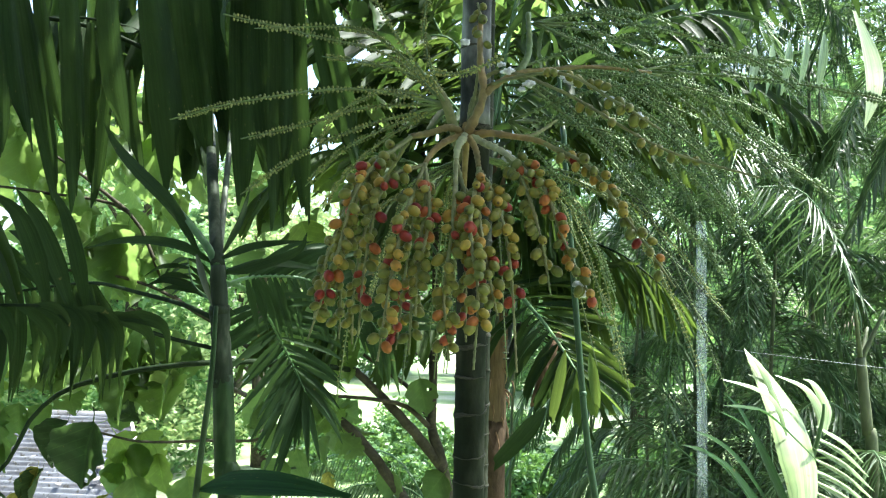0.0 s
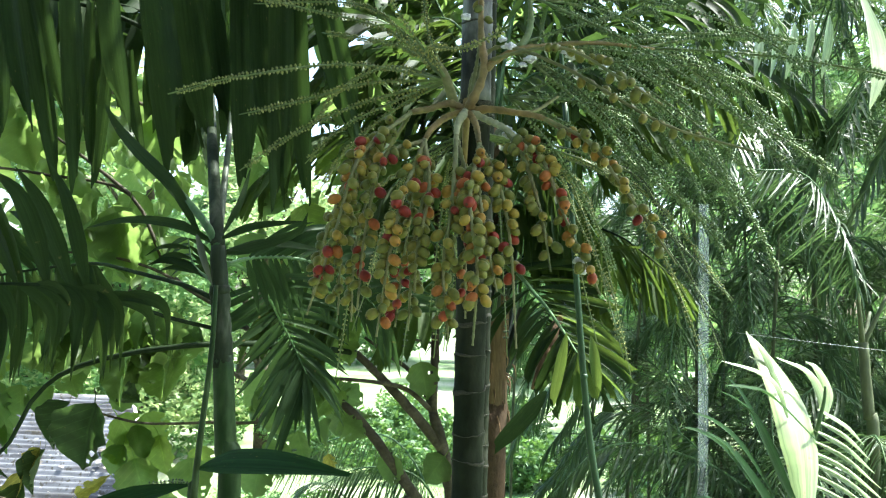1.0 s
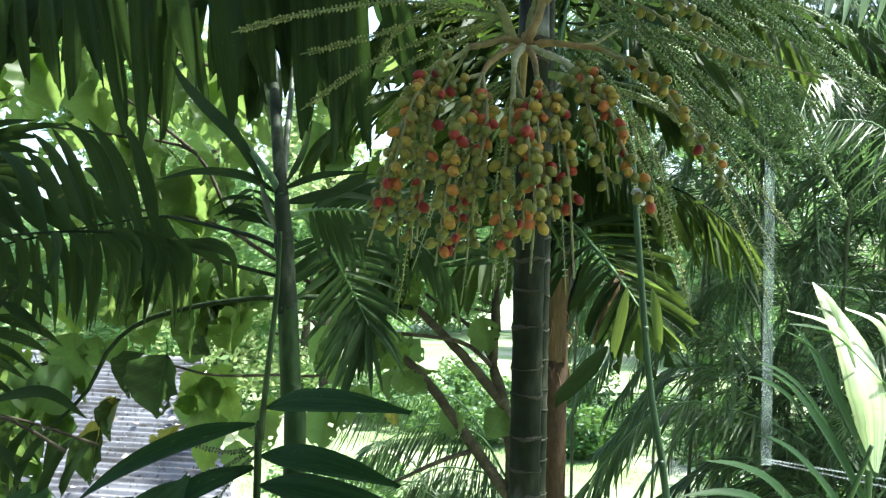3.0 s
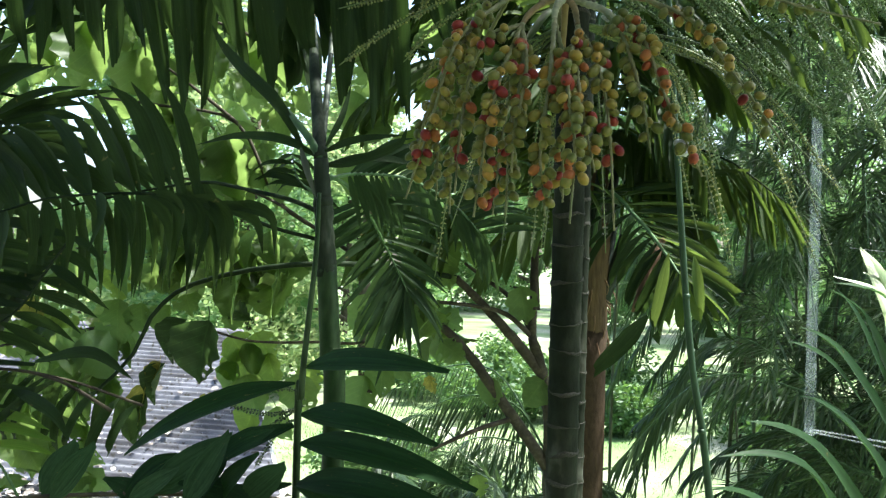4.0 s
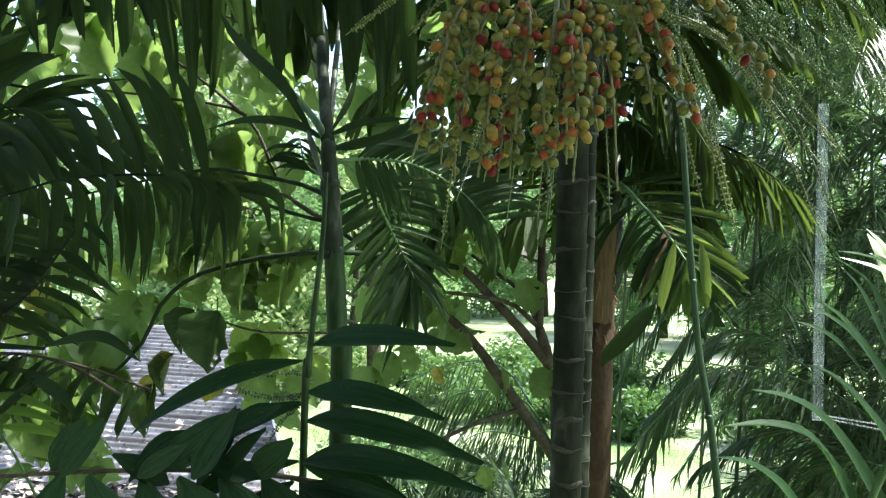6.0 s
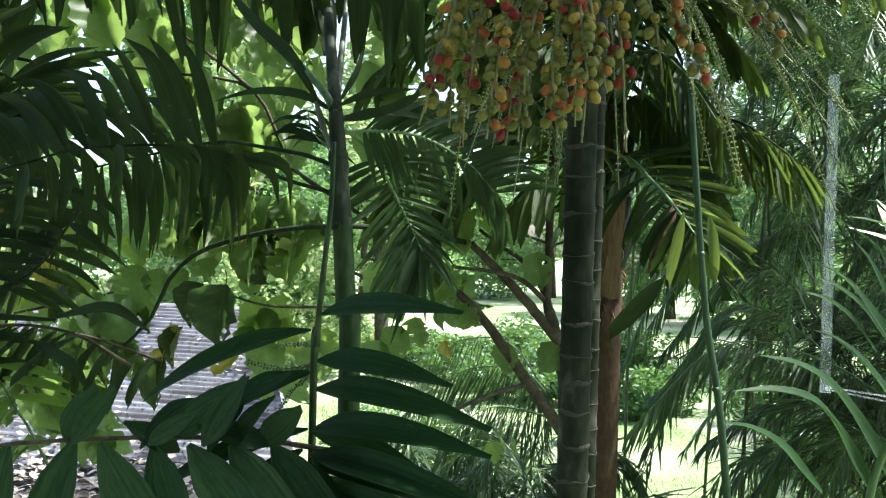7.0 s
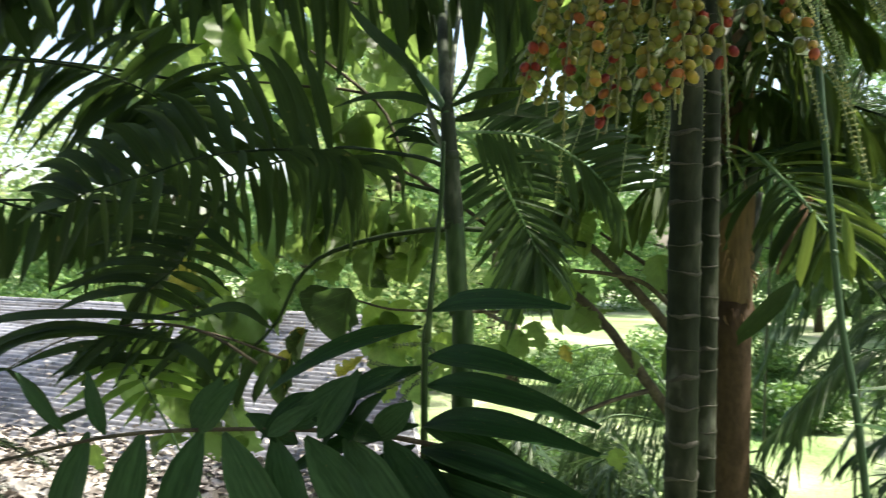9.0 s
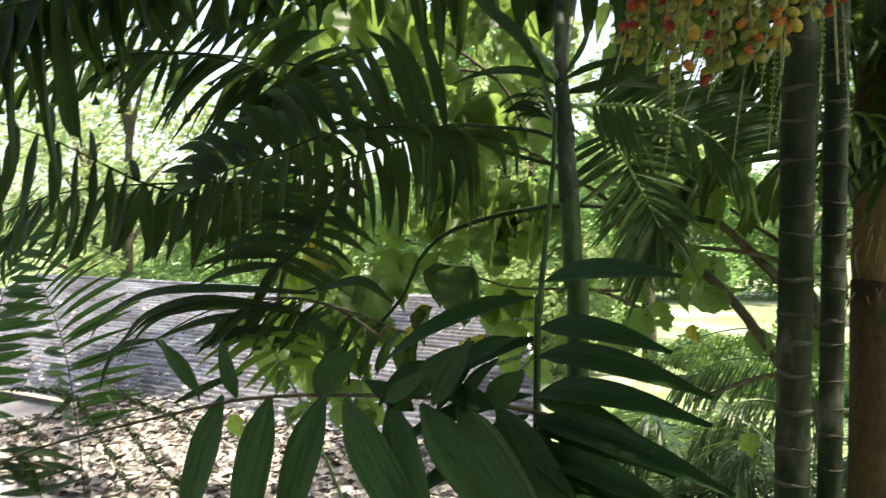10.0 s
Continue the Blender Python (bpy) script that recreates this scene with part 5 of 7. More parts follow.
low_leaflet(0, (-1.681, 2.040, 3.166), (-1.743, 1.960, 2.832), 0.066)
low_leaflet(1, (-1.494, 2.060, 3.183), (-1.531, 1.980, 2.847), 0.068)
low_leaflet(2, (-1.314, 2.100, 3.197), (-1.389, 2.000, 2.858), 0.07)
low_leaflet(3, (-1.239, 2.100, 3.196), (-0.981, 2.000, 2.931), 0.066)
low_leaflet(4, (-1.102, 2.140, 3.193), (-0.930, 2.020, 2.943), 0.066)
low_leaflet(5, (-0.994, 2.140, 3.201), (-0.729, 2.050, 2.985), 0.066)
low_leaflet(6, (-0.883, 2.160, 3.205), (-0.623, 2.050, 3.004), 0.066)
low_leaflet(7, (-0.778, 2.200, 3.204), (-0.542, 2.080, 3.010), 0.064)
low_leaflet(8, (-1.770, 2.040, 3.157), (-1.969, 2.000, 3.330), 0.03)
low_leaflet(9, (-1.629, 2.050, 3.161), (-1.700, 2.020, 3.347), 0.045)
low_leaflet(10, (-1.347, 2.100, 3.188), (-1.262, 2.100, 3.346), 0.06)
low_leaflet(11, (-1.043, 2.140, 3.220), (-0.832, 2.100, 3.387), 0.06)
low_leaflet(12, (-0.814, 2.200, 3.203), (-0.681, 2.160, 3.317), 0.055)
low_leaflet(13, (-0.930, 2.100, 3.210), (-0.817, 2.100, 3.401), 0.050)
low_leaflet(14, (-1.309, 2.080, 3.192), (-1.181, 2.050, 3.352), 0.046)
low_leaflet(15, (-1.092, 2.100, 3.201), (-0.961, 2.100, 3.300), 0.036)


# feathery young frond at the left, against the roof
fern = thing("feather_palm", (-3.528, 2.900, 0), "small palm with narrow arching green leaflets", "palm")
FERN_LEAF = leaf_material("fern_leaf", (0.016, 0.044, 0.016), (0.038, 0.080, 0.028), (0.14, 0.30, 0.04), 0.36, 0.5, gloss=0.2, vein=0)
YOUNG_LEAF = leaf_material("young_leaf", (0.05, 0.12, 0.016), (0.09, 0.17, 0.024), (0.30, 0.48, 0.04), 0.55, 0.5, gloss=0.15, vein=0)
FERN_BLADES = blades_set("leaflet", FERN_LEAF, 0.1, (0.15, 0.25, 0.35, 0.45, 0.3, 0.2))
frond(fern, [(-3.572, 2.900, 2.299), (-3.633, 2.890, 2.693), (-3.738, 2.870, 3.130), (-3.980, 2.850, 3.507), (-4.234, 2.830, 3.714)], 30, 0.44, 0.036, 0.05, 0.30, FERN_BLADES, TWIG_BARK, 0.005, 0.22, seed=11, face=Vector((0.1, -1, 0.25)), shape_of=flat, spread=0.08)
frond(fern, [(-4.218, 2.700, 2.609), (-4.114, 2.700, 2.986), (-4.013, 2.700, 3.294), (-3.766, 2.700, 3.655)], 18, 0.30, 0.045, 0.25, 0.0, FERN_BLADES, TWIG_BARK, 0.006, 0.05, seed=17, face=Vector((0.1, -1, 0.15)))
frond(fern, [(-1.489, 2.800, 3.310), (-1.780, 2.750, 3.395), (-2.032, 2.700, 3.420), (-2.332, 2.650, 3.337)], 14, 0.30, 0.040, 0.3, 0.6, PALM_BLADES, TWIG_BARK, 0.006, 0.0, seed=18)
# leaflets that arch over the roof
arc_rachis = part("frond", tube(spline([(-1.560, 2.720, 3.300), (-1.740, 2.680, 3.400), (-1.960, 2.670, 3.430), (-2.213, 2.660, 3.400), (-2.480, 2.660, 3.330), (-2.748, 2.660, 3.205)], 16), (0.007, 0.003), 6), TWIG_BARK, fern, "dark arching frond over the roof")


def arched_leaflet(path, wd, mat=PALM_LEAF, holder=arc_rachis):
    part("leaflet", ribbon(path, wd, Vector((0, -0.8, 0.6))), mat, holder)


arched_leaflet([(-1.822, 2.66, 3.453), (-2.281, 2.63, 3.453), (-2.696, 2.6, 3.417), (-2.962, 2.57, 3.305), (-3.079, 2.54, 3.158)], 0.046)
arched_leaflet([(-1.937, 2.66, 3.392), (-2.413, 2.63, 3.404), (-2.732, 2.6, 3.316), (-2.863, 2.57, 3.185), (-3.038, 2.54, 3.072)], 0.046)
arched_leaflet([(-1.82, 2.66, 3.365), (-2.346, 2.63, 3.396), (-2.587, 2.6, 3.337), (-2.731, 2.57, 3.244), (-2.804, 2.54, 3.118)], 0.046)
arched_leaflet([(-2.213, 2.66, 3.377), (-2.447, 2.63, 3.367), (-2.695, 2.6, 3.306), (-2.825, 2.57, 3.213)], 0.046)
arched_leaflet([(-2.087, 2.66, 3.35), (-2.312, 2.63, 3.327), (-2.481, 2.6, 3.283), (-2.64, 2.57, 3.219)], 0.046)
arched_leaflet([(-1.877, 2.66, 3.295), (-2.119, 2.63, 3.293), (-2.312, 2.6, 3.259), (-2.43, 2.57, 3.201)], 0.046)
arched_leaflet([(-1.995, 2.66, 3.287), (-2.214, 2.63, 3.263), (-2.345, 2.6, 3.221), (-2.395, 2.57, 3.169)], 0.046)
arched_leaflet([(-2.748, 2.66, 3.205), (-2.94, 2.63, 3.16), (-2.999, 2.6, 3.068), (-3.017, 2.57, 2.949)], 0.046)
arched_leaflet([(-2.748, 2.66, 3.205), (-2.548, 2.63, 3.129), (-2.427, 2.6, 3.048), (-2.36, 2.57, 2.977)], 0.044)
arched_leaflet([(-2.21, 2.66, 3.108), (-2.375, 2.63, 3.037), (-2.478, 2.6, 2.983), (-2.53, 2.57, 2.958)], 0.044)
arched_leaflet([(-1.907, 2.66, 3.36), (-1.795, 2.63, 3.336), (-1.687, 2.6, 3.293), (-1.609, 2.57, 3.218)], 0.044)
arched_leaflet([(-1.822, 2.66, 3.464), (-1.58, 2.63, 3.508), (-1.405, 2.6, 3.435)], 0.044)
# lime-green young frond below them
lime_rachis = part("frond", tube(spline([(-2.029, 2.600, 3.268), (-1.984, 2.600, 3.225), (-1.930, 2.600, 3.150), (-1.850, 2.620, 3.020), (-1.700, 2.700, 2.640)], 14), (0.003, 0.006), 6), GREEN_STEM, fern, "lime green young frond")
arched_leaflet([(-2.005, 2.6, 3.254), (-2.121, 2.6, 3.238), (-2.246, 2.6, 3.159), (-2.383, 2.6, 3.081)], 0.06, FERN_LEAF if k % 2 else YOUNG_LEAF, lime_rachis)
arched_leaflet([(-1.969, 2.6, 3.228), (-2.089, 2.6, 3.173), (-2.182, 2.6, 3.119), (-2.261, 2.6, 3.041)], 0.042, FERN_LEAF if k % 2 else YOUNG_LEAF, lime_rachis)
arched_leaflet([(-1.968, 2.6, 3.183), (-2.058, 2.6, 3.119), (-2.149, 2.6, 3.053)], 0.042, FERN_LEAF if k % 2 else YOUNG_LEAF, lime_rachis)
arched_leaflet([(-1.939, 2.6, 3.186), (-1.997, 2.6, 3.114), (-2.072, 2.6, 3.039)], 0.042, FERN_LEAF if k % 2 else YOUNG_LEAF, lime_rachis)
arched_leaflet([(-1.999, 2.6, 3.292), (-1.853, 2.6, 3.285), (-1.713, 2.6, 3.248)], 0.034, FERN_LEAF if k % 2 else YOUNG_LEAF, lime_rachis)
arched_leaflet([(-1.984, 2.6, 3.249), (-1.824, 2.6, 3.239), (-1.686, 2.6, 3.208)], 0.034, FERN_LEAF if k % 2 else YOUNG_LEAF, lime_rachis)
arched_leaflet([(-1.939, 2.6, 3.186), (-1.81, 2.6, 3.186), (-1.685, 2.6, 3.165)], 0.034, FERN_LEAF if k % 2 else YOUNG_LEAF, lime_rachis)
arched_leaflet([(-2.029, 2.6, 3.268), (-2.152, 2.6, 3.259), (-2.312, 2.6, 3.189), (-2.428, 2.6, 3.108)], 0.034, FERN_LEAF if k % 2 else YOUNG_LEAF, lime_rachis)

# dark leaflets low beside the slab
low_rachis = part("frond", tube(spline([(-3.700, 2.400, 2.600), (-3.424, 2.350, 2.640), (-3.150, 2.350, 2.660), (-2.900, 2.350, 2.640)], 10), (0.006, 0.003), 6), TWIG_BARK, fern)
arched_leaflet([(-3.424, 2.350, 2.677), (-3.124, 2.350, 2.714), (-2.847, 2.350, 2.718)], 0.040, PALM_LEAF, low_rachis)
arched_leaflet([(-3.423, 2.350, 2.555), (-3.164, 2.350, 2.596), (-2.904, 2.350, 2.668)], 0.040, PALM_LEAF, low_rachis)
arched_leaflet([(-3.424, 2.350, 2.632), (-3.249, 2.350, 2.595), (-3.122, 2.350, 2.515)], 0.044, PALM_LEAF, low_rachis)
arched_leaflet([(-3.336, 2.350, 2.697), (-3.186, 2.350, 2.630), (-3.102, 2.350, 2.506)], 0.044, PALM_LEAF, low_rachis)
arched_leaflet([(-3.422, 2.350, 2.477), (-3.122, 2.350, 2.540), (-2.809, 2.350, 2.645)], 0.040, PALM_LEAF, low_rachis)
arched_leaflet([(-3.423, 2.350, 2.593), (-3.083, 2.350, 2.658), (-2.772, 2.350, 2.681)], 0.040, PALM_LEAF, low_rachis)
# dark flower spikes low beside the slab
for k, e in enumerate(([(-4.01, 2.7, 2.845), (-3.711, 2.7, 2.876), (-3.41, 2.7, 2.879), (-3.256, 2.7, 2.786)],
                       [(-3.388, 2.7, 2.882), (-3.191, 2.7, 2.713), (-3.045, 2.7, 2.572), (-2.923, 2.7, 2.473)],
                       [(-3.13, 2.7, 2.909), (-2.887, 2.7, 2.701), (-2.732, 2.7, 2.595), (-2.549, 2.7, 2.554)],
                       [(-3.152, 2.7, 2.961), (-2.889, 2.7, 2.896), (-2.698, 2.7, 2.867), (-2.517, 2.7, 2.802)],
                       [(-4.008, 2.7, 2.605), (-3.807, 2.7, 2.661), (-3.522, 2.7, 2.782), (-3.388, 2.7, 2.882)],
                       [(-4.009, 2.7, 2.71), (-3.709, 2.7, 2.644), (-3.612, 2.7, 2.485), (-3.473, 2.7, 2.394)])):
    spike(fern, e, BUD_DARK, 300 + k, 0.014, 0.007, 0.004)


for k, e in enumerate(([(-0.917, 2.900, 3.331), (-1.036, 2.880, 3.297), (-1.201, 2.860, 3.321)], [(-0.916, 2.900, 3.311), (-1.013, 2.880, 3.228), (-1.087, 2.860, 3.106)], [(-0.927, 2.900, 3.330), (-1.057, 2.880, 3.245), (-1.177, 2.860, 3.201)], [(-0.917, 2.900, 3.351), (-0.974, 2.880, 3.390), (-1.094, 2.860, 3.376)])):
    spike(fern, e, BUD_DARK, 310 + k, 0.010, 0.0045)


# ---- broadleaf tree ----
TREE_Y = 4.25
tree_base = (-0.171, TREE_Y, 0)
tree = thing("broadleaf_tree", tree_base, "small tree with thin brown limbs and large pale green leaves", "tree")


def limb(ctrl, ra, rb, bark=TWIG_BARK):
    part("limb", tube(spline(ctrl, 20), (ra, rb), 8, 0.05), bark, tree)


limb([tree_base, (-0.166, 4.250, 2.719), (-0.214, 4.250, 3.235), (-0.280, 4.250, 3.480)], 0.05, 0.024)
limb([(-0.189, 4.250, 2.853), (-0.393, 4.220, 3.133), (-0.563, 4.200, 3.360), (-0.690, 4.180, 3.495), (-0.873, 4.150, 3.629)], 0.030, 0.018)
limb([(-0.226, 4.250, 3.303), (-0.373, 4.220, 3.478), (-0.528, 4.200, 3.639), (-0.648, 4.150, 3.761)], 0.028, 0.018)
limb([(-0.280, 4.250, 3.480), (-0.401, 4.200, 3.588), (-0.537, 4.100, 3.629), (-0.764, 4.000, 3.651)], 0.014, 0.008)
limb([(-0.246, 4.250, 3.426), (-0.374, 4.300, 3.640), (-0.519, 4.300, 3.749), (-0.637, 4.300, 3.831)], 0.014, 0.008)
limb([(-0.364, 4.220, 3.080), (-0.523, 4.100, 3.036), (-0.718, 4.000, 2.948)], 0.014, 0.008)
limb([(-0.648, 4.150, 3.761), (-0.860, 3.750, 3.810), (-1.157, 3.400, 3.817), (-1.593, 3.400, 3.733), (-1.804, 3.400, 3.604), (-1.933, 3.400, 3.378), (-2.205, 3.400, 3.113), (-2.230, 3.400, 2.950)], 0.014, 0.006, DARK_RACHIS)
limb([(-0.873, 4.150, 3.629), (-1.261, 4.100, 3.927), (-1.548, 4.050, 4.119), (-1.751, 4.000, 4.497), (-2.133, 3.950, 4.580), (-2.489, 3.900, 4.620)], 0.012, 0.006)
limb([(-1.751, 4.000, 4.497), (-1.916, 3.950, 4.633), (-2.079, 3.900, 4.754)], 0.011, 0.006)
limb([(-1.261, 4.100, 3.927), (-1.595, 3.950, 4.138), (-1.938, 3.850, 4.205), (-2.339, 3.800, 4.177)], 0.009, 0.005)
limb([(-0.873, 4.150, 3.629), (-1.020, 4.020, 3.450), (-1.267, 3.900, 3.440), (-1.542, 3.800, 3.440), (-1.743, 3.700, 3.500)], 0.009, 0.005)
limb([(-1.407, 4.100, 4.782), (-1.642, 4.000, 4.907), (-1.809, 3.900, 4.971), (-2.025, 3.900, 5.008)], 0.011, 0.006)
limb([(-0.280, 4.250, 3.480), (-0.335, 4.700, 4.524), (-0.484, 5.000, 5.230), (-0.421, 5.200, 5.995)], 0.022, 0.010)
limb([(-0.484, 5.000, 5.230), (-0.748, 4.900, 5.612), (-0.980, 4.700, 5.878)], 0.012, 0.006)
limb([(-2.306, 3.700, 3.474), (-2.553, 3.700, 3.423), (-2.870, 3.700, 3.353)], 0.009, 0.006)
HEARTS = [mesh_of("leaf", *heart(13, c, d, 0.35, w, p, q), TREE_LEAF) for c, d, w, p, q in ((0.35, 0.2, 0.05, 0, 0), (0.6, 0.4, 0.08, 1, 3), (-0.3, 0.5, 0.06, 2, 0), (0.7, 0.2, 0.10, 3, 5), (0.3, 0.6, 0.06, 4, 2), (0.9, 0.35, 0.08, 5, 0), (0.5, 0.5, 0.12, 6, 7))]


def hung_leaf(p, rnd, size, parent, down=0.6):
    a = rnd.uniform(0, math.tau)
    way = Vector((math.cos(a) * (1 - down), math.sin(a) * (1 - down) - 0.1, -down - rnd.uniform(-0.2, 0.3)))
    nrm = Vector((rnd.uniform(-1.1, 1.1), rnd.uniform(-1.1, 0.3), rnd.uniform(-0.1, 0.9)))
    piece("leaf", rnd.choice(HEARTS), frame_of(Vector(p), way, nrm, size, size * rnd.uniform(0.85, 1.05), size), parent)


rnd = random.Random(33)
# leafy places: centre, half width, half height, leaves


def leaf_cluster(c, hw, hh, n):
    for _ in range(int(n * 2.5)):
        hung_leaf(Vector(c) + Vector((rnd.uniform(-hw, hw), rnd.uniform(-0.25, 0.25), rnd.uniform(-hh, hh))), rnd, rnd.uniform(0.12, 0.24), tree, rnd.uniform(0.3, 0.85))


leaf_cluster((-2.684, 3.700, 3.528), 0.35, 0.20, 4)
leaf_cluster((-2.203, 3.850, 3.846), 0.30, 0.06, 4)
leaf_cluster((-1.621, 3.900, 3.832), 0.25, 0.12, 14)
leaf_cluster((-2.380, 3.600, 3.305), 0.16, 0.14, 7)
leaf_cluster((-2.487, 4.200, 4.586), 0.35, 0.22, 5)
leaf_cluster((-3.053, 4.300, 4.482), 0.35, 0.3, 4)
leaf_cluster((-1.965, 4.200, 5.031), 0.22, 0.22, 10)
leaf_cluster((-2.472, 4.100, 5.022), 0.40, 0.25, 12)
leaf_cluster((-1.210, 4.700, 5.205), 0.14, 0.25, 5)
leaf_cluster((-1.669, 4.800, 5.556), 0.25, 0.15, 6)
leaf_cluster((-2.448, 3.550, 2.914), 0.16, 0.14, 7)
leaf_cluster((-2.600, 3.500, 3.174), 0.2, 0.14, 7)
leaf_cluster((-2.293, 3.600, 3.389), 0.14, 0.10, 5)
leaf_cluster((-1.857, 4.100, 4.296), 0.12, 0.14, 6)
leaf_cluster((-1.099, 4.400, 4.420), 0.16, 0.25, 4)
leaf_cluster((-0.901, 4.100, 3.574), 0.22, 0.12, 7)
leaf_cluster((-2.938, 4.000, 3.893), 0.35, 0.2, 6)
leaf_cluster((-1.981, 4.000, 3.911), 0.2, 0.12, 8)
leaf_cluster((-1.733, 4.300, 4.471), 0.12, 0.2, 5)
leaf_cluster((-2.435, 4.700, 5.023), 0.32, 0.28, 13)
leaf_cluster((-1.909, 4.700, 4.890), 0.12, 0.12, 4)
leaf_cluster((-1.351, 4.800, 4.907), 0.10, 0.22, 4)
leaf_cluster((-1.806, 4.900, 5.217), 0.10, 0.12, 3)
leaf_cluster((-2.119, 4.100, 4.525), 0.2, 0.1, 5)
leaf_cluster((-0.705, 4.500, 4.063), 0.2, 0.12, 5)
leaf_cluster((-0.939, 4.400, 3.906), 0.14, 0.10, 3)
leaf_cluster((-0.717, 4.500, 4.923), 0.2, 0.3, 4)
leaf_cluster((-0.765, 4.800, 5.679), 0.4, 0.25, 14)
leaf_cluster((-1.020, 4.600, 5.839), 0.4, 0.2, 10)
leaf_cluster((-0.513, 4.800, 4.791), 0.4, 0.2, 8)
leaf_cluster((-0.454, 5.200, 5.887), 0.35, 0.25, 12)
leaf_cluster((0.031, 5.400, 5.990), 0.35, 0.25, 12)
leaf_cluster((-0.848, 5.000, 6.066), 0.5, 0.2, 12)
leaf_cluster((-3.257, 4.300, 5.058), 0.22, 0.16, 6)
leaf_cluster((-3.524, 4.400, 4.824), 0.2, 0.16, 5)
leaf_cluster((-2.451, 4.300, 5.157), 0.2, 0.2, 5)
leaf_cluster((-1.932, 4.400, 5.091), 0.14, 0.16, 4)
leaf_cluster((-1.692, 4.600, 4.895), 0.10, 0.14, 2)
leaf_cluster((-3.390, 4.300, 5.114), 0.2, 0.12, 5)

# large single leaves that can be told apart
# brighter lime copy of the broad leaf, coloured as if lit from behind
BACKLIT_LEAF = leaf_material("backlit_leaf", (0.06, 0.12, 0.016), (0.11, 0.18, 0.026), (0.40, 0.56, 0.05), 0.60, 0.5, broad=True)
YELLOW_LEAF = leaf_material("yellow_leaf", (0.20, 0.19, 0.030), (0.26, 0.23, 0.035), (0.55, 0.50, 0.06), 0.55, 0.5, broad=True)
BACKLIT_HEARTS = [mesh_of("leaf", *heart(13, c, d, 0.3, 0.08, p, q), BACKLIT_LEAF) for c, d, p, q in ((0.4, 0.3, 0, 2), (0.7, 0.5, 2, 0), (0.2, 0.5, 7, 4))]
YELLOW_HEARTS = [mesh_of("leaf", *heart(13, 0.5, 0.4, 0.3, 0.14, 1, 6), YELLOW_LEAF)]


def big_leaf(center, size, way, meshes=HEARTS, face=(0, -1, 0.25), narrow=1.0):
    """A broad leaf whose middle lies at the place given, pointing along way."""
    way = Vector(way).normalized()
    turn = Vector(face) + Vector((rnd.uniform(-.35, .35), 0, rnd.uniform(-.3, .3)))
    piece("leaf", rnd.choice(meshes), frame_of(Vector(center) - way * size * 0.5, way, turn, size, size * narrow * rnd.uniform(0.95, 1.1), size), tree)


for center, size, way in (((-1.722, 3.900, 4.239), 0.30, (0.3, 0, -1)), ((-2.532, 3.900, 4.839), 0.30, (0.5, 0, -1)), ((-2.748, 3.900, 4.793), 0.25, (-0.6, 0, -0.8)), ((-1.641, 4.000, 4.896), 0.24, (-0.3, 0, -1)), ((-1.531, 4.000, 4.754), 0.19, (0.4, 0, -1)),
                          ((-2.225, 4.100, 4.737), 0.24, (0.7, 0, -0.7)), ((-2.105, 4.100, 4.558), 0.2, (0.8, 0, -0.4)), ((-2.472, 3.800, 3.290), 0.27, (0.4, 0, -1)), ((-2.261, 3.700, 3.208), 0.12, (1, 0, -0.5)), ((-2.198, 3.700, 3.492), 0.23, (-0.1, 0, -1)),
                          ((-2.391, 3.700, 3.030), 0.25, (0.2, 0, -1)), ((-2.680, 3.750, 3.130), 0.26, (0.3, 0, -1)), ((-2.066, 3.700, 3.520), 0.15, (0, 0, -1)), ((-1.970, 3.750, 3.510), 0.16, (-0.3, 0, -1)), ((-1.889, 3.800, 3.622), 0.17, (0.3, 0, -1)),
                          ((-1.502, 3.900, 3.666), 0.20, (0, 0, -1)), ((-1.620, 3.900, 3.834), 0.19, (0.4, 0, -1)), ((-1.639, 3.800, 3.560), 0.13, (1, 0, 0.5)), ((-1.562, 3.800, 3.342), 0.16, (0.1, 0, -1)),
                          ((-2.789, 3.700, 3.716), 0.2, (0.2, 0, -1)), ((-2.013, 3.800, 3.713), 0.17, (0.3, 0, -1)), ((-1.861, 3.900, 3.855), 0.2, (-0.2, 0, -1)), ((-1.296, 3.800, 3.186), 0.2, (0.2, 0, -1)),
                          ((-0.975, 4.000, 3.258), 0.18, (-0.3, 0, -1)), ((-1.072, 4.000, 3.171), 0.2, (-0.2, 0, -1)), ((-0.865, 4.000, 3.319), 0.15, (0.2, 0, -1)),
                          ((-0.691, 4.100, 3.781), 0.17, (0.2, 0, -1)), ((-0.641, 4.100, 3.402), 0.14, (0.8, 0, -0.6)), ((-0.320, 4.200, 3.628), 0.18, (0.2, 0, -1)), ((-0.266, 4.200, 3.207), 0.16, (-0.6, 0, -0.8)), ((-0.473, 4.200, 3.194), 0.15, (-0.2, 0, -1)),
                          ((-1.725, 3.900, 3.862), 0.2, (0.1, 0, -1)), ((-1.597, 3.900, 3.705), 0.2, (0.1, 0, -1)), ((-1.472, 3.900, 3.844), 0.18, (-0.2, 0, -1)), ((-2.239, 3.900, 4.718), 0.25, (0.3, 0, -1)), ((-2.131, 4.000, 4.570), 0.2, (0.4, 0, -1)), ((-1.765, 4.000, 4.190), 0.25, (0, 0, -1)), ((-1.639, 4.000, 4.754), 0.2, (0.2, 0, -1))):
    big_leaf(center, size, way)
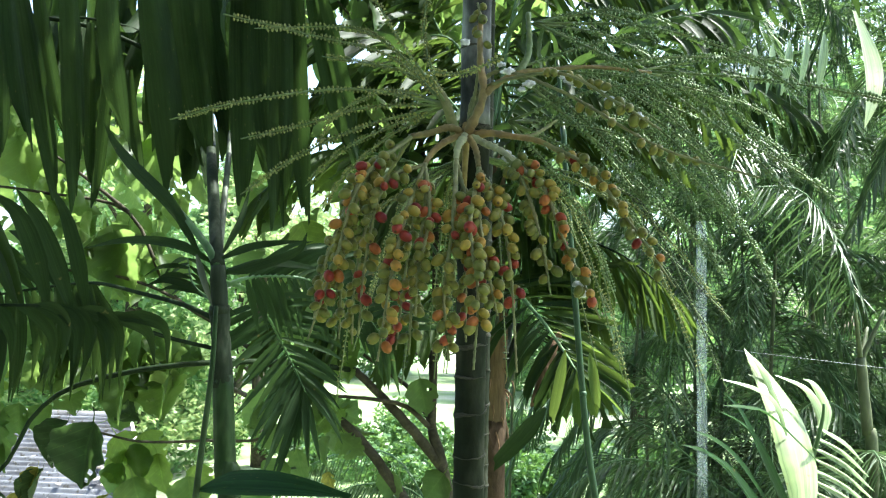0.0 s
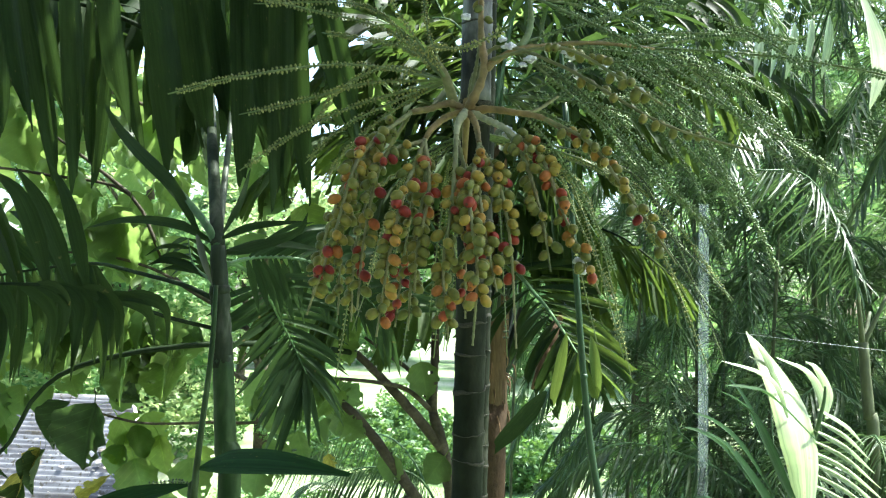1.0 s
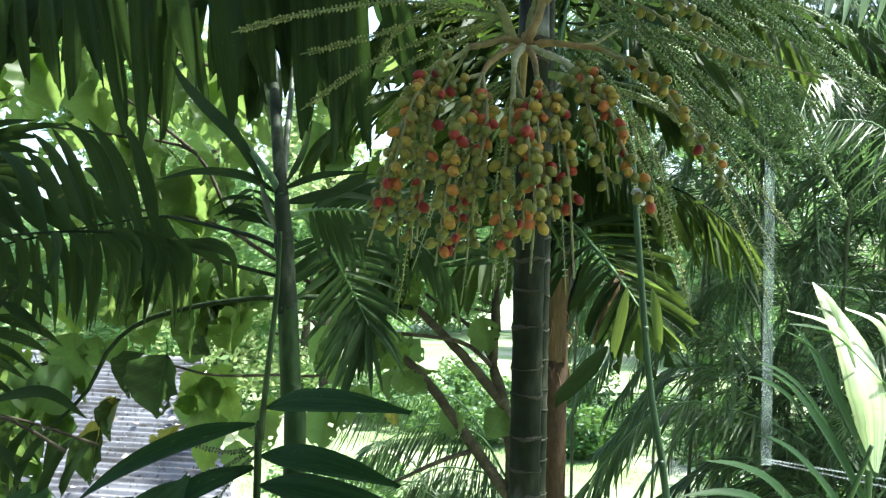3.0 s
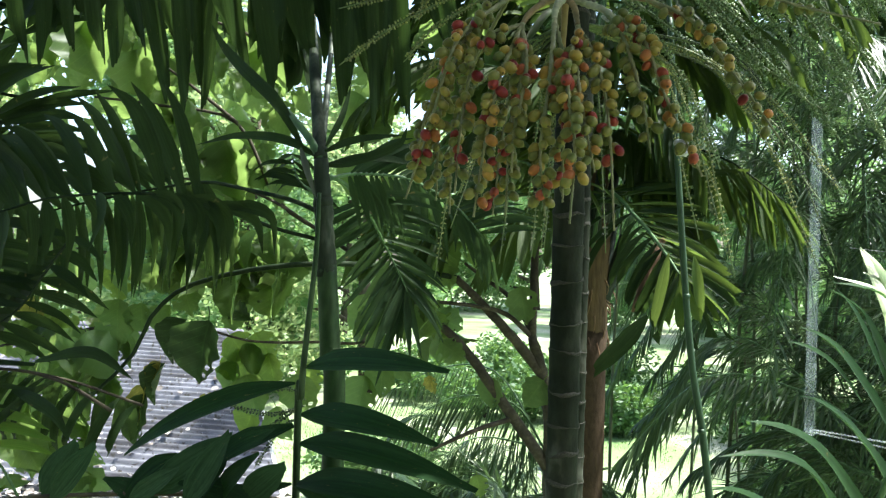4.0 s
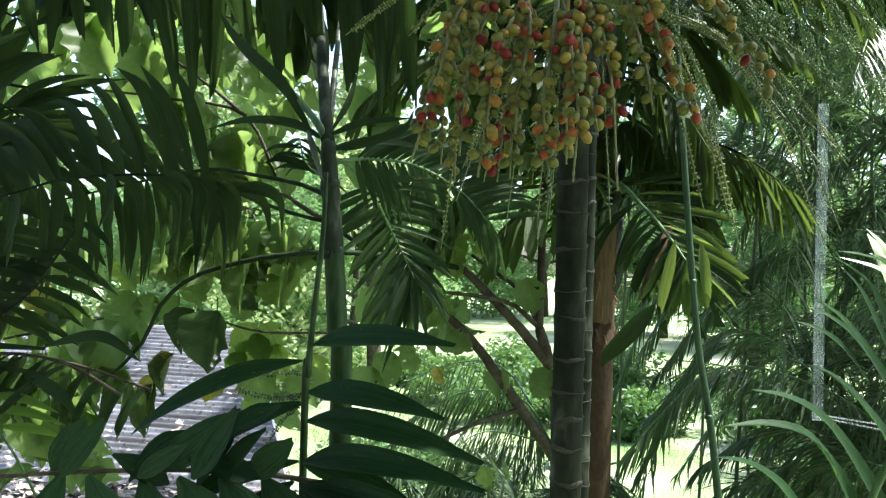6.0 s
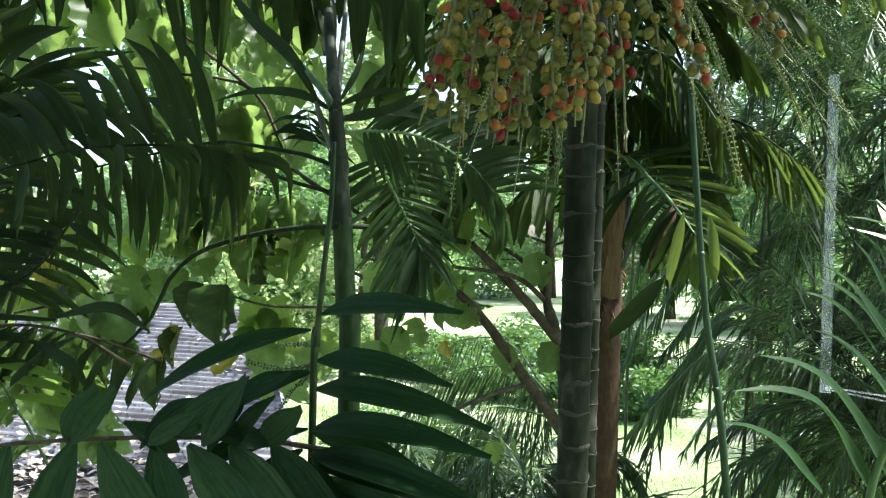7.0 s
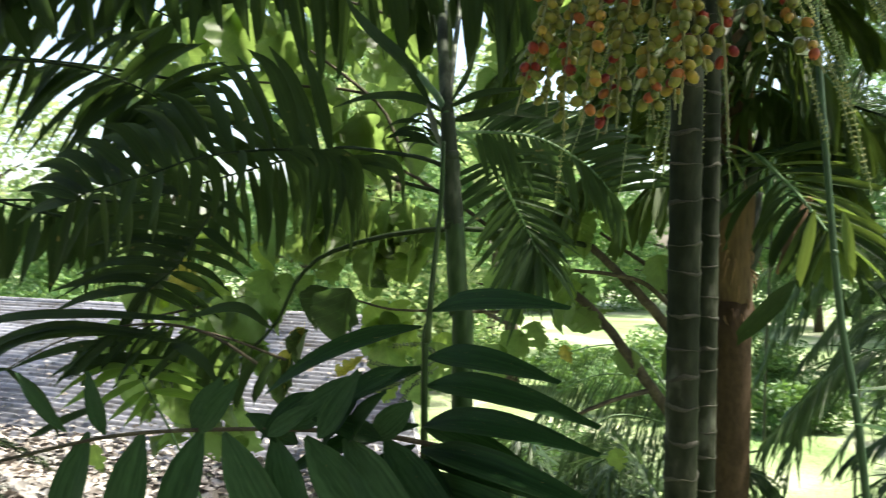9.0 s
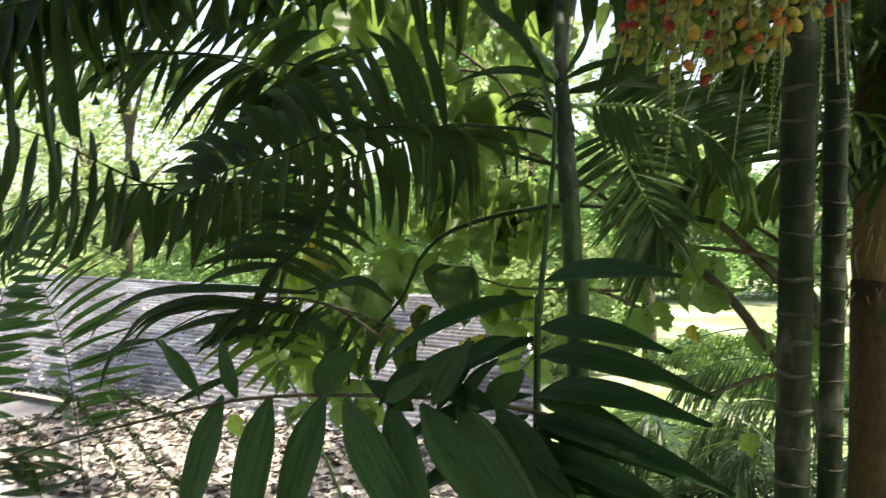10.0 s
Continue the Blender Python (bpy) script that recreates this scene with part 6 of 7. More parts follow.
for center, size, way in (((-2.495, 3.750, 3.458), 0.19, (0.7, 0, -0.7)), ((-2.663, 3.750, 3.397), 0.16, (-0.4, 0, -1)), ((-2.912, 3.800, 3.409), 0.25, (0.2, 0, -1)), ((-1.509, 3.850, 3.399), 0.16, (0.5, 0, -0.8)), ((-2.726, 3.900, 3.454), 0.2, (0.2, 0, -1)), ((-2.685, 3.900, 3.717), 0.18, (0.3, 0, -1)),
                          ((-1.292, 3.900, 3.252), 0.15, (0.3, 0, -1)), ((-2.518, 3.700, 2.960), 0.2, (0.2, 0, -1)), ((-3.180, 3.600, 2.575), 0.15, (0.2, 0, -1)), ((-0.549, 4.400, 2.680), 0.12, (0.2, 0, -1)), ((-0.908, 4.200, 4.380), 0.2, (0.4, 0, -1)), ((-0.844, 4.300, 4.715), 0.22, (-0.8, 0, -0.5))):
    big_leaf(center, size, way, BACKLIT_HEARTS)
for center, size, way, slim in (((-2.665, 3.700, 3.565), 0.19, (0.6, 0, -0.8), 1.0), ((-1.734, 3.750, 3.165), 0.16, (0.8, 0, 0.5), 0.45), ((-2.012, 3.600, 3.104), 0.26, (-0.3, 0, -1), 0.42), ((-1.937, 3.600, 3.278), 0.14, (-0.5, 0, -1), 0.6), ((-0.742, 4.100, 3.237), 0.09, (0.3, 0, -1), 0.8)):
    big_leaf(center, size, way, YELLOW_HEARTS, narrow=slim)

for center, size, way in (((-2.906, 3.800, 3.443), 0.18, (0.4, 0, -0.9)), ((-2.642, 3.780, 3.454), 0.21, (0.8, 0, -0.6)), ((-2.864, 3.820, 3.660), 0.17, (0.3, 0, -1)), ((-2.299, 3.850, 3.678), 0.20, (-0.2, 0, -1)), ((-1.637, 3.850, 3.297), 0.17, (0.5, 0, -0.9))):
    big_leaf(center, size, way, BACKLIT_HEARTS)
for center, size, way in (((-2.523, 3.760, 3.291), 0.24, (0.3, 0, -1)), ((-2.402, 3.740, 3.004), 0.24, (0.1, 0, -1)), ((-1.562, 3.900, 3.701), 0.22, (0.2, 0, -1)), ((-1.945, 3.880, 3.689), 0.24, (0.3, 0, -1)), ((-2.913, 3.720, 3.170), 0.22, (0.4, 0, -1)), ((-2.649, 3.700, 3.185), 0.20, (-0.2, 0, -1))):
    big_leaf(center, size, way)

for center, size, way in (((-1.627, 3.850, 3.386), 0.17, (0.6, 0, -0.8)), ((-1.464, 3.850, 3.284), 0.18, (0.2, 0, -1)), ((-1.604, 3.900, 3.033), 0.16, (-0.4, 0, -1))):
    big_leaf(center, size, way, BACKLIT_HEARTS)
for center, size, way in (((-1.549, 3.820, 3.172), 0.20, (0.3, 0, -1)), ((-1.401, 3.850, 3.045), 0.17, (0.4, 0, -1)), ((-1.668, 3.840, 3.247), 0.16, (-0.3, 0, -1))):
    big_leaf(center, size, way)

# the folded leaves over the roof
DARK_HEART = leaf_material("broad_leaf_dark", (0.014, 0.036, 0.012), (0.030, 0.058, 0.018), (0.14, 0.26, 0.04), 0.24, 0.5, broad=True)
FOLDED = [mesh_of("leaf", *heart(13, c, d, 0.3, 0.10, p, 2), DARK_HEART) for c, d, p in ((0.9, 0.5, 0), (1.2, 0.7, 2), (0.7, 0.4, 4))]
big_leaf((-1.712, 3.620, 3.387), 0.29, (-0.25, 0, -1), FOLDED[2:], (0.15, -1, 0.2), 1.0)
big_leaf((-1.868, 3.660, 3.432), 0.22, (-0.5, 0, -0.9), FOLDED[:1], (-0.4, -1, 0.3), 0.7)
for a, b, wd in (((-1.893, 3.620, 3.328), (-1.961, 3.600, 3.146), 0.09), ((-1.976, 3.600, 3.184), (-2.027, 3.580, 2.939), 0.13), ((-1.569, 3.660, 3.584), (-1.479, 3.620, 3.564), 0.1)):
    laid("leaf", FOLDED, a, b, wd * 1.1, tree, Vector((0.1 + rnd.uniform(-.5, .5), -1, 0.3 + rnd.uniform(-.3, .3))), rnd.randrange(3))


# ---- brown-trunked palm ----
BX, BY = -0.034, 4.6
brown = thing("brown_palm", (BX, BY, 0), "palm with smooth reddish-brown trunk and old leaf fibre", "palm")
part("trunk", tube([Vector((BX, BY, z)) for z in (0, 1, 2, 2.6, 3.0, 3.3, 3.5)], [0.125, 0.112, 0.105, 0.104, 0.104, 0.106, 0.108], 18, 0.012), BROWN_BARK, brown)
rnd = random.Random(5)
for k in range(40):
    a = rnd.uniform(0, math.tau)
    p = Vector((BX + 0.085 * math.cos(a), BY + 0.085 * math.sin(a), rnd.uniform(3.42, 3.80)))
    q = p + Vector((0.035 * math.cos(a) + rnd.uniform(-.03, .03), 0.035 * math.sin(a), -rnd.uniform(0.05, 0.17)))
    part("fibre", tube(spline([p, p.lerp(q, 0.5) + Vector((0.02 * math.cos(a), 0.02 * math.sin(a), 0)), q], 4), (0.006, 0.0015), 4), FIBRE, brown)
part("fibre_sheath", tube([Vector((BX, BY, z)) for z in (3.44, 3.5, 3.62, 3.8, 4.05, 4.3, 4.6, 4.82, 4.96)], [0.09, 0.104, 0.108, 0.105, 0.102, 0.10, 0.092, 0.07, 0.03], 14, 0.06), FIBRE_DARK, brown, "matted dark brown fibre at the crown")
for k in range(9):
    a = k * 0.72
    p = Vector((BX, BY, 3.62 + 0.05 * k))
    d = Vector((math.cos(a), math.sin(a), 0))
    part("leaf_base", tube([p + d * 0.05, p + d * 0.11 + UP * 0.12, p + d * 0.17 + UP * 0.38], [0.05, 0.032, 0.015], 8), GREY_STEM, brown)
crown = (BX, BY, 3.8)
GLARE_BLADES = blades_set("leaflet", leaf_material("glare_leaf", (0.18, 0.28, 0.16), (0.26, 0.36, 0.22), (0.35, 0.5, 0.2), 0.35, 0.4, gloss=0.4), 0.1, (0.05, 0.12, 0.2, 0.25, 0.15, 0.3))
YELLOW_BLADES = blades_set("leaflet", leaf_material("yellowing_leaf", (0.05, 0.10, 0.020), (0.085, 0.135, 0.025), (0.28, 0.40, 0.04), 0.42, 0.55, gloss=0.14), 0.5, (0.05, 0.12, 0.2, 0.25, 0.15, 0.3))
fan_path = [crown, (0.049, 4.300, 4.187), (0.211, 3.950, 4.050), (0.314, 3.700, 3.912), (0.369, 3.550, 3.823)]
fan_pts = spline(fan_path, 22)
fan = part("frond", tube(fan_pts, (0.013, 0.004), 6), GREEN_STEM, brown)
rnd = random.Random(44)
for k in range(21):
    u = k / 20
    p = fan_pts[int(5 + 17 * u)]
    l = 0.46 - 0.10 * abs(u - 0.5)
    for blades, way in ((OLIVE_BLADES if k % 3 else PALM_BLADES, Vector((0.9, -0.15, 0.34 - 0.95 * u))), (PALM_BLADES, Vector((-0.85 + 0.45 * u, -0.35, -0.30 - 0.55 * u)))):
        way = way + Vector((rnd.uniform(-.14, .14), rnd.uniform(-.1, .1), rnd.uniform(-.08, .08)))
        short = rnd.uniform(0.62, 0.85) if way.x > 0 else 0.62 if u > 0.35 else 1.0
        piece("leaflet", blades[rnd.randrange(4)], frame_of(p, way, Vector((0.1 + rnd.uniform(-.4, .4), -0.55, 0.8)), l * short * rnd.uniform(0.8, 1.15), 0.034 * rnd.uniform(0.85, 1.1), l), fan)
for k in range(5):
    way = Vector((-0.35 + 0.2 * k, -0.15, -1.0))
    piece("leaflet", YELLOW_BLADES[k % 3], frame_of(fan_pts[20 + k % 3], way, Vector((0.1, -0.9, 0.3)), 0.22, 0.040, 0.22), fan)
for a, b, wd in (((0.325, 3.500, 3.903), (0.273, 3.480, 3.628), 0.042), ((0.420, 3.500, 3.894), (0.450, 3.480, 3.689), 0.042)):
    laid("leaflet", YELLOW_BLADES, a, b, wd, fan, Vector((0.2, -0.8, 0.5)))
for k in range(21):
    a = Vector((0.191, 4.250, 4.230)).lerp(Vector((0.249, 4.100, 3.851)), k / 20)
    b = Vector((0.600, 4.150, 4.300)).lerp(Vector((0.560, 3.950, 3.560)), k / 20) + Vector((rnd.uniform(-.12, .10), rnd.uniform(-.2, .2), rnd.uniform(-.05, .05)))
    laid("leaflet", OLIVE_BLADES if k % 3 == 0 else PALM_BLADES, a, b, rnd.uniform(0.026, 0.036), fan, Vector((0.1 + rnd.uniform(-.5, .5), -0.6, 0.75)), k)
frond(brown, [crown, (0.243, 4.500, 4.427), (0.580, 4.300, 4.370), (0.853, 4.100, 4.142)], 30, 0.42, 0.024, 0.30, 0.75, OLIVE_BLADES, DARK_RACHIS, 0.011, 0.2, seed=23, spread=0.38)
frond(brown, [crown, (-0.053, 4.300, 4.234), (-0.251, 4.100, 4.133), (-0.446, 4.000, 3.912)], 14, 0.40, 0.05, 0.3, 0.5, OLIVE_BLADES, GREEN_STEM, 0.011, 0.2, seed=24)
frond(brown, [crown, (0.066, 4.600, 4.730), (0.240, 4.500, 5.165), (0.637, 4.400, 5.491), (1.041, 4.300, 5.567)], 26, 0.55, 0.050, 0.35, 0.5, PALM_BLADES, GREEN_STEM, 0.012, 0.2, seed=25)
frond(brown, [crown, (-0.051, 4.500, 4.804), (-0.349, 4.400, 5.262), (-0.665, 4.300, 5.473), (-1.025, 4.200, 5.473)], 26, 0.55, 0.050, 0.35, 0.5, PALM_BLADES, GREEN_STEM, 0.012, 0.2, seed=26)
frond(brown, [crown, (-0.002, 4.700, 4.997), (0.046, 4.900, 5.670), (0.236, 5.000, 6.322), (0.642, 5.100, 6.571)], 26, 0.55, 0.050, 0.35, 0.5, PALM_BLADES, GREEN_STEM, 0.012, 0.2, seed=27)
frond(brown, [crown, (-0.133, 4.800, 5.018), (-0.349, 4.900, 5.675), (-0.626, 4.900, 6.089), (-0.945, 4.800, 6.121)], 24, 0.55, 0.05, 0.3, 0.7, PALM_BLADES, GREEN_STEM, 0.012, 0.2, seed=28)
frond(brown, [crown, (-0.209, 5.000, 4.892), (-0.653, 5.200, 5.351), (-0.977, 5.200, 5.460), (-1.292, 5.200, 5.210)], 24, 0.5, 0.05, 0.3, 0.5, PALM_BLADES, GREEN_STEM, 0.012, 0.2, seed=29)
frond(brown, [crown, (0.150, 4.900, 5.204), (0.530, 4.900, 5.931), (0.991, 4.800, 6.079), (1.423, 4.700, 5.899)], 24, 0.55, 0.05, 0.3, 0.7, PALM_BLADES, GREEN_STEM, 0.012, 0.2, seed=30)
frond(brown, [crown, (0.389, 5.200, 5.172), (0.920, 5.400, 5.577), (1.437, 5.400, 5.573), (1.938, 5.400, 5.251)], 24, 0.55, 0.045, 0.3, 0.5, PALM_BLADES, GREEN_STEM, 0.012, 0.2, seed=31)
for k, path in enumerate(([crown, (-0.378, 4.400, 4.474), (-0.643, 4.250, 4.454), (-0.919, 4.100, 4.239), (-1.081, 4.000, 3.927)], [crown, (-0.307, 4.500, 4.696), (-0.593, 4.400, 4.858), (-0.930, 4.300, 4.844), (-1.195, 4.200, 4.596)],
                          [crown, (-0.305, 4.300, 4.318), (-0.542, 4.200, 4.222), (-0.770, 4.100, 3.991), (-0.877, 4.000, 3.688)], [crown, (-0.210, 4.700, 4.826), (-0.403, 4.700, 5.235), (-0.704, 4.600, 5.404), (-0.991, 4.500, 5.201)])):
    frond(brown, path, 26, 0.42, 0.036, 0.35, 0.45, OLIVE_BLADES, GREEN_STEM, 0.011, 0.2, seed=140 + k)
# older dark fronds on the shaded side
for k, path in enumerate(([crown, (-0.30, 4.95, 4.75), (-0.62, 5.15, 4.86), (-0.95, 5.25, 4.60)], [crown, (-0.24, 4.85, 4.50), (-0.52, 5.00, 4.52), (-0.85, 5.10, 4.22)], [crown, (-0.26, 4.90, 5.00), (-0.60, 5.00, 5.22), (-0.98, 5.05, 5.02)])):
    frond(brown, path, 30, 0.46, 0.040, 0.3, 0.6, OLIVE_BLADES, DARK_RACHIS, 0.011, 0.1, seed=180 + k)
high = (BX, BY, 4.35)
for k, path in enumerate(([(BX, BY, 4.9), (0.032, 4.900, 5.569), (0.349, 4.800, 5.663), (0.803, 4.700, 5.498), (1.226, 4.600, 5.100)], [(BX, BY, 5.0), (0.154, 5.000, 6.008), (0.604, 4.900, 6.026), (1.060, 4.800, 5.719)], [(BX, BY, 4.7), (0.107, 4.600, 5.192), (0.459, 4.500, 5.225), (0.849, 4.400, 4.936)],
                          [(BX, BY, 5.0), (-0.181, 5.000, 6.082), (-0.507, 4.900, 6.114), (-0.813, 4.800, 5.809)], [(BX, BY, 4.8), (-0.220, 4.800, 5.538), (-0.480, 4.800, 5.606), (-0.714, 4.700, 5.316)])):
    frond(brown, path, 26, 0.50, 0.046, 0.3, 0.75, OLIVE_BLADES, GREEN_STEM, 0.011, 0.1, seed=160 + k)
# leaflets facing the sun, their brightness painted into a whitish green
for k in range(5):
    laid("leaflet", GLARE_BLADES, Vector((1.329, 4.500, 5.443)) + Vector((0.085 * k, 0, 0.02 * k)), Vector((1.329, 4.500, 5.443)) + Vector((0.085 * k - 0.05, -0.10, -0.26)), 0.045, brown, SUN_FROM + Vector((0, -0.9, 0)), k)
for k, path in enumerate(([high, (0.138, 4.400, 4.715), (0.320, 4.250, 4.610), (0.522, 4.100, 4.279)], [high, (0.110, 4.500, 4.528), (0.276, 4.400, 4.392), (0.491, 4.300, 4.067)], [high, (0.127, 4.700, 5.062), (0.371, 4.700, 5.079), (0.639, 4.600, 4.752)],
                          [high, (-0.203, 4.400, 4.755), (-0.395, 4.300, 4.701), (-0.640, 4.200, 4.436)])):
    frond(brown, path, 26, 0.44, 0.042, 0.3, 0.6, OLIVE_BLADES, GREEN_STEM, 0.011, 0.12, seed=150 + k)
for k, (a, b, wd) in enumerate((((0.331, 3.650, 3.886), (0.291, 3.600, 3.620), 0.055), ((0.401, 3.650, 3.853), (0.381, 3.600, 3.616), 0.055), ((0.448, 3.660, 3.830), (0.462, 3.600, 3.642), 0.05))):
    laid("leaflet", OLIVE_BLADES, a, b, wd, brown, Vector((0.3, -0.8, 0.5)), k)
laid("leaflet", PALM_BLADES, (0.261, 4.000, 3.625), (0.050, 3.900, 3.360), 0.085, brown, Vector((0.5, -0.8, 0.3)), 1)
part("dry_sheath", tube(spline([(0.313, 3.800, 3.965), (0.253, 3.750, 3.820), (0.195, 3.700, 3.657)], 8), [0.012, 0.02, 0.026, 0.022, 0.026, 0.02, 0.018, 0.012, 0.006], 6, 0.25), FIBRE, brown, "dry brown hanging leaf sheath")

# leaning green shoot
pole = thing("green_shoot", (0.493, 3.450, 0), "straight slim green palm shoot leaning slightly", "palm shoot")
part("shoot", tube(spline([(0.626, 3.600, 1.605), (0.493, 3.450, 3.001), (0.410, 3.400, 3.532), (0.349, 3.330, 4.140), (0.296, 3.280, 4.778)], 24), (0.016, 0.010), 10), SHOOT_STEM, pole)
for c, r in (((0.323, 3.300, 4.449), 0.0135), ((0.388, 3.370, 3.744), 0.0150), ((0.457, 3.420, 3.237), 0.0165)):
    c = Vector(c)
    part("node", tube([c - UP * 0.008, c - UP * 0.003, c + UP * 0.004, c + UP * 0.010], [r * 0.7, r * 0.95, r * 0.92, r * 0.7], 10), SHOOT_STEM, pole)
part("sheath", tube(spline([(0.307, 3.290, 4.635), (0.296, 3.280, 4.799), (0.275, 3.260, 5.002)], 8), (0.0125, 0.006), 10), SHOOT_STEM, pole)


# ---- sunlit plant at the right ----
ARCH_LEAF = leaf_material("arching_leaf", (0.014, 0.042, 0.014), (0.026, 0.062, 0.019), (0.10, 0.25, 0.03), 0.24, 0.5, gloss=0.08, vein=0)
sunny = thing("sunlit_palm", (1.140, 3.000, 0), "palm with bright sunlit arching leaves", "palm")
sun_path = [(1.076, 3.100, 2.678), (1.071, 3.000, 3.427), (1.085, 2.970, 3.563), (1.101, 2.950, 3.643), (1.114, 2.930, 3.723), (1.115, 2.920, 3.772)]
sun_rachis = part("frond", tube(spline(sun_path, 20), (0.012, 0.004), 8), GREEN_STEM, sunny)
# green lifted far above the leaf's own, so sun glare sits in the colour
SUN_GLARE_LEAF = leaf_material("sun_glare_leaf", (0.19, 0.29, 0.10), (0.25, 0.35, 0.14), (0.25, 0.42, 0.06), 0.14, 0.32, gloss=0.6, vein=0)
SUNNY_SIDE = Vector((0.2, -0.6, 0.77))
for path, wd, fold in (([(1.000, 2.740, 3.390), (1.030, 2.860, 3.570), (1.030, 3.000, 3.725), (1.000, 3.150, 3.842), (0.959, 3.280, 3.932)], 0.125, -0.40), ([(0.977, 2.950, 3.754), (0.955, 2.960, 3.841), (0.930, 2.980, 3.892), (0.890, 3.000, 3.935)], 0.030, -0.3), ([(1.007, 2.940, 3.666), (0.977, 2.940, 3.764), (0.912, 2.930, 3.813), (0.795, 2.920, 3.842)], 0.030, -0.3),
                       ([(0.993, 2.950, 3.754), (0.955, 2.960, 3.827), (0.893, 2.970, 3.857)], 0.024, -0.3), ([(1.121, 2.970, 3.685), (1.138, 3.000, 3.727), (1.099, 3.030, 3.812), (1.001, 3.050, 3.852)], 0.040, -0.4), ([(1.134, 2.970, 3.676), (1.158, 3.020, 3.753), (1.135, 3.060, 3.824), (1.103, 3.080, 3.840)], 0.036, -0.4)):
    part("leaflet", ribbon(path, wd, SUNNY_SIDE, fold), SUN_GLARE_LEAF, sun_rachis)
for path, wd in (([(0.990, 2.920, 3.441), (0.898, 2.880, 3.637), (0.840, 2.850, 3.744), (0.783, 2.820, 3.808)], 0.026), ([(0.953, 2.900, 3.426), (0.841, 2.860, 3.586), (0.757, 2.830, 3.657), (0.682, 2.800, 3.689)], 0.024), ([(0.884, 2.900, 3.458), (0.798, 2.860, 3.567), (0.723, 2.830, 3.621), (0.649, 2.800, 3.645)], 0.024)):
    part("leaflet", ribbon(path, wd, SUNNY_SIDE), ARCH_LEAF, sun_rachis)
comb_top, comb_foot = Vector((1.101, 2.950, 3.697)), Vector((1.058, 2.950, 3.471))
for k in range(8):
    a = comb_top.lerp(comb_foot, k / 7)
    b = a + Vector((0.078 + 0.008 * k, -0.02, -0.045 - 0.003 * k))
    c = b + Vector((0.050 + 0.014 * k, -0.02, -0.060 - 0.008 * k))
    part("leaflet", ribbon([a, b, c], 0.021 + 0.003 * (k % 3), SUNNY_SIDE, -0.3, 8), SUN_GLARE_LEAF, sun_rachis)
# sunlit slender stem behind it
SLENDER_STEM = rough_material("slender_stem", [(0.3, (0.045, 0.065, 0.027)), (0.7, (0.105, 0.115, 0.055))], 9.0, 0.65, 50.0, 0.3, (1, 1, 0.3))
slender = thing("slender_palm", (1.768, 4.300, 0), "slim green palm stem in dappled sun", "palm")
part("stem", tube(spline([(1.813, 4.300, 0.0), (1.792, 4.300, 3.179), (1.768, 4.300, 3.542), (1.744, 4.300, 3.875)], 16), (0.031, 0.023), 12, 0.03), SLENDER_STEM, slender)
for k, e in enumerate(((1.684, 4.200, 4.120), (1.816, 4.400, 4.017), (1.856, 4.300, 4.099))):
    part("petiole", tube(spline([(1.744, 4.300, 3.857), Vector((1.744, 4.300, 3.857)).lerp(Vector(e), 0.5), e], 6), (0.014, 0.007), 8), SLENDER_STEM, slender)
feather(slender, [(1.684, 4.200, 4.120), (1.573, 4.100, 4.399), (1.396, 4.000, 4.617), (1.149, 3.900, 4.625)], 40, 0.30, 0.009, 0.3, 1.0, FEATHER_LEAF, s0=0.05, seed=91)
near_right = thing("arching_palm", (0.745, 2.200, 0), "palm with long arching mid-green leaflets", "palm")
nr = part("frond", tube(spline([(0.691, 2.250, 2.884), (0.708, 2.200, 3.221), (0.750, 2.150, 3.391), (0.800, 2.100, 3.575)], 16), (0.011, 0.005), 8), GREEN_STEM, near_right)


def arching_leaflet(path, wd):
    part("leaflet", ribbon(path, wd, Vector((-0.25, -0.55, 0.8))), ARCH_LEAF, nr)


arching_leaflet([(0.762, 2.250, 3.140), (0.660, 2.200, 3.309), (0.578, 2.120, 3.420), (0.482, 2.060, 3.458), (0.378, 2.000, 3.459)], 0.042)
arching_leaflet([(0.809, 2.250, 3.158), (0.716, 2.200, 3.313), (0.609, 2.120, 3.456), (0.522, 2.060, 3.516), (0.432, 2.000, 3.540)], 0.046)
arching_leaflet([(0.856, 2.250, 3.214), (0.769, 2.200, 3.387), (0.672, 2.120, 3.512), (0.595, 2.060, 3.575), (0.530, 2.000, 3.601)], 0.044)
arching_leaflet([(0.851, 2.200, 3.355), (0.740, 2.140, 3.546), (0.643, 2.080, 3.673), (0.589, 2.040, 3.720), (0.535, 2.000, 3.744)], 0.030)
arching_leaflet([(0.838, 2.200, 3.481), (0.762, 2.140, 3.617), (0.688, 2.080, 3.754), (0.638, 2.040, 3.802), (0.586, 2.000, 3.829)], 0.026)
arching_leaflet([(0.858, 2.200, 3.698), (0.726, 2.100, 3.808), (0.660, 2.040, 3.831), (0.599, 2.000, 3.840)], 0.024)
arching_leaflet([(0.604, 2.200, 3.205), (0.510, 2.140, 3.311), (0.439, 2.080, 3.363), (0.362, 2.000, 3.391)], 0.040)

# hanging leaflet in the same glare-lifted colour
part("leaflet", ribbon([(1.466, 3.550, 5.283), (1.504, 3.500, 5.081), (1.482, 3.420, 4.912), (1.420, 3.350, 4.758)], 0.075, SUNNY_SIDE, 0.2), SUN_GLARE_LEAF, near_right)

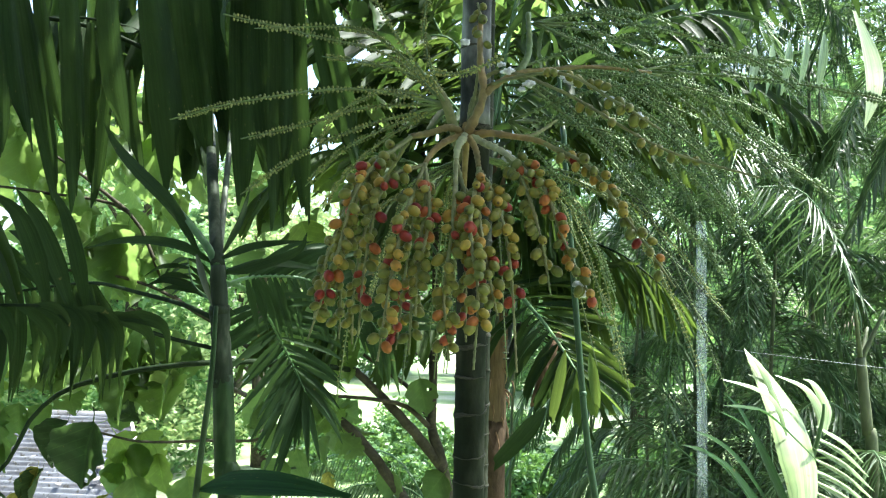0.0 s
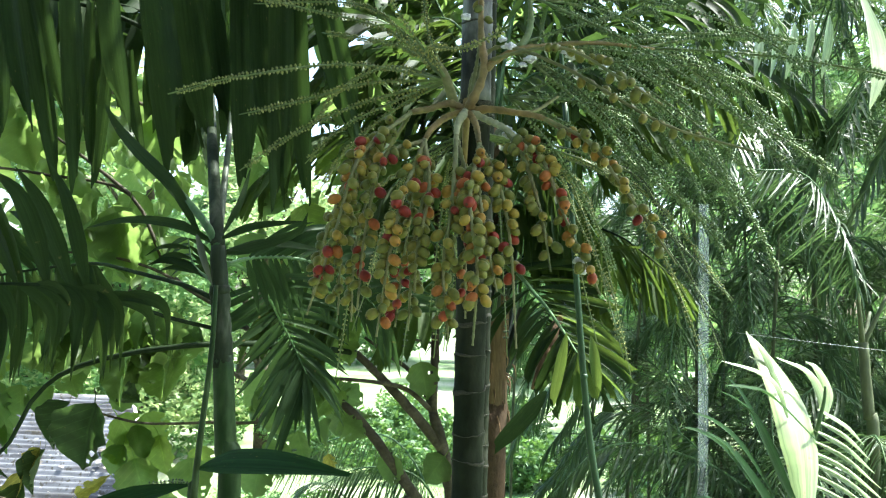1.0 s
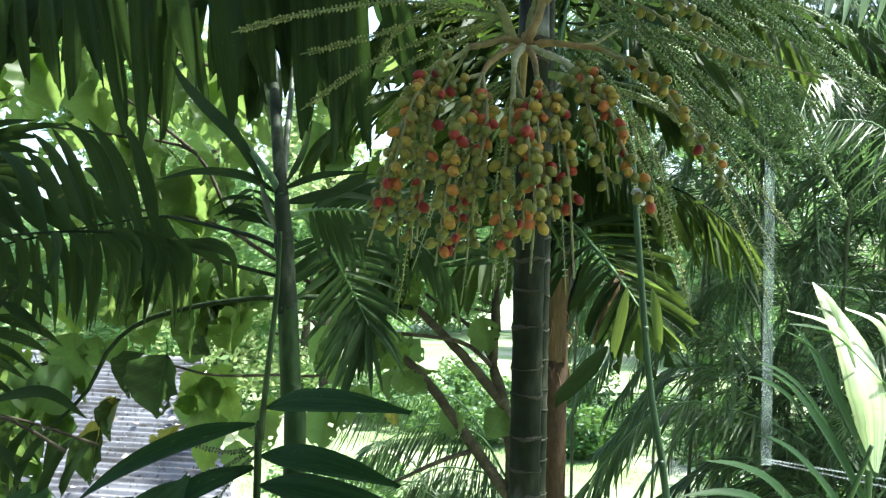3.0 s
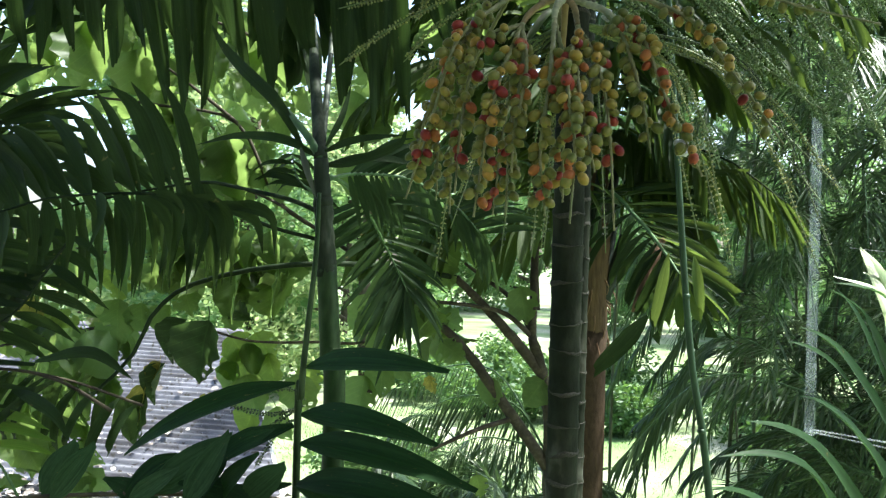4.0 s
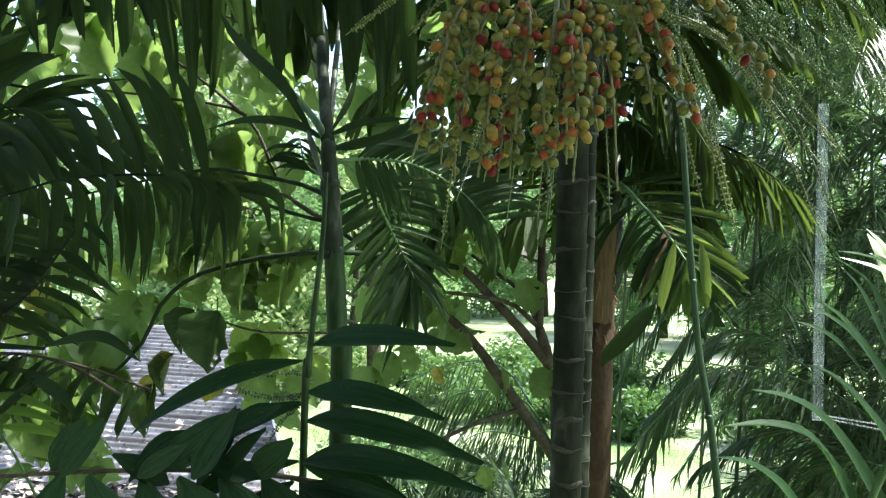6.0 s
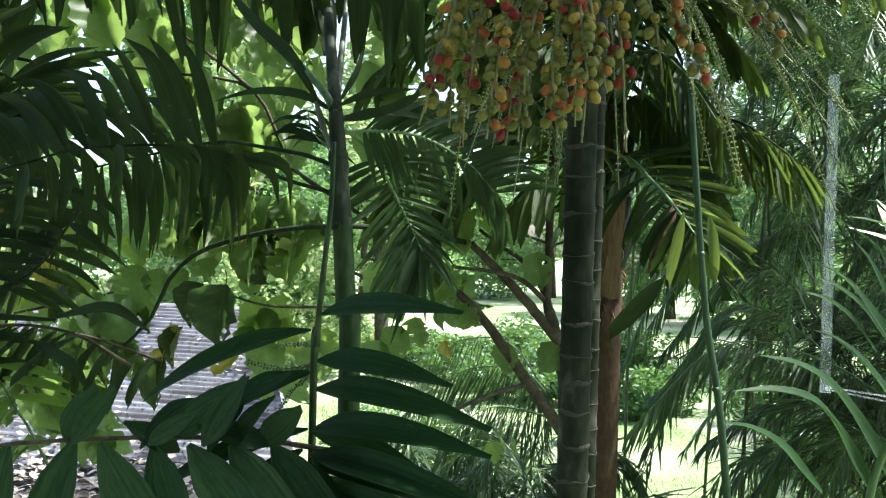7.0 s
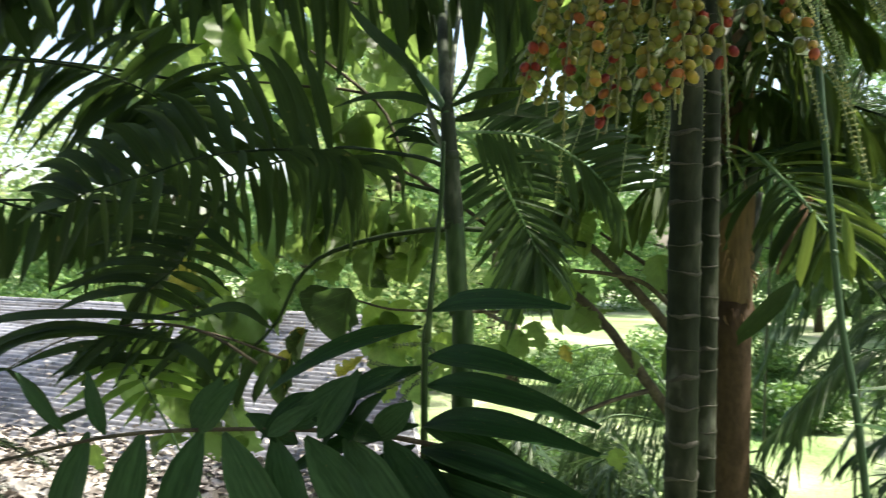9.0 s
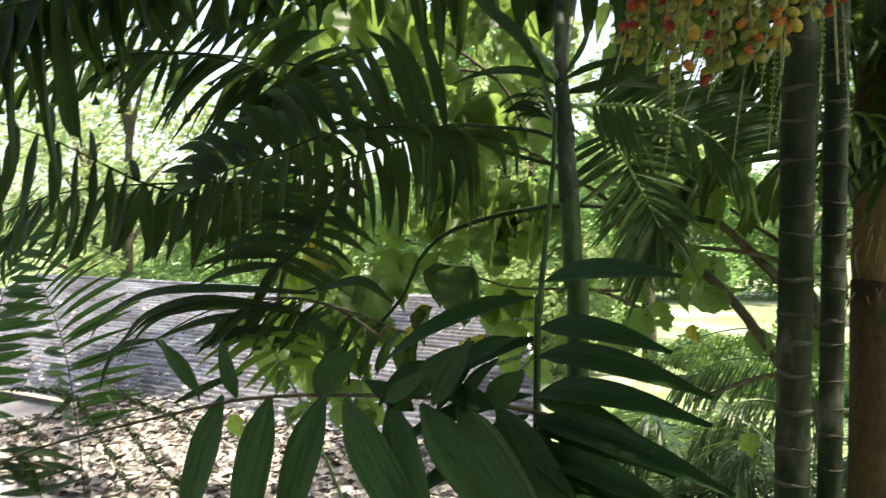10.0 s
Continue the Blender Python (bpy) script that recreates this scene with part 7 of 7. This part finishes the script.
# pale see-through strips modelled in place of a window glass reflection
panel = thing("glass_reflection", (0.840, 3.440, 3.249), "pale strips standing in for a reflection in window glass", "panel")
bx, bz, az = 0.840, 3.249, 4.414
part("edge_strip", join([box(bx - 0.018, 3.43, bz, bx + 0.018, 3.445, az)]), REFLECTION, panel, smooth=False)
for lift, far in ((0.012, -0.14), (0.020, -0.075)):
    part("edge_strip", tube([Vector((bx, 3.44, bz + lift)), Vector((bx + 1.2, 3.2, bz + far))], 0.0035, 4), REFLECTION, panel, smooth=False)
single("spider_thread", tube([Vector((0.859, 3.000, 3.932)), Vector((1.094, 3.000, 3.909)), Vector((1.394, 3.000, 3.880))], 0.0006, 5), SILK, "taut pale spider thread between leaves", "spider thread")


# ---- feathery palms at the right ----
def feather_palm(base, height, fronds, reach, seed, stem_r=0.015, length=0.32, width=0.017):
    rnd = random.Random(seed)
    p = thing("feathery_palm", base, "clustering palm with many fine arching leaflets", "palm", "feathery palms")
    top = Vector(base) + Vector((rnd.uniform(-.2, .2), rnd.uniform(-.2, .2), height))
    part("stem", tube(spline([base, Vector(base).lerp(top, 0.5) + Vector((rnd.uniform(-.12, .12), 0, 0)), top], 10), (stem_r * 1.2, stem_r * 0.7), 8), SLENDER_STEM, p)
    for k in range(fronds):
        az = k * 2.4 + rnd.uniform(-0.3, 0.3)
        start = top - UP * rnd.uniform(0, 0.5)
        feather(p, arch(start, az, reach * rnd.uniform(0.7, 1.1), rnd.uniform(0.25, 1.0), rnd.uniform(0.3, 1.1)), 56, length * rnd.uniform(0.8, 1.15), width, 0.45, rnd.uniform(0.0, 0.6), FEATHER_LEAF, s0=0.12, seed=seed * 50 + k)


def right_palm(k, x, y, h, n):
    feather_palm((x, y, 0), h, n, 1.5, 10 + k)


right_palm(0, 1.5, 5.2, 3.0, 8)
right_palm(1, 2.7, 5.7, 4.3, 9)
right_palm(2, 1.9, 6.2, 2.4, 8)
right_palm(3, 2.9, 6.0, 3.3, 9)
right_palm(4, 3.4, 5.3, 5.0, 8)
right_palm(5, 1.4, 6.6, 4.2, 8)
right_palm(6, 2.5, 7.2, 5.2, 9)
right_palm(7, 3.7, 7.0, 4.0, 9)
right_palm(9, 3.2, 8.5, 5.8, 9)
right_palm(10, 4.6, 6.6, 5.4, 8)
right_palm(11, 1.7, 8.2, 5.5, 8)
right_palm(13, 3.3, 4.6, 2.2, 8)
right_palm(14, 1.7, 5.6, 4.9, 9)
right_palm(15, 3.0, 5.1, 5.3, 9)
right_palm(16, 0.9, 6.4, 4.6, 8)
right_palm(18, 2.5, 5.3, 2.7, 11)
right_palm(17, 1.9, 4.9, 2.3, 9)
right_palm(12, 2.2, 5.6, 1.7, 7)
right_palm(19, 1.75, 5.5, 2.1, 8)
right_palm(20, 1.6, 5.9, 2.9, 11)
right_palm(21, 1.6, 6.9, 6.0, 11)
right_palm(22, 2.3, 6.3, 6.1, 11)
right_palm(23, 3.0, 6.6, 6.3, 11)
right_palm(24, 2.0, 7.8, 6.5, 11)
right_palm(25, 2.8, 8.0, 6.9, 11)
right_palm(26, 1.1, 7.2, 5.6, 10)

feather_palm((-0.55, 5.6, 0), 1.95, 13, 1.1, 71, length=0.40, width=0.020)
feather_palm((-0.2, 5.0, 0), 1.7, 11, 0.9, 75, length=0.36, width=0.018)
feather_palm((-1.1, 5.3, 0), 1.8, 12, 1.0, 76, length=0.38, width=0.020)
feather_palm((1.65, 4.8, 0), 2.5, 9, 1.0, 74, length=0.32, width=0.014)
feather_palm((0.05, 8.0, 0), 6.1, 11, 1.4, 77, length=0.40, width=0.022)
feather_palm((-0.5, 8.6, 0), 6.0, 10, 1.4, 78, length=0.40, width=0.022)
feather_palm((-0.9, 8.0, 0), 1.4, 8, 1.2, 72, length=0.3, width=0.018)


drooping = thing("drooping_palm", (-0.328, 5.7, 0), "palm with long narrow hanging leaflets beside the lawn", "palm")
crown_at = Vector((-0.329, 5.700, 2.588))
part("stem", tube(spline([(crown_at.x + 0.05, 5.7, 0), (crown_at.x + 0.02, 5.7, 1.4), crown_at], 10), (0.04, 0.025), 10), SLENDER_STEM, drooping)
for k, path in enumerate(([crown_at, (-0.530, 5.600, 2.906), (-0.885, 5.500, 2.953), (-1.213, 5.400, 2.782)], [crown_at, (-0.497, 5.400, 2.711), (-0.729, 5.100, 2.771), (-0.953, 4.900, 2.581)], [crown_at, (-0.708, 6.000, 3.046), (-1.158, 6.200, 3.035), (-1.657, 6.300, 2.778)])):
    feather(drooping, path, 36, 0.46, 0.011, 0.08, 1.38, FEATHER_LEAF, s0=0.12, seed=420 + k, r0=0.009)

for k, (x, y, h, n) in enumerate(((1.35, 6.1, 3.2, 11), (2.1, 6.7, 3.6, 11), (2.9, 7.4, 3.4, 11), (3.6, 6.2, 3.0, 11), (1.2, 8.4, 3.6, 11), (2.4, 8.8, 4.2, 11), (3.9, 8.2, 4.8, 11), (0.75, 8.8, 4.9, 10))):
    feather_palm((x, y, 0), h, n, 1.4, 300 + k, length=0.34, width=0.015)


# ---- bushes and far trees ----
def leaf_cloud(clumps, per, size, seed, flatness=0.6):
    """Many small leaves scattered over clumps given as centre and radius."""
    rs = np.random.RandomState(seed)
    verts, faces = [], []
    for c, r in clumps:
        d = rs.normal(size=(per, 3))
        d /= np.linalg.norm(d, axis=1)[:, None]
        rad = r * rs.uniform(0.35, 1.0, per) ** 0.6
        p = np.array(c) + d * rad[:, None] * np.array((1, 1, 0.8))
        a = rs.normal(size=(per, 3))
        a[:, 2] *= flatness
        a /= np.linalg.norm(a, axis=1)[:, None]
        b = np.cross(a, rs.normal(size=(per, 3)))
        b /= np.linalg.norm(b, axis=1)[:, None]
        s = (size * rs.uniform(0.6, 1.3, per))[:, None]
        q = np.stack([p - a * s, p + b * s * 0.42, p + a * s, p - b * s * 0.42], 1).reshape(-1, 3)
        o = len(verts)
        verts.extend(map(tuple, q))
        faces.extend((o + 4 * i, o + 4 * i + 1, o + 4 * i + 2, o + 4 * i + 3) for i in range(per))
    return verts, faces


def far_tree(base, height, spread, seed, per=420, size=0.16, label="tall sunlit garden tree with dense green crown", leaf=FAR_LEAF):
    rnd = random.Random(seed)
    t = thing("garden_tree", base, label, "tree", "garden trees")
    b = Vector(base)
    top = b + Vector((rnd.uniform(-.5, .5), 0, height * 0.75))
    part("trunk", tube(spline([b, b.lerp(top, 0.5) + Vector((rnd.uniform(-.3, .3), 0, 0)), top], 10), (0.022 * height, 0.006 * height), 8, 0.04), TWIG_BARK, t)
    clumps = []
    for k in range(26):
        a = rnd.uniform(0, math.tau)
        h = rnd.uniform(0.10, 1.0)
        w = spread * math.sin(math.pi * min(1, 0.15 + h * 0.8)) * rnd.uniform(0.3, 1.0)
        c = b + Vector((w * math.cos(a), w * math.sin(a), h * height))
        clumps.append((tuple(c), spread * rnd.uniform(0.22, 0.42)))
        if k % 3 == 0:
            part("limb", tube(spline([b.lerp(top, min(1, h)), c.lerp(b.lerp(top, min(1, h)), 0.4) + UP * 0.2, c], 6), (0.008 * height, 0.002 * height), 6), TWIG_BARK, t)
    part("crown", leaf_cloud(clumps, per, size, seed), leaf, t, kind="stuff")


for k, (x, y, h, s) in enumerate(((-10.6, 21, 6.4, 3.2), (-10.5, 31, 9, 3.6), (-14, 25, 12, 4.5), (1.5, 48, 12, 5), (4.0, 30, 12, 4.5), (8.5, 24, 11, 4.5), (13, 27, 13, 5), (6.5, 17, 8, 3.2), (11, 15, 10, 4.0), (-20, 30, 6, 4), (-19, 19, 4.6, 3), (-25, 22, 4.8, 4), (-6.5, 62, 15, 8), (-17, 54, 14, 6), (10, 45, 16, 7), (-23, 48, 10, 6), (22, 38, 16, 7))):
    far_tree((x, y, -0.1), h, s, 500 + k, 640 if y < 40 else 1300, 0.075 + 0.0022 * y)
# slim trees whose washed-out brightness comes from the leaf colour
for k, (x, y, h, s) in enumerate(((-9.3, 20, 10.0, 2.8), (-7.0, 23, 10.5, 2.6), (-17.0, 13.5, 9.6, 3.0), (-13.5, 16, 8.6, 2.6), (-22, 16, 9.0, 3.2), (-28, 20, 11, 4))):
    far_tree((x, y, -0.1), h, s, 560 + k, 190 if x < -15 else 260, 0.11, "slim tree with sun glare put into its pale leaves", GLARE_FAR_LEAF)


# out-of-view crown added to block sun and sky from the near palms
def added_shade_tree(base, seed):
    rnd = random.Random(seed)
    t = thing("added_shade_tree", base, "unseen tree added so that its crown shades the palms", "tree")
    b = Vector(base)
    top = b + Vector((-0.9, 1.2, 6.0))
    part("trunk", tube(spline([b, b + Vector((0.1, 0.2, 3.0)), top], 12), (0.28, 0.14), 12, 0.04), TWIG_BARK, t)
    clumps = []
    for k in range(52):
        if k < 38:
            c = Vector((rnd.uniform(-2.6, 2.2), rnd.uniform(-0.8, 3.7), rnd.uniform(6.9, 8.4)))
        else:
            c = Vector((rnd.uniform(-5.5, 0.6), rnd.uniform(6.0, 9.0), rnd.uniform(7.6, 9.2)))
        # gap kept open so that sun reaches the right-hand palm
        if math.hypot(c.x - 3.0, c.y - 3.9) < 1.7:
            c.x -= 2.0
        clumps.append((tuple(c), rnd.uniform(0.5, 0.95)))
        if k % 3 == 0:
            part("limb", tube(spline([top, top.lerp(c, 0.5) + UP * 0.3, c], 6), (0.07, 0.015), 6), TWIG_BARK, t)
    for k in range(20):
        c = Vector((rnd.uniform(-6.0, -2.6), rnd.uniform(-1.4, 2.2), rnd.uniform(6.4, 8.2)))
        clumps.append((tuple(c), rnd.uniform(0.6, 1.0)))
        if k % 3 == 0:
            part("limb", tube(spline([top, top.lerp(c, 0.5) + UP * 0.3, c], 6), (0.07, 0.015), 6), TWIG_BARK, t)
    part("crown", leaf_cloud(clumps, 340, 0.10, seed), FAR_LEAF, t, kind="stuff")


added_shade_tree((2.9, -0.3, -0.1), 900)


def bush(base, r, seed, size=0.10):
    rnd = random.Random(seed)
    b = thing("bush", base, "low leafy garden bush beside the lawn", "bush", "garden bushes")
    c = Vector(base)
    for k in range(4):
        part("twig", tube([c, c + Vector((rnd.uniform(-.5, .5) * r, rnd.uniform(-.5, .5) * r, r * 0.9))], (0.02, 0.006), 5), TWIG_BARK, b)
    clumps = [((c.x + rnd.uniform(-.7, .7) * r, c.y + rnd.uniform(-.7, .7) * r, c.z + rnd.uniform(0.25, 0.9) * r), r * rnd.uniform(0.35, 0.55)) for _ in range(9)]
    part("foliage", leaf_cloud(clumps, 420, size, seed), BUSH_LEAF, b, kind="stuff")


for k, (x, y, r) in enumerate(((-1.4, 21, 1.1), (0.3, 20, 1.0), (-3.2, 20.5, 1.2), (3.4, 13, 1.3), (3.4, 16, 1.5), (2.6, 20, 1.6), (0.0, 26, 1.5), (-3.4, 25, 1.6), (5.5, 12, 1.4), (4.4, 10, 1.2), (-9, 25, 1.2), (-11, 18, 1.6), (-12, 26, 1.3), (-11.5, 13.5, 2.2), (-14.5, 12.5, 2.4), (-12.5, 10.5, 1.8), (-17, 14, 2.6), (-3.6, 13.0, 1.1), (-4.5, 22.5, 1.1), (-2.5, 23, 1.0), (-5.9, 23.5, 1.2))):
    bush((x, y, -0.1), r, 700 + k, 0.06 if y < 14 else 0.085)


def turf(count, x0, x1, y0, y1, seed):
    rs = np.random.RandomState(seed)
    verts, faces = [], []
    for i in range(count):
        x, y = rs.uniform(x0, x1), rs.uniform(y0, y1)
        h, a, w = rs.uniform(0.02, 0.06), rs.uniform(0, 6.28), rs.uniform(0.006, 0.012)
        z = ground_z(x, y)
        o = len(verts)
        verts += [(x - w * math.cos(a), y - w * math.sin(a), z - 0.01), (x + w * math.cos(a), y + w * math.sin(a), z - 0.01), (x + rs.uniform(-.03, .03), y + rs.uniform(-.03, .03), z + h)]
        faces.append((o, o + 1, o + 2))
    return verts, faces


single("grass", turf(26000, -7, 5, 9, 26, 2), GRASS, "short bright green lawn grass", "grass", kind="stuff")
